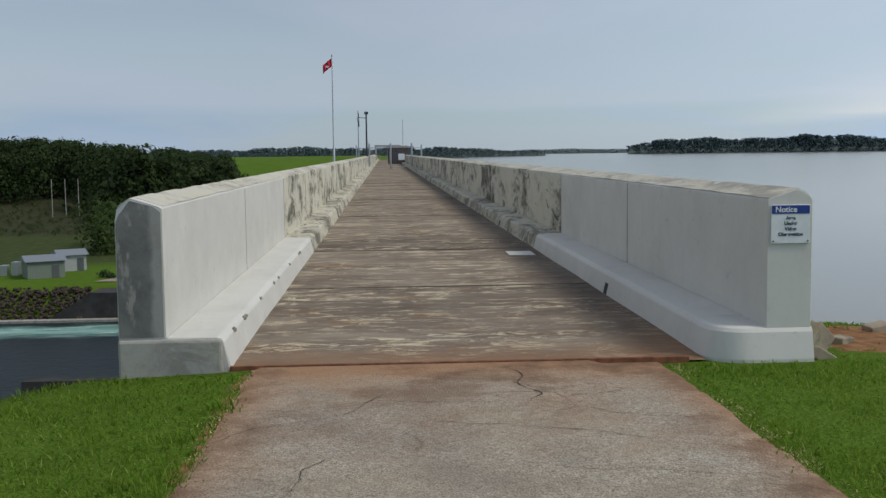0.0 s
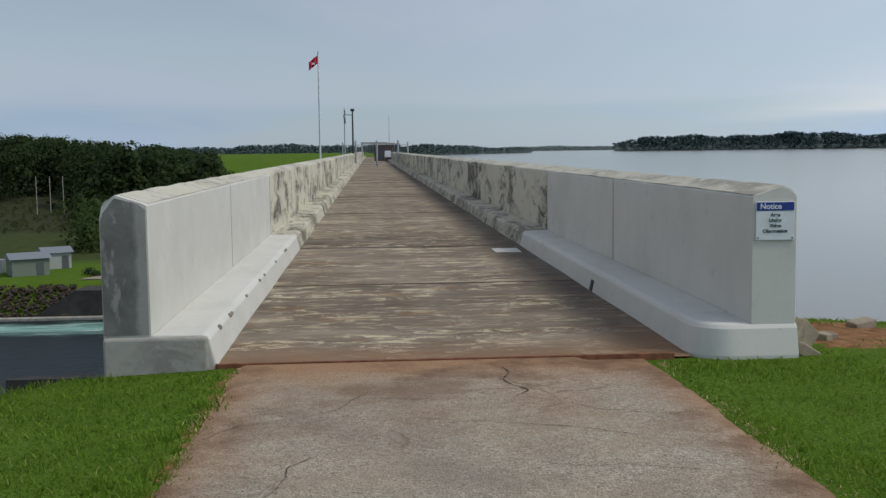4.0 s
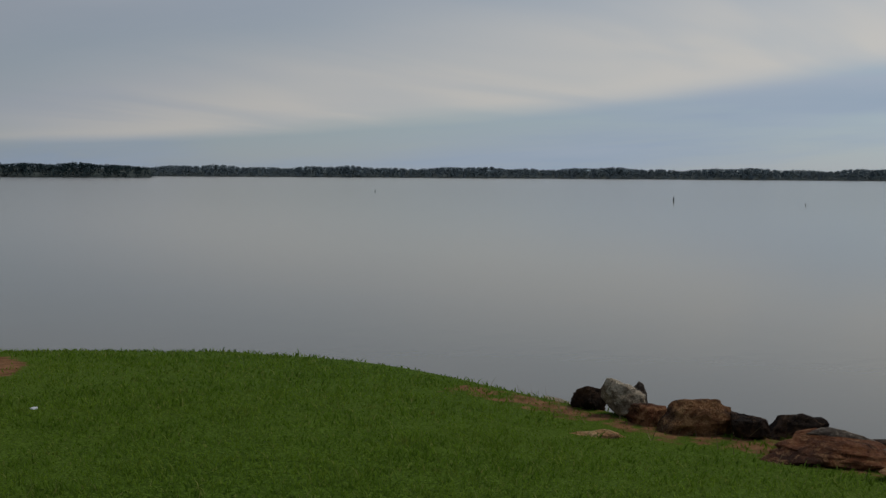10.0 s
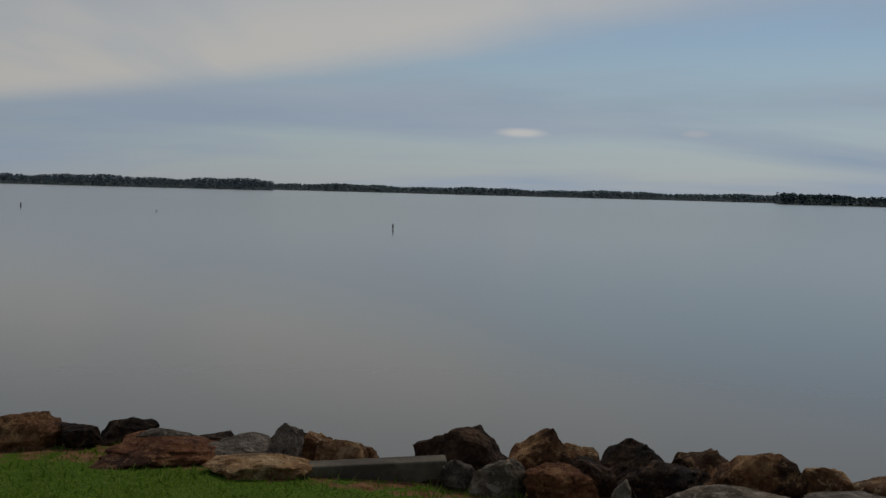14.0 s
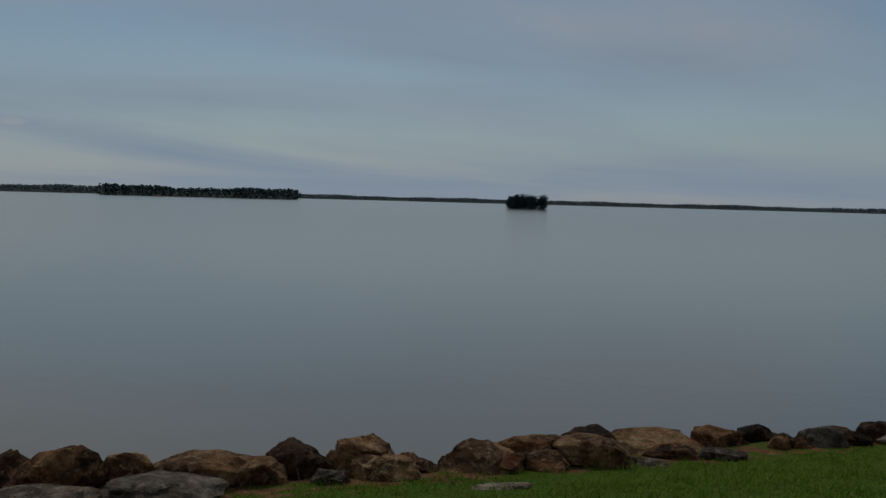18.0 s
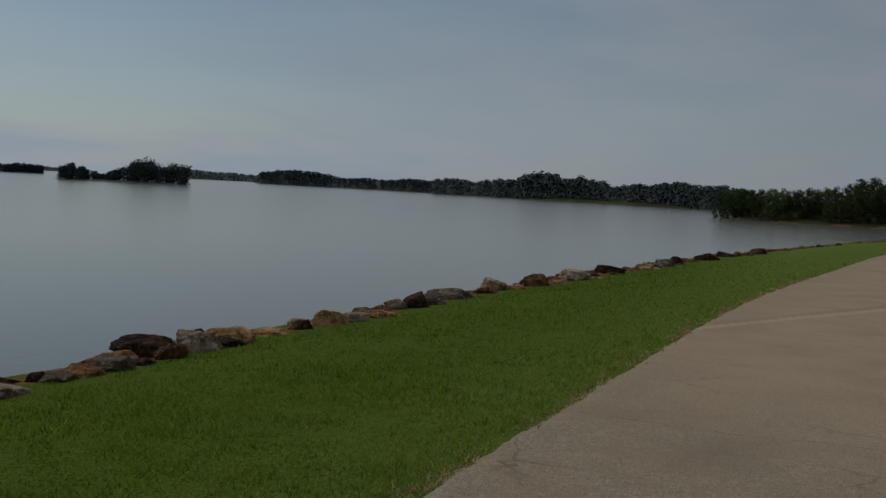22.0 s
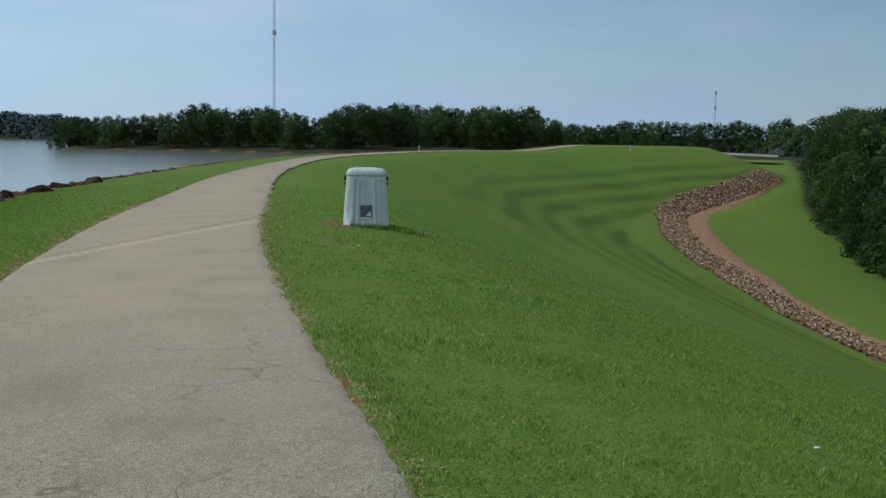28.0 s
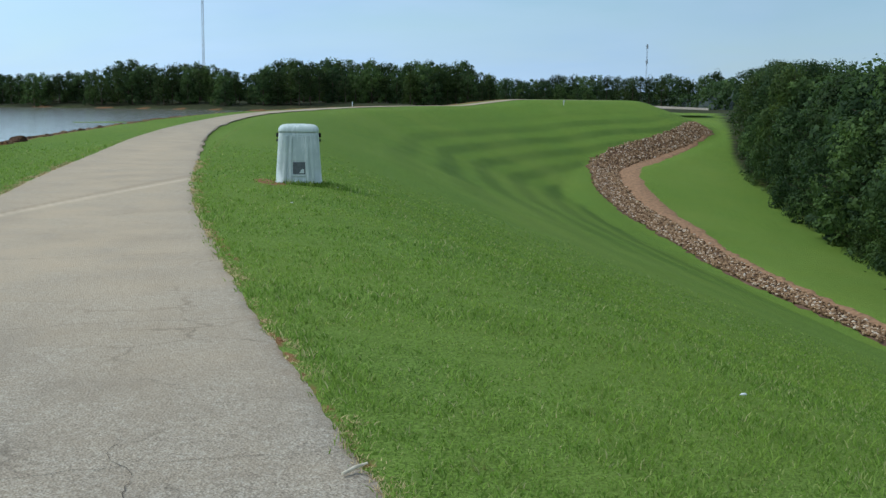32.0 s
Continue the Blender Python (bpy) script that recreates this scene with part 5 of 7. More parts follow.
def island(name, h0, h1, d, tops, seed, label):
    """A small wooded island; tops: tree height over its width, as shares of the tallest."""
    rng = np.random.default_rng(seed)
    (x0, y0), (x1, y1) = polar(h0, d), polar(h1, d)
    t = thing(name, label, "island", pose((x0 + x1) / 2, (y0 + y1) / 2, LAKE_Z))
    w = math.hypot(x1 - x0, y1 - y0)
    ang = math.atan2(y1 - y0, x1 - x0)
    bm = bmesh.new()
    bmesh.ops.create_icosphere(bm, subdivisions=3, radius=1)
    for v in bm.verts:
        k = 1 + 0.12 * math.sin(7 * math.atan2(v.co.y, v.co.x))
        v.co = Vector((v.co.x * w * 0.5 * k, v.co.y * w * 0.22, v.co.z * 0.7))
    part("rock_base", bm, SHORE_SOIL, t).rotation_euler = (0, 0, ang)
    tall, prof = tops
    cs, rs, tr = [], [], bmesh.new()
    for _ in range(int(30 + w * 1.5)):
        u = rng.uniform(-0.47, 0.47)
        hh = tall * float(np.interp(u + 0.5, np.linspace(0, 1, len(prof)), prof)) * rng.uniform(0.75, 1.05)
        px, py = u * w, rng.uniform(-0.14, 0.14) * w
        gx, gy = px * math.cos(ang) - py * math.sin(ang), px * math.sin(ang) + py * math.cos(ang)
        tube_bm((gx, gy, 0), (gx, gy, max(0.5, hh * 0.8)), 0.2, 0.1, 5, tr)
        for q in (0.18, 0.35, 0.55, 0.75, 0.9):
            cs.append((gx + rng.normal(0, 0.6), gy + rng.normal(0, 0.6), 0.3 + hh * q))
            rs.append(max(1.3, hh * 0.25))
    part("trunks", tr, BARK, t)
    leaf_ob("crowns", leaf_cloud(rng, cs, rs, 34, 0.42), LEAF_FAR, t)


island("island", 119.1, 121.1, 690, (9.0, (0.75, 0.95, 0.95, 0.8, 1.0)), 51, "small round island crowded with dark trees")
island("island", 140.81, 147.33, 520, (11.0, (0.55, 0.6, 0.45, 0.18, 0.45, 0.75, 1.0, 0.7, 0.85, 0.75)), 52, "long low wooded island with taller trees at one end")
island("island", 138.16, 140.26, 980, (8.0, (0.6, 0.9, 0.9, 0.8)), 53, "far flat wooded island")

# ---------------------------------------------------------------- boulders along the lake
TONES = {"brown": ROCK_BROWN, "rust": ROCK_RED, "pale": ROCK_PALE,
         "dark": mat_rock("dark_rock", (0.014, 0.008, 0.005), (0.060, 0.031, 0.016), (0.20, 0.115, 0.06)),
         "grey": mat_rock("grey_rock", (0.066, 0.050, 0.038), (0.25, 0.205, 0.158), (0.56, 0.48, 0.38)),
         "tan": mat_rock("tan_rock", (0.13, 0.055, 0.022), (0.58, 0.32, 0.14), (0.92, 0.68, 0.38))}
SAY = {"brown": "brown weathered boulder of the lake's riprap", "rust": "rust-stained boulder of the lake's riprap", "pale": "pale grey boulder of the lake's riprap",
       "dark": "dark blackish boulder of the lake's riprap", "grey": "grey-brown weathered boulder of the lake's riprap", "tan": "tan sandy-coloured boulder of the lake's riprap"}


def rock_bm(seed, sub=4, cuts=8):
    """A broken block of stone about one unit across: flat broken faces with worn edges, narrower towards the top."""
    rng = np.random.default_rng(seed)
    bm = bmesh.new()
    bmesh.ops.create_icosphere(bm, subdivisions=sub, radius=1)
    planes = [(Vector((rng.normal(0, 0.15), rng.normal(0, 0.15), -1)).normalized(), 0.42),
              (Vector((rng.normal(0, 0.45), rng.normal(0, 0.35), 1)).normalized(), rng.uniform(0.36, 0.50))]
    turn = rng.uniform(0, 6.28)
    for i in range(5):
        a = turn + 2 * math.pi * i / 5 + rng.normal(0, 0.25)
        planes.append((Vector((math.cos(a), math.sin(a), rng.normal(0.30, 0.28))).normalized(), rng.uniform(0.38, 0.56)))
    for _ in range(cuts):
        planes.append((Vector(rng.normal(size=3) + np.array((0, 0, 0.35))).normalized(), rng.uniform(0.38, 0.56)))
    off = Vector(rng.uniform(0, 50, 3))
    lay = Vector(rng.normal(size=3) + np.array((0, 0, 2.0))).normalized()
    for v in bm.verts:
        d = v.co.normalized()
        r = min(k / max(d.dot(n), 0.05) for n, k in planes)
        r = min(r, 0.88)
        co = d * r
        step = math.sin(co.dot(lay) * 26 + 5 * noise.noise(co * 2 + off))
        r += 0.05 * noise.noise(co * 2.2 + off) + 0.07 * (0.30 - abs(noise.noise(co * 4.2 + off))) + 0.03 * noise.noise(co * 10 + off) + 0.014 * step
        v.co = d * r
    lo = [min(v.co[i] for v in bm.verts) for i in range(3)]
    hi = [max(v.co[i] for v in bm.verts) for i in range(3)]
    for v in bm.verts:
        v.co = Vector([(v.co[i] - (lo[i] + hi[i]) / 2) / (hi[i] - lo[i]) for i in range(3)])
    return bm


def boulder(x, y, z, w, dep, h, head, tone, seed):
    bm = rock_bm(seed)
    for v in bm.verts:
        v.co = Vector((v.co.x * w * 1.28, v.co.y * dep * 1.15, v.co.z * h * 1.04))
    me = bpy.data.meshes.new("boulder")
    bm.to_mesh(me)
    bm.free()
    me.materials.append(TONES[tone])
    ob = new("boulder", me)
    ob.matrix_world = pose(x, y, z, 0, 0, -head)
    return tagged(ob, SAY[tone], "boulder", "lake riprap")


boulder(7.34, 5.55, -0.349, 0.27, 0.22, 0.12, 53, "pale", 1000)
boulder(6.98, 4.92, -0.168, 0.23, 0.18, 0.22, 55, "dark", 1001)
boulder(6.98, 4.59, -0.105, 0.27, 0.24, 0.30, 57, "pale", 1002)
boulder(7.32, 4.66, -0.233, 0.12, 0.11, 0.37, 58, "grey", 1003)
boulder(6.87, 4.29, -0.173, 0.28, 0.23, 0.16, 58, "rust", 1004)
boulder(6.92, 3.92, -0.135, 0.47, 0.37, 0.26, 61, "brown", 1005)
boulder(6.96, 3.56, -0.158, 0.22, 0.18, 0.17, 63, "dark", 1006)
boulder(7.21, 3.33, -0.202, 0.36, 0.29, 0.29, 66, "dark", 1007)
boulder(6.95, 2.95, -0.143, 0.42, 0.33, 0.19, 68, "grey", 1008)
boulder(6.76, 2.92, -0.158, 0.67, 0.53, 0.18, 67, "rust", 1009)
boulder(7.00, 2.47, -0.171, 0.47, 0.37, 0.15, 71, "grey", 1010)
boulder(7.05, 2.16, -0.142, 0.19, 0.17, 0.28, 74, "grey", 1011)
boulder(7.35, 2.14, -0.282, 0.12, 0.11, 0.32, 75, "dark", 1012)
boulder(6.70, 2.18, -0.184, 0.60, 0.48, 0.15, 73, "tan", 1013)
boulder(7.29, 2.03, -0.259, 0.24, 0.21, 0.32, 75, "tan", 1014)
boulder(7.14, 1.81, -0.225, 0.29, 0.23, 0.25, 76, "tan", 1015)
boulder(7.34, 1.66, -0.322, 0.17, 0.15, 0.28, 77, "brown", 1016)
boulder(7.38, 0.98, -0.270, 0.60, 0.48, 0.50, 83, "dark", 1017)
boulder(6.83, 0.96, -0.202, 0.22, 0.17, 0.21, 82, "grey", 1018)
boulder(6.78, 0.70, -0.196, 0.31, 0.24, 0.24, 85, "pale", 1019)
boulder(7.23, 0.47, -0.207, 0.44, 0.39, 0.50, 87, "brown", 1020)
boulder(6.77, 0.33, -0.203, 0.36, 0.29, 0.24, 88, "rust", 1021)
boulder(6.97, 0.17, -0.201, 0.32, 0.25, 0.25, 88, "dark", 1022)
boulder(7.37, 0.29, -0.312, 0.32, 0.29, 0.45, 87, "tan", 1023)
boulder(7.42, -0.12, -0.319, 0.51, 0.41, 0.51, 91, "dark", 1024)
boulder(7.47, -0.55, -0.356, 0.41, 0.37, 0.49, 94, "brown", 1025)
boulder(7.12, -0.25, -0.263, 0.54, 0.43, 0.29, 92, "dark", 1026)
boulder(6.77, -0.02, -0.237, 0.11, 0.10, 0.17, 90, "grey", 1027)
boulder(7.16, -0.80, -0.216, 0.62, 0.50, 0.43, 96, "brown", 1028)
boulder(6.72, -0.68, -0.245, 0.64, 0.52, 0.20, 96, "pale", 1029)
boulder(7.11, -1.25, -0.234, 0.33, 0.26, 0.32, 100, "tan", 1030)
boulder(7.00, -1.72, -0.207, 0.58, 0.47, 0.25, 104, "tan", 1031)
boulder(6.90, -2.01, -0.221, 0.37, 0.29, 0.19, 107, "tan", 1032)
boulder(6.71, -1.37, -0.220, 0.67, 0.54, 0.16, 102, "grey", 1033)
boulder(7.05, -2.35, -0.214, 0.46, 0.37, 0.31, 109, "dark", 1034)
boulder(6.70, -2.46, -0.236, 0.21, 0.17, 0.11, 111, "grey", 1035)
boulder(7.05, -2.62, -0.259, 0.13, 0.12, 0.19, 111, "tan", 1036)
boulder(6.95, -2.82, -0.207, 0.39, 0.31, 0.30, 113, "tan", 1037)
boulder(6.74, -2.85, -0.230, 0.41, 0.33, 0.19, 114, "tan", 1038)
boulder(6.84, -3.14, -0.259, 0.30, 0.24, 0.17, 115, "brown", 1039)
boulder(6.73, -3.58, -0.209, 0.51, 0.41, 0.20, 118, "tan", 1040)
boulder(6.92, -4.05, -0.231, 0.42, 0.33, 0.19, 120, "brown", 1041)
boulder(6.63, -3.68, -0.234, 0.28, 0.23, 0.14, 119, "rust", 1042)
boulder(6.63, -3.96, -0.244, 0.38, 0.30, 0.13, 121, "brown", 1043)
boulder(7.07, -4.63, -0.274, 0.48, 0.38, 0.28, 123, "dark", 1044)
boulder(6.67, -4.42, -0.216, 0.45, 0.36, 0.22, 124, "tan", 1045)
boulder(6.95, -5.21, -0.301, 0.67, 0.54, 0.22, 127, "tan", 1046)
boulder(6.71, -5.18, -0.294, 0.39, 0.31, 0.14, 128, "brown", 1047)
boulder(7.29, -5.72, -0.406, 0.22, 0.20, 0.26, 129, "dark", 1048)
boulder(6.94, -5.82, -0.321, 0.41, 0.32, 0.25, 130, "brown", 1049)
boulder(6.97, -6.27, -0.333, 0.30, 0.24, 0.24, 132, "dark", 1050)
boulder(6.47, -4.77, -0.295, 0.30, 0.24, 0.10, 127, "pale", 1051)
boulder(6.50, -5.48, -0.287, 0.30, 0.24, 0.10, 131, "grey", 1052)
boulder(6.57, -6.12, -0.284, 0.16, 0.13, 0.14, 133, "tan", 1053)
boulder(6.57, -6.28, -0.307, 0.23, 0.18, 0.16, 134, "brown", 1054)
boulder(6.56, -6.52, -0.265, 0.35, 0.28, 0.22, 135, "grey", 1055)
boulder(6.45, -6.76, -0.284, 0.24, 0.19, 0.18, 136, "dark", 1056)
boulder(6.48, -7.10, -0.245, 0.31, 0.25, 0.21, 138, "dark", 1057)
boulder(6.62, -7.64, -0.305, 0.31, 0.24, 0.14, 139, "dark", 1058)
boulder(6.18, -7.12, -0.232, 0.45, 0.36, 0.12, 139, "pale", 1059)
boulder(6.42, -7.82, -0.268, 0.15, 0.12, 0.14, 141, "dark", 1060)
boulder(6.26, -7.88, -0.250, 0.28, 0.22, 0.14, 142, "grey", 1061)
boulder(6.19, -8.19, -0.250, 0.31, 0.25, 0.16, 143, "brown", 1062)
boulder(6.66, -9.14, -0.294, 0.51, 0.41, 0.19, 144, "tan", 1063)
boulder(6.19, -8.64, -0.244, 0.34, 0.27, 0.18, 145, "grey", 1064)
boulder(6.17, -9.06, -0.275, 0.25, 0.20, 0.12, 146, "dark", 1065)
boulder(6.60, -9.71, -0.227, 0.57, 0.45, 0.24, 146, "dark", 1066)
boulder(6.21, -9.57, -0.223, 0.28, 0.22, 0.18, 147, "brown", 1067)
boulder(6.23, -10.15, -0.205, 0.40, 0.32, 0.25, 149, "pale", 1068)
boulder(6.61, -10.72, -0.241, 0.16, 0.14, 0.19, 149, "dark", 1069)
boulder(6.31, -10.86, -0.247, 0.54, 0.43, 0.27, 150, "tan", 1070)
boulder(6.07, -10.52, -0.233, 0.30, 0.24, 0.13, 150, "dark", 1071)
boulder(6.18, -11.59, -0.277, 0.44, 0.36, 0.16, 152, "tan", 1072)
boulder(6.15, -12.37, -0.269, 0.31, 0.25, 0.20, 153, "brown", 1073)
boulder(6.11, -13.09, -0.247, 0.42, 0.33, 0.29, 155, "tan", 1074)
boulder(5.98, -13.63, -0.259, 0.36, 0.29, 0.16, 156, "pale", 1075)
boulder(6.12, -14.67, -0.276, 0.41, 0.33, 0.21, 157, "brown", 1076)
boulder(6.16, -15.54, -0.262, 0.29, 0.23, 0.21, 158, "grey", 1077)
boulder(5.84, -14.39, -0.255, 0.53, 0.43, 0.12, 158, "tan", 1078)
boulder(5.94, -15.84, -0.221, 0.37, 0.29, 0.34, 159, "dark", 1079)
boulder(5.80, -16.37, -0.276, 0.47, 0.37, 0.20, 160, "grey", 1080)
boulder(5.87, -17.35, -0.234, 0.80, 0.60, 0.28, 161, "grey", 1081)
boulder(5.70, -18.71, -0.244, 0.47, 0.38, 0.27, 163, "brown", 1082)
boulder(5.90, -19.80, -0.200, 0.45, 0.36, 0.25, 163, "pale", 1083)
boulder(5.57, -20.14, -0.272, 0.45, 0.36, 0.14, 165, "tan", 1084)
boulder(5.45, -21.21, -0.200, 0.56, 0.45, 0.33, 166, "brown", 1085)
boulder(5.31, -22.40, -0.284, 0.50, 0.40, 0.14, 167, "tan", 1086)
boulder(5.16, -23.62, -0.214, 0.57, 0.46, 0.30, 168, "pale", 1087)
boulder(4.98, -24.95, -0.292, 0.34, 0.27, 0.16, 169, "dark", 1088)
boulder(4.88, -26.43, -0.241, 0.60, 0.48, 0.29, 170, "dark", 1089)
boulder(4.78, -24.24, -0.298, 0.40, 0.32, 0.13, 169, "tan", 1090)
boulder(4.59, -27.75, -0.340, 0.39, 0.31, 0.23, 171, "brown", 1091)
boulder(4.40, -28.45, -0.271, 0.51, 0.41, 0.28, 171, "tan", 1092)
boulder(4.45, -30.23, -0.280, 0.44, 0.35, 0.25, 172, "grey", 1093)
boulder(4.11, -29.05, -0.319, 0.29, 0.23, 0.20, 172, "pale", 1094)
boulder(4.22, -31.13, -0.255, 0.52, 0.41, 0.34, 172, "grey", 1095)
boulder(4.04, -32.40, -0.230, 0.37, 0.30, 0.34, 173, "dark", 1096)
boulder(3.78, -32.04, -0.315, 0.48, 0.39, 0.18, 173, "brown", 1097)
boulder(3.75, -33.64, -0.300, 0.42, 0.34, 0.26, 174, "brown", 1098)
boulder(3.47, -35.51, -0.237, 0.68, 0.55, 0.37, 174, "dark", 1099)
boulder(3.04, -38.23, -0.264, 0.74, 0.59, 0.36, 175, "dark", 1100)
boulder(2.68, -40.44, -0.308, 0.38, 0.30, 0.23, 176, "brown", 1101)
boulder(2.27, -42.83, -0.196, 0.56, 0.45, 0.27, 177, "dark", 1102)
boulder(6.12, 4.26, -0.225, 0.36, 0.24, 0.14, 55, "tan", 117)
boulder(6.05, -3.35, -0.255, 0.34, 0.22, 0.10, 116, "pale", 137)


def more_boulders():
    """Smaller stones between and beyond the named boulders, down the bank to the water."""
    rng = np.random.default_rng(77)
    kinds = []
    for k in range(10):
        bm = rock_bm(500 + k, 3, 6)
        me = bpy.data.meshes.new("riprap_stone")
        bm.to_mesh(me)
        bm.free()
        me.materials.append(list(TONES.values())[k % 6])
        kinds.append(me)
    # a second row of blocks filling the line
    for k in range(150):
        s = rng.uniform(56, 80) if k < 70 else rng.uniform(56, 108)
        x, y, nx, ny = along(CREST, s)
        o = rng.uniform(6.5, 7.3)
        px, py = x + nx * o, y + ny * o
        w = rng.uniform(0.35, 0.6)
        ob = new("boulder", kinds[k % 10])
        tall = w * rng.uniform(0.6, 0.85)
        z = min(float(height(px, py)) + 0.15 * w, float(np.interp(s, [58, 61, 64, 70], [-0.22, -0.28, -0.40, -0.46])) - 0.5 * tall)
        ob.matrix_world = pose(px, py, z, rng.uniform(-12, 12), rng.uniform(-12, 12), rng.uniform(0, 360)) @ Matrix.Diagonal((w * 1.3, w, tall, 1))
        tagged(ob, SAY[list(TONES)[k % 10 % 6]], "boulder", "lake riprap")
    # down the bank and at the far end of the line, as one mesh
    vs, ls = [], []
    base = []
    for k in kinds:
        co = np.empty(len(k.vertices) * 3)
        k.vertices.foreach_get("co", co)
        base.append((co.reshape(-1, 3), np.array([v for p in k.polygons for v in p.vertices])))
    tot = 0
    for i in range(1000):
        s = rng.uniform(52, 175) if i < 620 else rng.uniform(76, 190)
        o = 6.5 + abs(rng.normal(0, 1.6)) if i < 620 else rng.uniform(6.0, 6.9)
        x, y, nx, ny = along(CREST, s)
        px, py = x + nx * o, y + ny * o
        if y > 6.0 or (i >= 620 and y > -15):
            continue
        r = rng.uniform(0.18, 0.5) if i < 620 else rng.uniform(0.26, 0.52)
        co, lp = base[int(rng.integers(10))]
        a = rng.uniform(0, 6.28)
        c = co * np.array((r * rng.uniform(0.8, 1.6), r, r * rng.uniform(0.5, 0.9)))
        c = np.stack([c[:, 0] * math.cos(a) - c[:, 1] * math.sin(a), c[:, 0] * math.sin(a) + c[:, 1] * math.cos(a), c[:, 2]], -1)
        z = float(height(np.array([px]), np.array([py]))[0])
        vs.append(c + np.array((px, py, z + (-0.18 if i >= 620 else -0.25) * r)))
        ls.append(lp + tot)
        tot += len(co)
    loops = np.concatenate(ls)
    ob = array_ob("riprap", np.concatenate(vs), loops, np.full(len(loops) // 3, 3), RIPRAP)
    tagged(ob, "loose brown riprap stones down the bank to the lake", "riprap", kind="stuff")


more_boulders()
slab = thing("concrete_slab", "long thin weathered concrete beam lying on the rocks", "slab", pose(6.87, 1.52, -0.215, 3, -3.0, -76))
part("slab", box_bm(-0.46, -0.09, -0.09, 0.46, 0.05, 0.06, 0.012), CONCRETE_OLD, slab)
# broken concrete by the wall's end
for bx, by, bz, w3, d3, h3, m3 in ((3.33, 8.38, 0.05, 0.20, 0.14, 0.24, (0, 40, 25)), (3.27, 8.08, -0.01, 0.17, 0.10, 0.09, (8, 30, 20)), (3.70, 8.75, -0.02, 0.20, 0.12, 0.07, (5, 4, 40)), (4.35, 9.5, -0.05, 0.22, 0.14, 0.08, (4, -6, 15))):
    bm = box_bm(-w3 / 2, -d3 / 2, -h3 / 2, w3 / 2, d3 / 2, h3 / 2, 0.012)
    for v in bm.verts:
        v.co += Vector([0.012 * noise.noise(v.co * 9 + Vector((bx, i * 7.0, by))) for i in range(3)])
    me = bpy.data.meshes.new("rubble")
    bm.to_mesh(me)
    bm.free()
    me.materials.append(RUBBLE)
    ob = new("rubble", me)
    ob.matrix_world = pose(bx, by, bz, *m3)
    tagged(ob, "broken pale concrete slab leaning by the wall's end", "rubble", "rubble by the wall")
# litter
PAPER = plain("white_litter", (0.75, 0.76, 0.77), 0.7, 0, 0.1)
for lx, ly in ((3.50, 6.86), (-2.95, -16.0), (-3.75, -5.6), (-4.6, -20.3)):
    z = float(height(np.array([lx]), np.array([ly]))[0])
    bm = rock_bm(int(abs(lx) * 100), 1, 4)
    for v in bm.verts:
        v.co = Vector((v.co.x * 0.05, v.co.y * 0.035, v.co.z * 0.015))
    me = bpy.data.meshes.new("litter")
    bm.to_mesh(me)
    bm.free()
    me.materials.append(PAPER)
    ob = new("litter", me)
    ob.location = (lx, ly, z + 0.045)
    tagged(ob, "crumpled white scrap of litter on the grass", "litter", "litter on the grass")
STICK = plain("dry_stick", (0.62, 0.54, 0.41), 0.8, 0, 0.2, 20)
bm = tube_bm((-1.03, -4.37, 0.028), (-1.10, -4.42, 0.034), 0.007, 0.009, 8)
tube_bm((-1.10, -4.42, 0.034), (-1.15, -4.43, 0.042), 0.009, 0.005, 8, bm)
me = bpy.data.meshes.new("stick")
bm.to_mesh(me)
bm.free()
me.materials.append(STICK)
tagged(new("stick", me), "short pale dry stick at the path's edge", "stick")


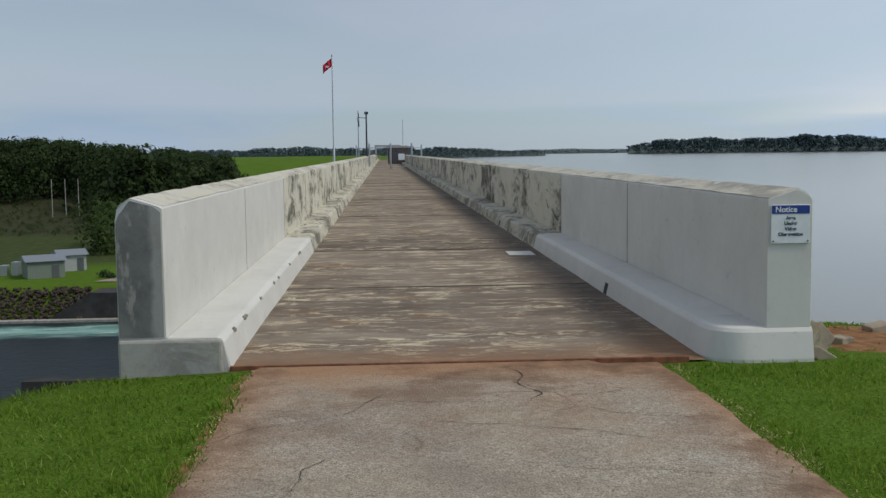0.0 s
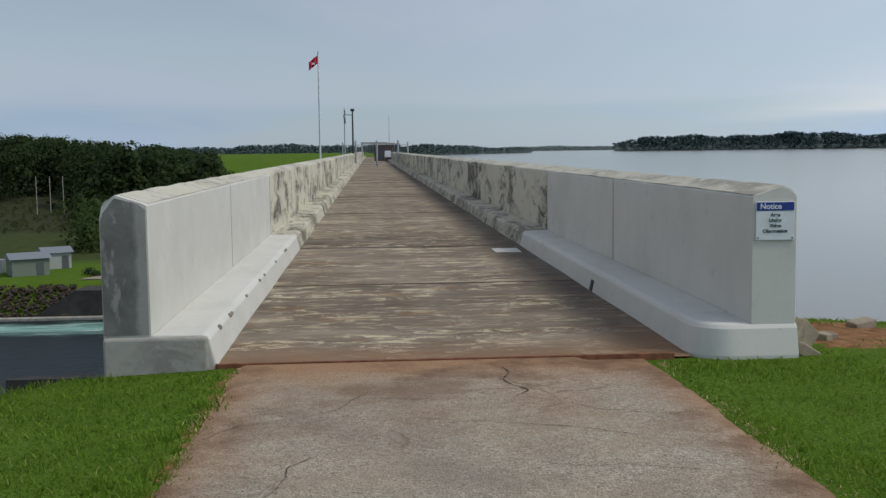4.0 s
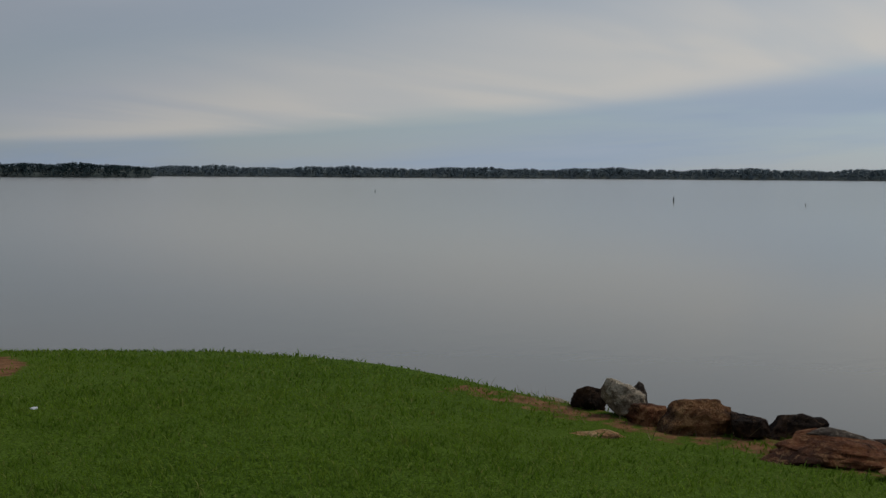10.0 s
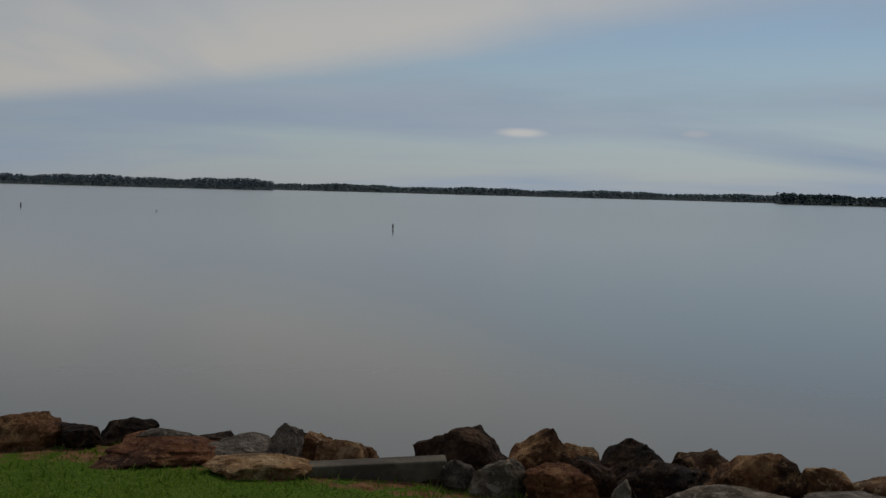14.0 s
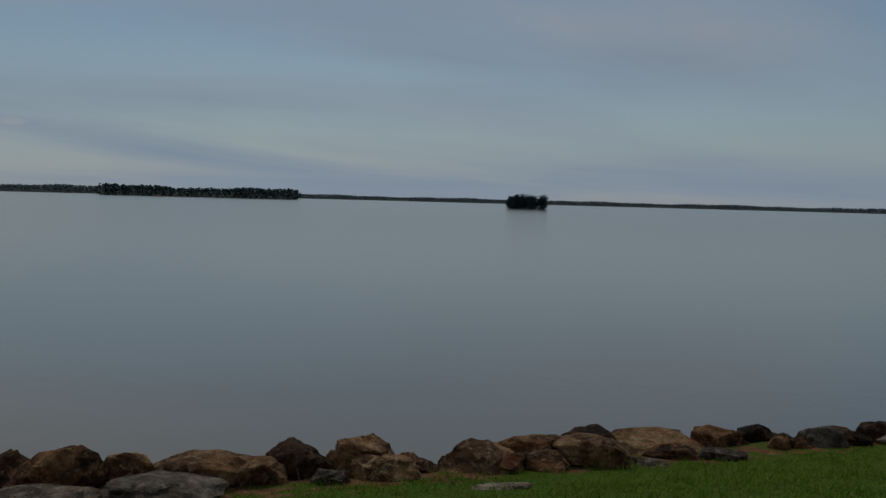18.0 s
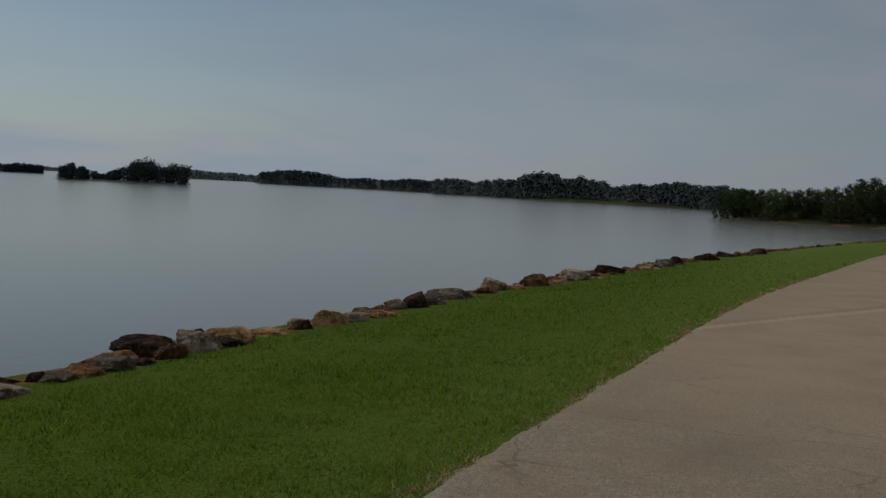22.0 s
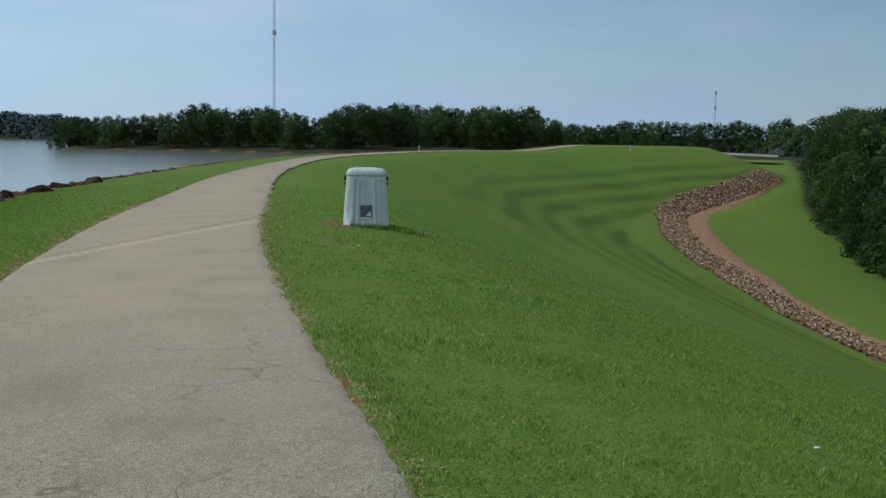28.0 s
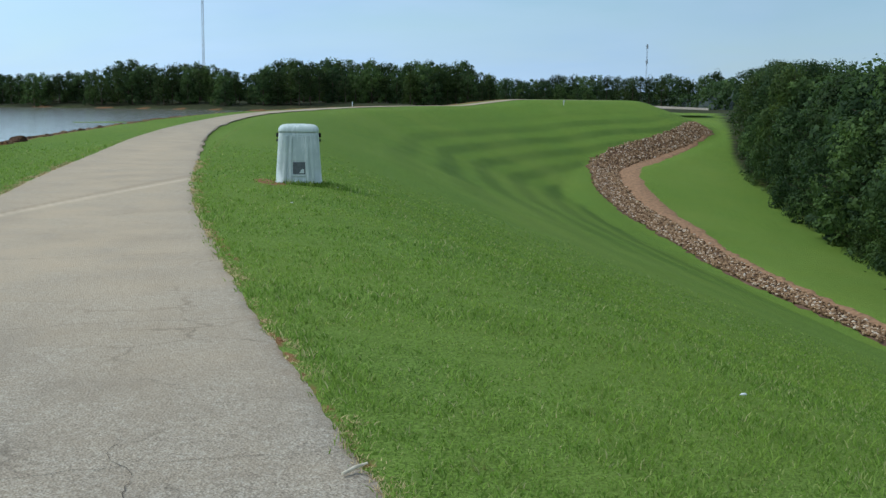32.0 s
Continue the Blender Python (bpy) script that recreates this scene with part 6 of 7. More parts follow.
# ---------------------------------------------------------------- the moulded enclosure by the path
def make_enclosure():
    k = Mat("grey_green_plastic", 0.6, 0, 0.3)
    k.color(k.mix(k.grey(k.noise(6.0, 8, 0.7, k.scaled(2.4, 2.4, 0.35)), 0.50, 0.62, 0.0, 0.7), k.ramp(k.noise(3.0, 6), (0.3, (0.43, 0.49, 0.46)), (0.7, (0.58, 0.64, 0.60))), (0.74, 0.77, 0.74)))
    POD = k.m
    z0 = float(height(np.array([-3.97]), np.array([-20.8]))[0])
    t = thing("utility_enclosure", "grey-green moulded plastic utility enclosure standing on the grass", "enclosure", pose(-3.97, -20.85, -0.12, 0, 0, -10.8))
    def shell(hw, hd, z, grow):
        pts = []
        for k in range(32):
            a = 2 * math.pi * k / 32
            ca, sa = math.cos(a), math.sin(a)
            p = 0.28
            pts.append((hw * math.copysign(abs(ca) ** p, ca) * grow, hd * math.copysign(abs(sa) ** p, sa) * grow, z))
        return pts
    def lathe(prof, hw, hd):
        bm = bmesh.new()
        rings = [[bm.verts.new(p) for p in shell(hw, hd, z, g)] for z, g in prof]
        for a, b in zip(rings, rings[1:]):
            for i in range(32):
                bm.faces.new((a[i], a[(i + 1) % 32], b[(i + 1) % 32], b[i]))
        bm.faces.new(rings[-1])
        bm.faces.new(rings[0][::-1])
        return bm

    def smooth(ob):
        for q in ob.data.polygons:
            q.use_smooth = len(q.vertices) == 4

    smooth(part("shell", lathe([(0.0, 1.0), (0.03, 1.0), (0.034, 0.985), (0.3, 0.95), (0.6, 0.905), (0.9, 0.858), (0.97, 0.845)], 0.445, 0.40), POD, t))
    smooth(part("lid", lathe([(0.955, 0.868), (0.985, 0.872), (1.03, 0.85), (1.065, 0.80), (1.09, 0.70), (1.105, 0.5), (1.112, 0.25)], 0.445, 0.40), POD, t, "domed lid with a rounded edge"))
    front = lambda z: 0.40 * (0.986 - 0.136 * z / 0.9)

    def strip(name, x0, x1, z0, z1, proud, mat, label="", x2=None, x3=None):
        bm = bmesh.new()
        for zz, xa, xb in ((z0, x0, x1), (z1, x0 if x2 is None else x2, x1 if x3 is None else x3)):
            for xx in (xa, xb):
                for k in (-0.05, proud):
                    bm.verts.new((xx, front(zz) + k, zz))
        bmesh.ops.convex_hull(bm, input=bm.verts)
        bmesh.ops.bevel(bm, geom=list(bm.edges), offset=0.006, segments=1, affect="EDGES")
        return part(name, bm, mat, t, label)
    for x in (-0.30, -0.20, 0.14, 0.24):                     # two paired ribs
        strip("rib", x, x + 0.055, 0.04, 0.90, 0.024, POD, "raised vertical rib", x * 0.86, x * 0.86 + 0.05)
    strip("panel", -0.13, 0.13, 0.43, 0.88, 0.010, POD, "plain front panel", -0.112, 0.112)
    strip("lip", -0.13, 0.12, 0.135, 0.165, 0.030, POD, "small sill")
    # No recess is cut: a dark plate carries the opening's inner shade as colour.
    strip("opening", -0.12, 0.11, 0.17, 0.40, 0.014, GREY_DARK, "dark square opening")
    strip("meter", -0.10, 0.0, 0.19, 0.27, 0.022, POD, "pale box inside the opening", -0.10, -0.06)
    for sx in (-1, 1):
        for zz, rr in ((0.90, 0.040), (0.80, 0.022)):
            bm = tube_bm((sx * 0.36, 0.06, zz), (sx * 0.425, 0.06, zz), rr, rr * 1.1, 10)
            part("latch", bm, BLACK, t, "black latch knob")


GREY_DARK = plain("dull_dark_grey", (0.11, 0.12, 0.12), 0.7, 0, 0.3, 12)
make_enclosure()


# ---------------------------------------------------------------- the stone drain at the slope's toe
def drain_edges(s):
    """The stones' two edges, off the drain's line, s metres along it."""
    at = [0, 36, 45, 55, 63, 71, 79, 87, 97, 103, 111, 119, 128, 136, 146]
    return (np.interp(s, at, [-1.7, -1.6, -1.75, -1.8, -2.2, -2.35, -1.7, -1.5, -0.7, -0.2, 0.5, 0.7, 0.5, 0.6, 1.0]),
            np.interp(s, at, [-0.5, -0.7, -0.3, -0.15, -0.3, -0.05, 0.7, 1.6, 2.3, 3.4, 4.9, 4.4, 3.6, 3.4, 2.5]))


def make_drain():
    rng = np.random.default_rng(61)
    base = []
    for k in range(8):
        bm = rock_bm(700 + k, 1, 4)
        bm.verts.index_update()
        base.append((np.array([v.co[:] for v in bm.verts]), np.array([v.index for f in bm.faces for v in f.verts])))
        bm.free()
    total = np.hypot(*np.diff(DRAIN, axis=0).T).sum()
    vs, ls, tot = [], [], 0
    for i in range(11000):
        s = total * rng.uniform(0.1, 1) ** 0.8
        lo, hi = drain_edges(s)
        o = lo + (hi - lo) * rng.uniform(-0.02, 1.02) + rng.normal(0, 0.1)
        x, y, nx, ny = along(DRAIN, s)
        px, py = x + nx * o, y + ny * o
        r = rng.uniform(0.10, 0.24) + 0.10 * float(sstep(70, 110, np.array(s))) * rng.uniform(0, 1)
        co, lp = base[int(rng.integers(8))]
        c = co * np.array((r, r * rng.uniform(0.7, 1.2), r * rng.uniform(0.5, 0.9)))
        a = rng.uniform(0, 6.28)
        c = np.stack([c[:, 0] * math.cos(a) - c[:, 1] * math.sin(a), c[:, 0] * math.sin(a) + c[:, 1] * math.cos(a), c[:, 2]], -1)
        vs.append(np.column_stack([c, np.full(len(c), i)]))
        vs[-1][:, 0] += px
        vs[-1][:, 1] += py
        ls.append(lp + tot)
        tot += len(co)
    v = np.concatenate(vs)
    cx = np.array([q[:, 0].mean() for q in vs])
    cy = np.array([q[:, 1].mean() for q in vs])
    z = ground_z(cx, cy)
    v[:, 2] += z[v[:, 3].astype(int)] + 0.16
    loops = np.concatenate(ls)
    ob = array_ob("drain_riprap", v[:, :3], loops, np.full(len(loops) // 3, 3), DRAIN_STONE)
    tagged(ob, "band of broken brown and grey stone lining the toe drain", "riprap", kind="stuff")


def drain_bed():
    """The bare ground under the stones, and the worn red track beside them."""
    total = np.hypot(*np.diff(DRAIN, axis=0).T).sum()
    ss = np.arange(3, total - 1, 0.7)
    rng = np.random.default_rng(63)
    x, y, nx, ny = along(DRAIN, ss)
    lo0, hi0 = drain_edges(ss)
    worn = np.interp(ss, [0, 40, 56, 66, 78, 87, 97, 101, 108, 117, 126, 136], [-2.6, -2.4, -2.7, -3.9, -4.0, -3.8, -3.1, -2.9, -1.8, -0.7, -0.3, 0.2])
    for name, lo, hi, mat, label, lift in (("drain_bed", lo0 - 0.1, hi0 + 0.15, BED, "dark earth under the drain's stones", 0.10),
                                           ("drain_track", worn, lo0 + 0.1, SOIL, "worn red clay track beside the drain", 0.12)):
        n = 5
        v = []
        a, b = lo + rng.normal(0, 0.12, len(ss)), hi + rng.normal(0, 0.12, len(ss))
        for k in range(n + 1):
            o = a + (b - a) * k / n
            px, py = x + nx * o, y + ny * o
            v.append(np.stack([px, py, ground_z(px, py) + lift - (0.12 if k in (0, n) else 0)], -1))
        v = np.stack(v, 1).reshape(-1, 3)
        i = (np.arange(len(ss) - 1)[:, None] * (n + 1) + np.arange(n)[None, :]).ravel()
        ob = array_ob(name, v, np.stack([i, i + n + 1, i + n + 2, i + 1], -1).ravel(), np.full(len(i), 4), mat, True)
        tagged(ob, label, "ground", kind="structure")


BED = plain("drain_earth", (0.13, 0.075, 0.048), 0.95, 0, 0.45, 1.5)
drain_bed()


def mat_drain():
    k = Mat("drain_stone", 0.85, 0, 0.2).world()
    c = k.ramp(k.island(), (0.0, (0.085, 0.048, 0.025)), (0.5, (0.26, 0.155, 0.080)), (0.85, (0.41, 0.275, 0.165)), (1.0, (0.64, 0.54, 0.43)))
    k.color(c)
    return k.bump(k.noise(12, 5), 0.5, 0.03).m


DRAIN_STONE = mat_drain()
make_drain()


# ---------------------------------------------------------------- buoys, masts
def buoy(head, d, h):
    x, y = polar(head, d)
    t = thing("buoy", "slim dark marker buoy floating on the lake", "buoy", pose(x, y, LAKE_Z), "marker buoys")
    part("float", tube_bm((0, 0, -0.2), (0, 0, h * 0.35), h * 0.20, h * 0.17, 14), WHITE_PAINT if d < 130 else DARK_STEEL, t)
    part("spar", tube_bm((0, 0, h * 0.35), (0, 0, h), h * 0.15, h * 0.10, 14), DARK_STEEL, t)


buoy(78.1, 110, 0.6)
buoy(59.35, 178, 0.7)
buoy(43.67, 250, 0.6)
buoy(65.85, 160, 0.35)


def mast(head, d, tall, w):
    x, y = polar(head, d)
    z = float(height(np.array([x]), np.array([y]))[0])
    t = thing("radio_mast", "tall thin steel lattice radio mast behind the trees", "radio mast", pose(x, y, z), "radio masts")
    legs = [(w * math.cos(a), w * math.sin(a)) for a in (0.3, 2.4, 4.5)]
    for lx, ly in legs:
        part("leg", tube_bm((lx, ly, 0), (lx, ly, tall * 0.97), w * 0.16, w * 0.14, 6), STEEL, t)
    bm = bmesh.new()
    n = int(tall / 3)
    for i in range(n):
        for k in range(3):
            p, q = legs[k], legs[(k + 1) % 3]
            tube_bm((*p, tall * 0.97 * i / n), (*q, tall * 0.97 * (i + 1) / n), w * 0.06, None, 4, bm)
    part("bracing", bm, STEEL, t)
    for f in (0.66, 0.92):
        part("antenna_array", tube_bm((0, 0, tall * f), (0, 0, tall * f + 3.0), w * 1.7, w * 1.5, 8), STEEL, t)
        part("crossarm", tube_bm((-w * 2.4, 0, tall * f + 1.5), (w * 2.4, 0, tall * f + 1.5), w * 0.2, None, 6), STEEL, t)
    part("spire", tube_bm((0, 0, tall * 0.97), (0, 0, tall), w * 0.2, w * 0.06, 6), STEEL, t)


mast(185.88, 800, 115, 0.85)
mast(208.82, 800, 41, 0.45)
# the access road beyond the embankment, with a small sign
for nm, h0, h1, d in (("far_road", 207.8, 212.0, 190),):
    v = [(*polar(h0, d), 0.0), (*polar(h1, d + 4), -0.4), (*polar(h1, d + 14), -0.1), (*polar(h0, d + 12), 0.35)]
    rd = mesh_ob("road_access", v, [(0, 1, 2, 3)], ASPHALT)
    tagged(rd, "pale access road beyond the embankment's end", "road", kind="structure")
for head, d, z in ((204.6, 150, 0.7), (209.9, 168, -0.9), (193.5, 150, 0.2)):
    x, y = polar(head, d)
    mk = thing("marker_post", "small white marker post by the crest", "post", pose(x, y, z - 0.3), "marker posts")
    part("post", box_bm(-0.04, -0.04, -0.6, 0.04, 0.04, 0.75, 0.01), WHITE_PAINT, mk)
    part("plate", box_bm(-0.10, 0.04, 0.45, 0.10, 0.06, 0.75, 0.01), WHITE_PAINT, mk)


# ---------------------------------------------------------------- below the dam: the river, its bank, sheds and poles
def river_mat():
    k = Mat("river_water", 0.3, 0, 0.08).world()
    k.b.inputs["IOR"].default_value = 1.33
    sep = k.nt.nodes.new("ShaderNodeSeparateXYZ")
    k.link(k.coord, sep.inputs[0])
    near = k.math("SUBTRACT", 1.0, k.math("MULTIPLY", k.math("ABSOLUTE", k.math("SUBTRACT", sep.outputs["Y"], 134.5)), 0.10))
    f = k.math("ADD", near, k.math("MULTIPLY", k.math("SUBTRACT", k.noise(0.35, 6, 0.65, k.scaled(0.35, 1.2, 1)), 0.5), 1.6))
    c = k.mix(k.grey(f, 0.45, 1.1), (0.012, 0.020, 0.022), (0.26, 0.46, 0.39))
    foam = k.math("MULTIPLY", k.grey(k.noise(0.5, 8, 0.75, k.scaled(0.4, 1.5, 1), 0.8), 0.52, 0.60), k.grey(f, 0.6, 0.9))
    c = k.mix(foam, c, (0.70, 0.80, 0.76))
    k.color(c)
    return k.bump(k.noise(0.8, 6, 0.65), 0.6, 0.25).m


rv = mesh_ob("water_river", [(-700, 18, RIVER_Z), (-4, 18, RIVER_Z), (-4, 150, RIVER_Z), (-700, 150, RIVER_Z)], [(0, 1, 2, 3)], river_mat())
tagged(rv, "dark river below the dam with a streak of white water", "river", kind="structure")
BANK_DARK = plain("dark_bank_concrete", (0.05, 0.048, 0.045), 0.9, 0, 0.4, 0.6)
bk = prism("bank_wall", [(-46, -20.6), (-39, -16.35), (-26, -16.35), (-26, -20.6)], 143.2, 152, BANK_DARK)
tagged(bk, "dark sloping concrete bank wall of the tailrace", "wall", kind="structure")
bl = prism("bank_ledge", [(-90, -20.6), (-90, -19.7), (-26, -19.7), (-26, -20.6)], 141.6, 143.1, CONCRETE)
tagged(bl, "low concrete ledge along the river", "ledge", kind="structure")
drv = mesh_ob("road_service", [(-41, 152.5, -15.93), (-22, 152.5, -15.93), (-22, 168, -15.75), (-36, 165, -15.80)], [(0, 1, 2, 3)], ASPHALT)
tagged(drv, "grey service yard beside the sheds", "road", kind="structure")


tw = prism("training_wall", [(-34, -20.6), (-34, -19.2), (-20, -19.2), (-20, -20.6)], 100.5, 102.0, BANK_DARK)
tagged(tw, "low dark training wall standing in the river", "wall", kind="structure")


BANK_STONE = mat_rock("bank_stone", (0.022, 0.017, 0.013), (0.085, 0.068, 0.052), (0.24, 0.20, 0.16))


def bank_stones():
    rng = np.random.default_rng(62)
    vs, ls, tot = [], [], 0
    bm = rock_bm(720, 1, 6)
    bm.verts.index_update()
    co, lp = np.array([v.co[:] for v in bm.verts]), np.array([v.index for f in bm.faces for v in f.verts])
    bm.free()
    for _ in range(1300):
        x, u = rng.uniform(-75, -40), rng.uniform(0, 1)
        y, z = 143.3 + 5.2 * u, -19.7 + 3.5 * u
        r = rng.uniform(0.3, 0.6)
        vs.append(co[:, [1, 2, 0]] * r * rng.uniform(0.7, 1.3, 3) + np.array((x, y, z)))
        ls.append(lp + tot)
        tot += len(co)
    loops = np.concatenate(ls)
    tagged(array_ob("bank_riprap", np.concatenate(vs), loops, np.full(len(loops) // 3, 3), BANK_STONE), "stony river bank of broken rock", "riprap", kind="stuff")


bank_stones()


def shed(x, y, w, d, h, rot, label, wall, roof):
    z = float(height(np.array([x]), np.array([y]))[0]) - 0.2
    t = thing("shed", label, "shed", pose(x, y, z, 0, 0, rot), "sheds by the river")
    part("wall", box_bm(-w / 2, -d / 2, 0, w / 2, d / 2, h, 0.03), wall, t)
    bm = bmesh.new()
    o = 0.35
    a = [bm.verts.new(p) for p in ((-w / 2 - o, -d / 2 - o, h), (w / 2 + o, -d / 2 - o, h), (w / 2 + o, 0, h + 0.8), (-w / 2 - o, 0, h + 0.8), (-w / 2 - o, d / 2 + o, h), (w / 2 + o, d / 2 + o, h))]
    bm.faces.new((a[0], a[1], a[2], a[3]))
    bm.faces.new((a[3], a[2], a[5], a[4]))
    bm.faces.new((a[0], a[3], a[4]))
    bm.faces.new((a[1], a[5], a[2]))
    bm.faces.new((a[0], a[4], a[5], a[1]))
    part("roof", bm, roof, t)
    part("door", box_bm(w * 0.15, -d / 2 - 0.06, 0, w * 0.15 + 1.0, -d / 2 + 0.01, 2.1, 0.01), GREY_DARK, t)


SHED_GREEN = plain("grey_green_siding", (0.20, 0.23, 0.19), 0.7, 0, 0.1)
SHED_WHITE = plain("white_siding", (0.42, 0.43, 0.42), 0.7, 0, 0.1)
ROOF_GREY = plain("grey_metal_roof", (0.24, 0.26, 0.28), 0.5, 0.2, 0.1)
shed(-50.2, 160, 5.2, 4.4, 2.7, 28, "small grey-green shed with a metal roof", SHED_GREEN, ROOF_GREY)
shed(-48.6, 168, 4.0, 3.8, 2.6, 28, "small white shed with a metal roof", SHED_WHITE, ROOF_GREY)
POLE_WOOD = plain("grey_pole_wood", (0.36, 0.33, 0.29), 0.9, 0, 0.2)
yard = thing("switchyard", "low grey electrical switchgear behind the sheds", "switchgear", pose(-58, 163, -16.2))
for i in range(7):
    part("cabinet", box_bm(-6 + 1.7 * i, -1, 0, -5 + 1.7 * i, 0.5, 1.3 + 0.5 * (i % 3), 0.05), STEEL, yard)
for ph in (-16.88, -16.24, -15.62):
    px, py = polar(ph, 277)
    pz = float(height(np.array([px]), np.array([py]))[0])
    pt = thing("utility_pole", "bare wooden utility pole on the hillside clearing", "utility pole", pose(px, py, pz), "utility poles")
    part("pole", tube_bm((0, 0, -0.5), (0, 0, 9.2), 0.13, 0.10, 8), POLE_WOOD, pt)
for bx, by, s in ((-41, 158, 1.3), (-39.5, 156, 1.0), (-36.5, 157.5, 1.2)):
    rng = np.random.default_rng(int(s * 100))
    z = float(height(np.array([bx]), np.array([by]))[0])
    sh = thing("shrub", "small clipped green shrub by the yard", "shrub", pose(bx, by, z), "shrubs by the yard")
    part("stem", tube_bm((0, 0, -0.1), (0, 0, s * 0.5), 0.06, 0.04, 6), BARK, sh)
    leaf_ob("crown", leaf_cloud(rng, [(0, 0, s * 0.5), (0.4, 0.1, s * 0.4), (-0.4, 0, s * 0.4)], [s * 0.5] * 3, 60, 0.16), LEAF_B, sh)


# ---------------------------------------------------------------- grass blades, weeds, cracks
def edge_of_path(y, d):
    """How far the lawn's ragged edge lies from the path's middle."""
    e = np.interp(DECK_Y - y, [0, 3, 9, 11.5, 14, 18, 30, 60], [1.49, 1.53, 1.49, 1.56, 1.53, 1.43, 1.38, 1.38])
    e = e + 0.06 * np.sin(y * 3.1) * np.sin(y * 1.3 + 1) + 0.03 * np.sin(y * 9.7 + 2 * np.sin(y * 2.1)) + 0.025 * np.sin(y * 21.3 + np.sign(d))
    return np.where(d < 0, e + np.interp(DECK_Y - y, [0, 3, 13, 18, 30], [0.0, 0.0, 0.06, 0.03, 0.0]), e)


def blade_mesh(name, x, y, h, w, lean, rng, material, label, category):
    """Bent two-piece blades, one mesh."""
    m = len(x)
    z = height(x, y) - 0.008
    t, lt = rng.uniform(0, 2 * math.pi, m), rng.uniform(0, 2 * math.pi, m)
    cx, cy = w * np.cos(t), w * np.sin(t)
    lx, ly = lean * np.cos(lt), lean * np.sin(lt)
    v = np.empty((m, 5, 3))
    v[:, 0] = np.stack([x - cx, y - cy, z], -1)
    v[:, 1] = np.stack([x + cx, y + cy, z], -1)
    v[:, 2] = np.stack([x + 0.8 * cx + 0.35 * lx, y + 0.8 * cy + 0.35 * ly, z + 0.62 * h], -1)
    v[:, 3] = np.stack([x - 0.8 * cx + 0.35 * lx, y - 0.8 * cy + 0.35 * ly, z + 0.62 * h], -1)
    v[:, 4] = np.stack([x + lx, y + ly, z + h], -1)
    k = 5 * np.arange(m)[:, None]
    loops = np.concatenate([k, k + 1, k + 2, k + 3, k + 3, k + 2, k + 4], 1).ravel()
    ob = array_ob(name, v.reshape(-1, 3), loops, np.tile([4, 3], m), material)
    return tagged(ob, label, category, kind="stuff")


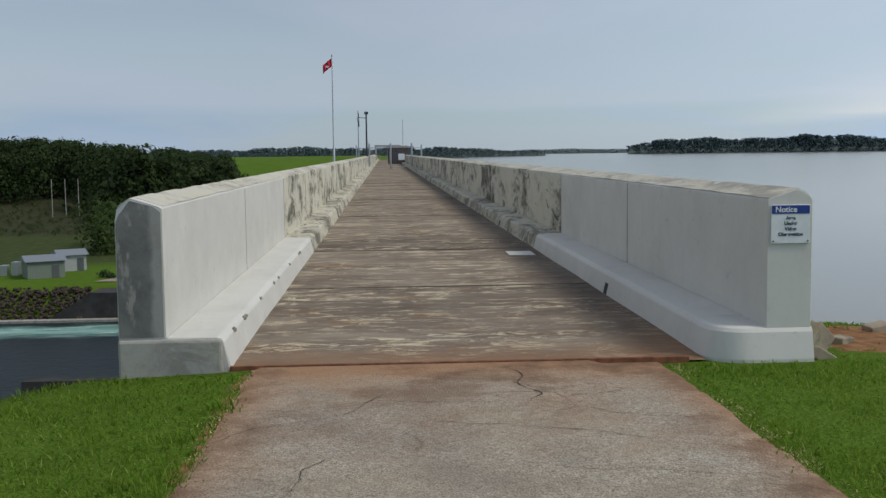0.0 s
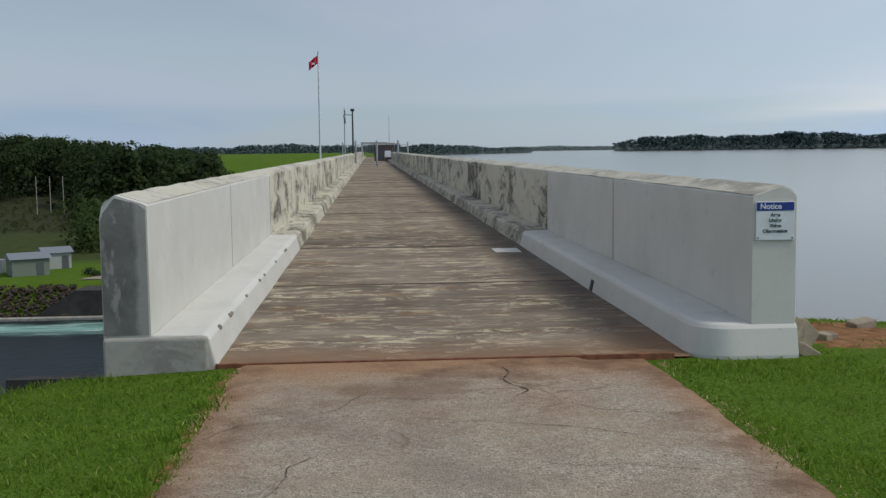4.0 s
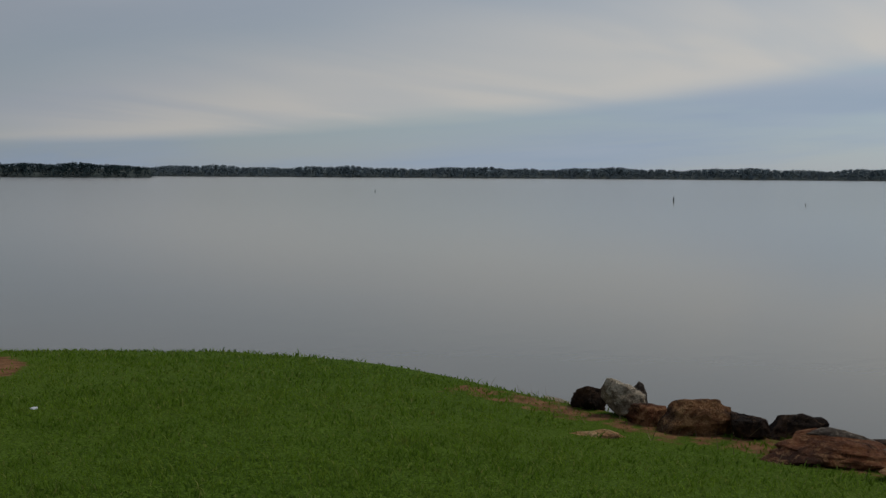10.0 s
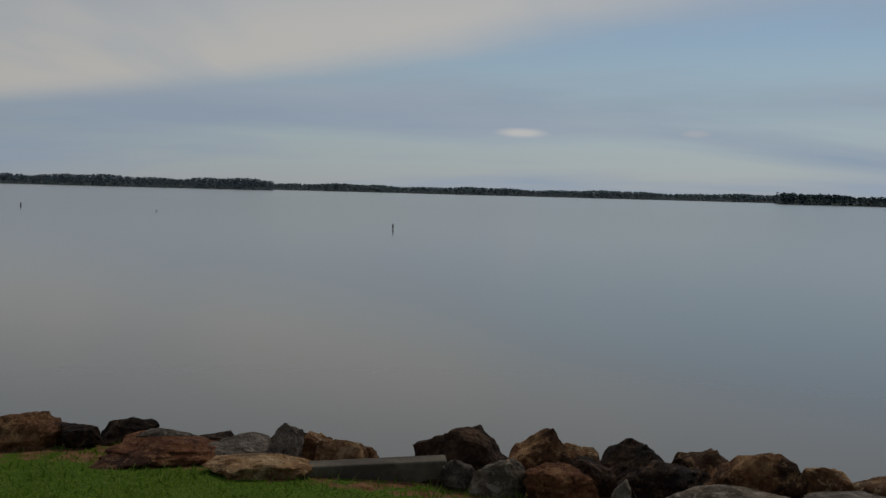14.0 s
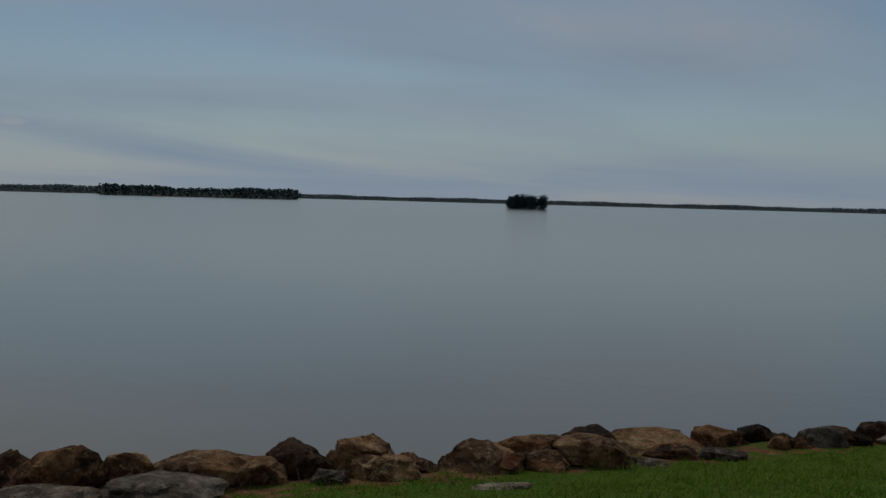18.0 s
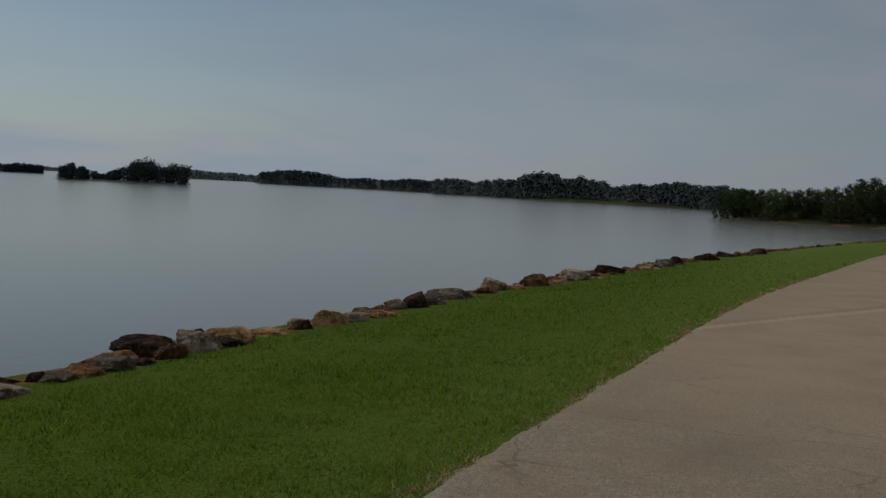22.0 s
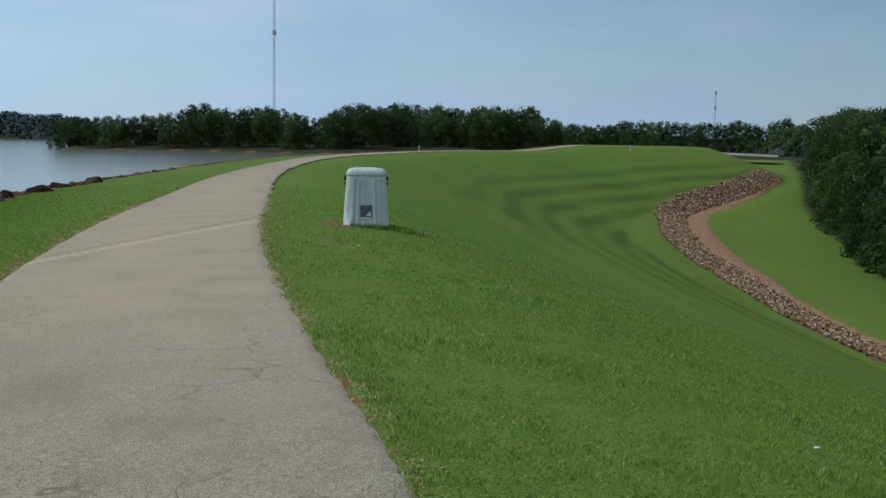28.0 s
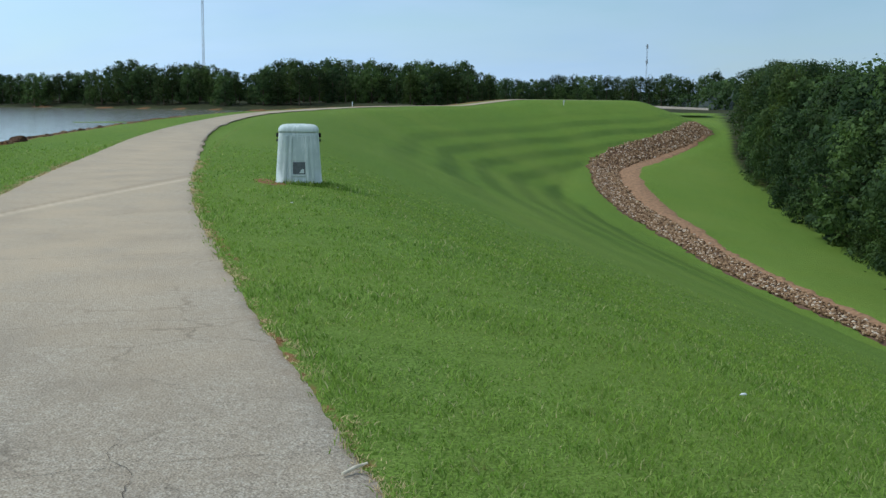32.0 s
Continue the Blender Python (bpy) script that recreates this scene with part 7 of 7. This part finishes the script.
def grass_blades():
    rng = np.random.default_rng(91)
    near, n = 70000, 680000
    r = 3.3 * (38 / 3.3) ** (rng.uniform(0, 1, n) ** 0.92)
    a = np.radians(rng.uniform(-30, 226, n))
    r[:near] = 1.2 + 6.0 * rng.uniform(0, 1, near) ** 0.7        # round the standing place
    a[:near] = np.radians(np.where(r[:near] < 3.3, rng.uniform(0, 360, near), rng.uniform(226, 330, near)))
    x, y = r * np.sin(a), r * np.cos(a)
    d, _ = to_line(x, y, CREST)
    keep = (np.abs(d) > edge_of_path(y, d) + rng.normal(0, 0.04, n)) & (d < np.interp(y, [-14, -7, -3, 2], [5.75, 5.95, 6.15, 6.5])) & ~((y > 7.92) & (x > -2.0) & (x < 3.2)) & ~((y > 8.5) & (x < 0)) & (d > -22) & (rng.uniform(0, 1, n) < np.clip((38 - r) / 14, 0, 1))
    keep &= ~((((x - 3.95 - 0.25 * (y - 8.9)) / 0.60) ** 2 + ((y - 9.1) / 0.92) ** 2) + rng.normal(0, 0.3, n) + 0.35 * np.sin(x * 7 + 2 * np.sin(y * 5)) * np.sin(y * 6) < 0.85)
    patch = np.sin(x * 1.7 + 2 * np.sin(y * 0.9)) * np.sin(y * 1.4 + 1.5 * np.sin(x * 0.8))
    keep &= ~((d > 5.5) & (patch + rng.normal(0, 0.5, n) > 0.25))
    x, y, r, d = x[keep], y[keep], r[keep], d[keep]
    m = len(x)
    tuft = np.sin(x * 5.3 + 2 * np.sin(y * 3.7)) * np.sin(y * 4.9 + 2 * np.sin(x * 3.1)) + 0.6 * np.sin(x * 1.3 + y * 0.7) * np.sin(y * 1.7)
    near_edge = np.abs(np.abs(d) - 1.6) < 0.3
    h = (0.020 + 0.026 * rng.uniform(0, 1, m) ** 1.5) * (1 + 0.42 * tuft) * np.where(rng.uniform(0, 1, m) > 0.98, 1.5, 1.0) * np.where(near_edge, 1.3, 1.0)
    w = 0.0016 + 0.00046 * r
    blade_mesh("grass", x, y, h, w, rng.uniform(0.3, 1.3, m) * h, rng, BLADE, "short mown green grass with a few dry blades", "grass")
    # the dry fringe where the lawn meets the paving
    n = 40000
    s = 52 + 34 * rng.uniform(0, 1, n) ** 0.8
    px, py, nx, ny = along(CREST, s)
    side = np.where(rng.uniform(0, 1, n) > 0.5, 1.0, -1.0)
    o = edge_of_path(py, side) + rng.normal(0.015, 0.045, n)
    thick = np.sin(py * 2.3 + side) + np.sin(py * 5.9) * 0.6 + rng.normal(0, 0.6, n) > -0.2
    x, y = (px + nx * o * side)[thick], (py + ny * o * side)[thick]
    ok = (y < DECK_Y - 0.1) & (np.hypot(x, y) > 3.3)
    x, y = x[ok], y[ok]
    m = len(x)
    r = np.hypot(x, y)
    h = 0.010 + 0.016 * rng.uniform(0, 1, m)
    blade_mesh("dry_fringe", x, y, h, 0.0012 + 0.00025 * r, rng.uniform(0.6, 2.2, m) * h, rng, STRAW, "dry brown grass fringe along the path's edges", "grass")
    # rank tufts round the enclosure's foot
    n = 1400
    ang, rad = rng.uniform(0, 2 * math.pi, n), rng.uniform(0.40, 0.60, n)
    x, y = -4.02 + rad * np.cos(ang) - 0.25 * rng.uniform(0, 1, n) ** 2, -20.85 + rad * np.sin(ang)
    x[:500], y[:500] = -4.55 + rng.normal(0, 0.25, 500), -20.55 + rng.normal(0, 0.2, 500)
    blade_mesh("rank_grass", x, y, rng.uniform(0.05, 0.13, n), np.full(n, 0.008), rng.uniform(0.02, 0.08, n), rng, BLADE, "uncut tufts of grass round the enclosure's foot", "grass")


grass_blades()


def weeds():
    rng = np.random.default_rng(17)
    vs = []
    for _ in range(260):
        s = rng.uniform(54, 66)
        x, y, nx, ny = along(CREST, s)
        o = rng.uniform(5.8, 6.7)
        px, py = x + nx * o, y + ny * o
        z = float(height(np.array([px]), np.array([py]))[0])
        h = rng.uniform(0.04, 0.15)
        a = rng.uniform(0, 6.28)
        dx, dy = 0.003 * math.cos(a), 0.003 * math.sin(a)
        vs += [(px - dx, py - dy, z), (px + dx, py + dy, z), (px + rng.normal(0, 0.05), py + rng.normal(0, 0.05), z + h)]
    ob = array_ob("dry_weeds", np.array(vs), np.arange(len(vs)), np.full(len(vs) // 3, 3), DRY)
    tagged(ob, "thin dry brown weeds among the rocks", "weeds", kind="stuff")


weeds()


def crack(points, width, seed):
    """A dark open crack in the paving: a thin jagged ribbon just over it."""
    rng = np.random.default_rng(seed)
    line = smoothed(points, 0.04)
    line = line + np.column_stack([np.convolve(rng.normal(0, 0.02, len(line)), np.ones(3) / 3, "same"), np.convolve(rng.normal(0, 0.02, len(line)), np.ones(3) / 3, "same")])
    t = np.gradient(line, axis=0)
    t /= np.linalg.norm(t, axis=1, keepdims=True) + 1e-9
    w = 0.2 * width * rng.uniform(0.15, 1.5, len(line))[:, None] * np.clip(np.minimum(np.arange(len(line)), np.arange(len(line))[::-1]) / 4, 0.1, 1)[:, None]
    n = np.column_stack([-t[:, 1], t[:, 0]])
    l, r = line + n * w, line - n * w
    v = np.concatenate([l, r])
    z = height(v[:, 0], v[:, 1]) + 0.0165
    k = len(line)
    i = np.arange(k - 1)
    ob = array_ob("crack", np.column_stack([v, z]), np.stack([i, i + k, i + k + 1, i + 1], -1).ravel(), np.full(k - 1, 4), CRACK)
    ob.parent = path
    return ob


CRACK = plain("crack_dirt", (0.07, 0.055, 0.04), 0.95, 0, 0.4, 20)

crack([(0.82, 7.9), (0.93, 7.6), (0.88, 7.25), (0.98, 7.0), (0.90, 6.75)], 0.022, 1)
crack([(-0.62, 4.7), (-0.42, 5.2), (-0.40, 5.45), (-0.22, 5.7)], 0.012, 2)
crack([(-0.1, 6.9), (0.4, 6.8), (1.0, 6.75), (1.5, 6.35), (2.0, 6.25)], 0.012, 3)
crack([(0.2, 6.35), (0.7, 6.2), (1.2, 6.0), (1.5, 5.8)], 0.016, 4)
crack([(-1.0, -4.7), (-0.2, -4.75), (0.6, -4.70), (1.7, -4.8)], 0.008, 5)
crack([(-0.2, -5.2), (-0.15, -4.9), (-0.22, -4.55), (-0.1, -4.2)], 0.007, 6)
crack([(-1.1, -7.6), (-0.2, -7.7), (0.7, -7.65), (1.7, -7.8)], 0.010, 7)
crack([(-1.1, -10.9), (0.2, -10.8), (1.5, -10.95)], 0.012, 8)
crack([(-1.0, 5.9), (-0.7, 6.3), (-0.3, 6.5), (0.0, 7.1)], 0.010, 9)
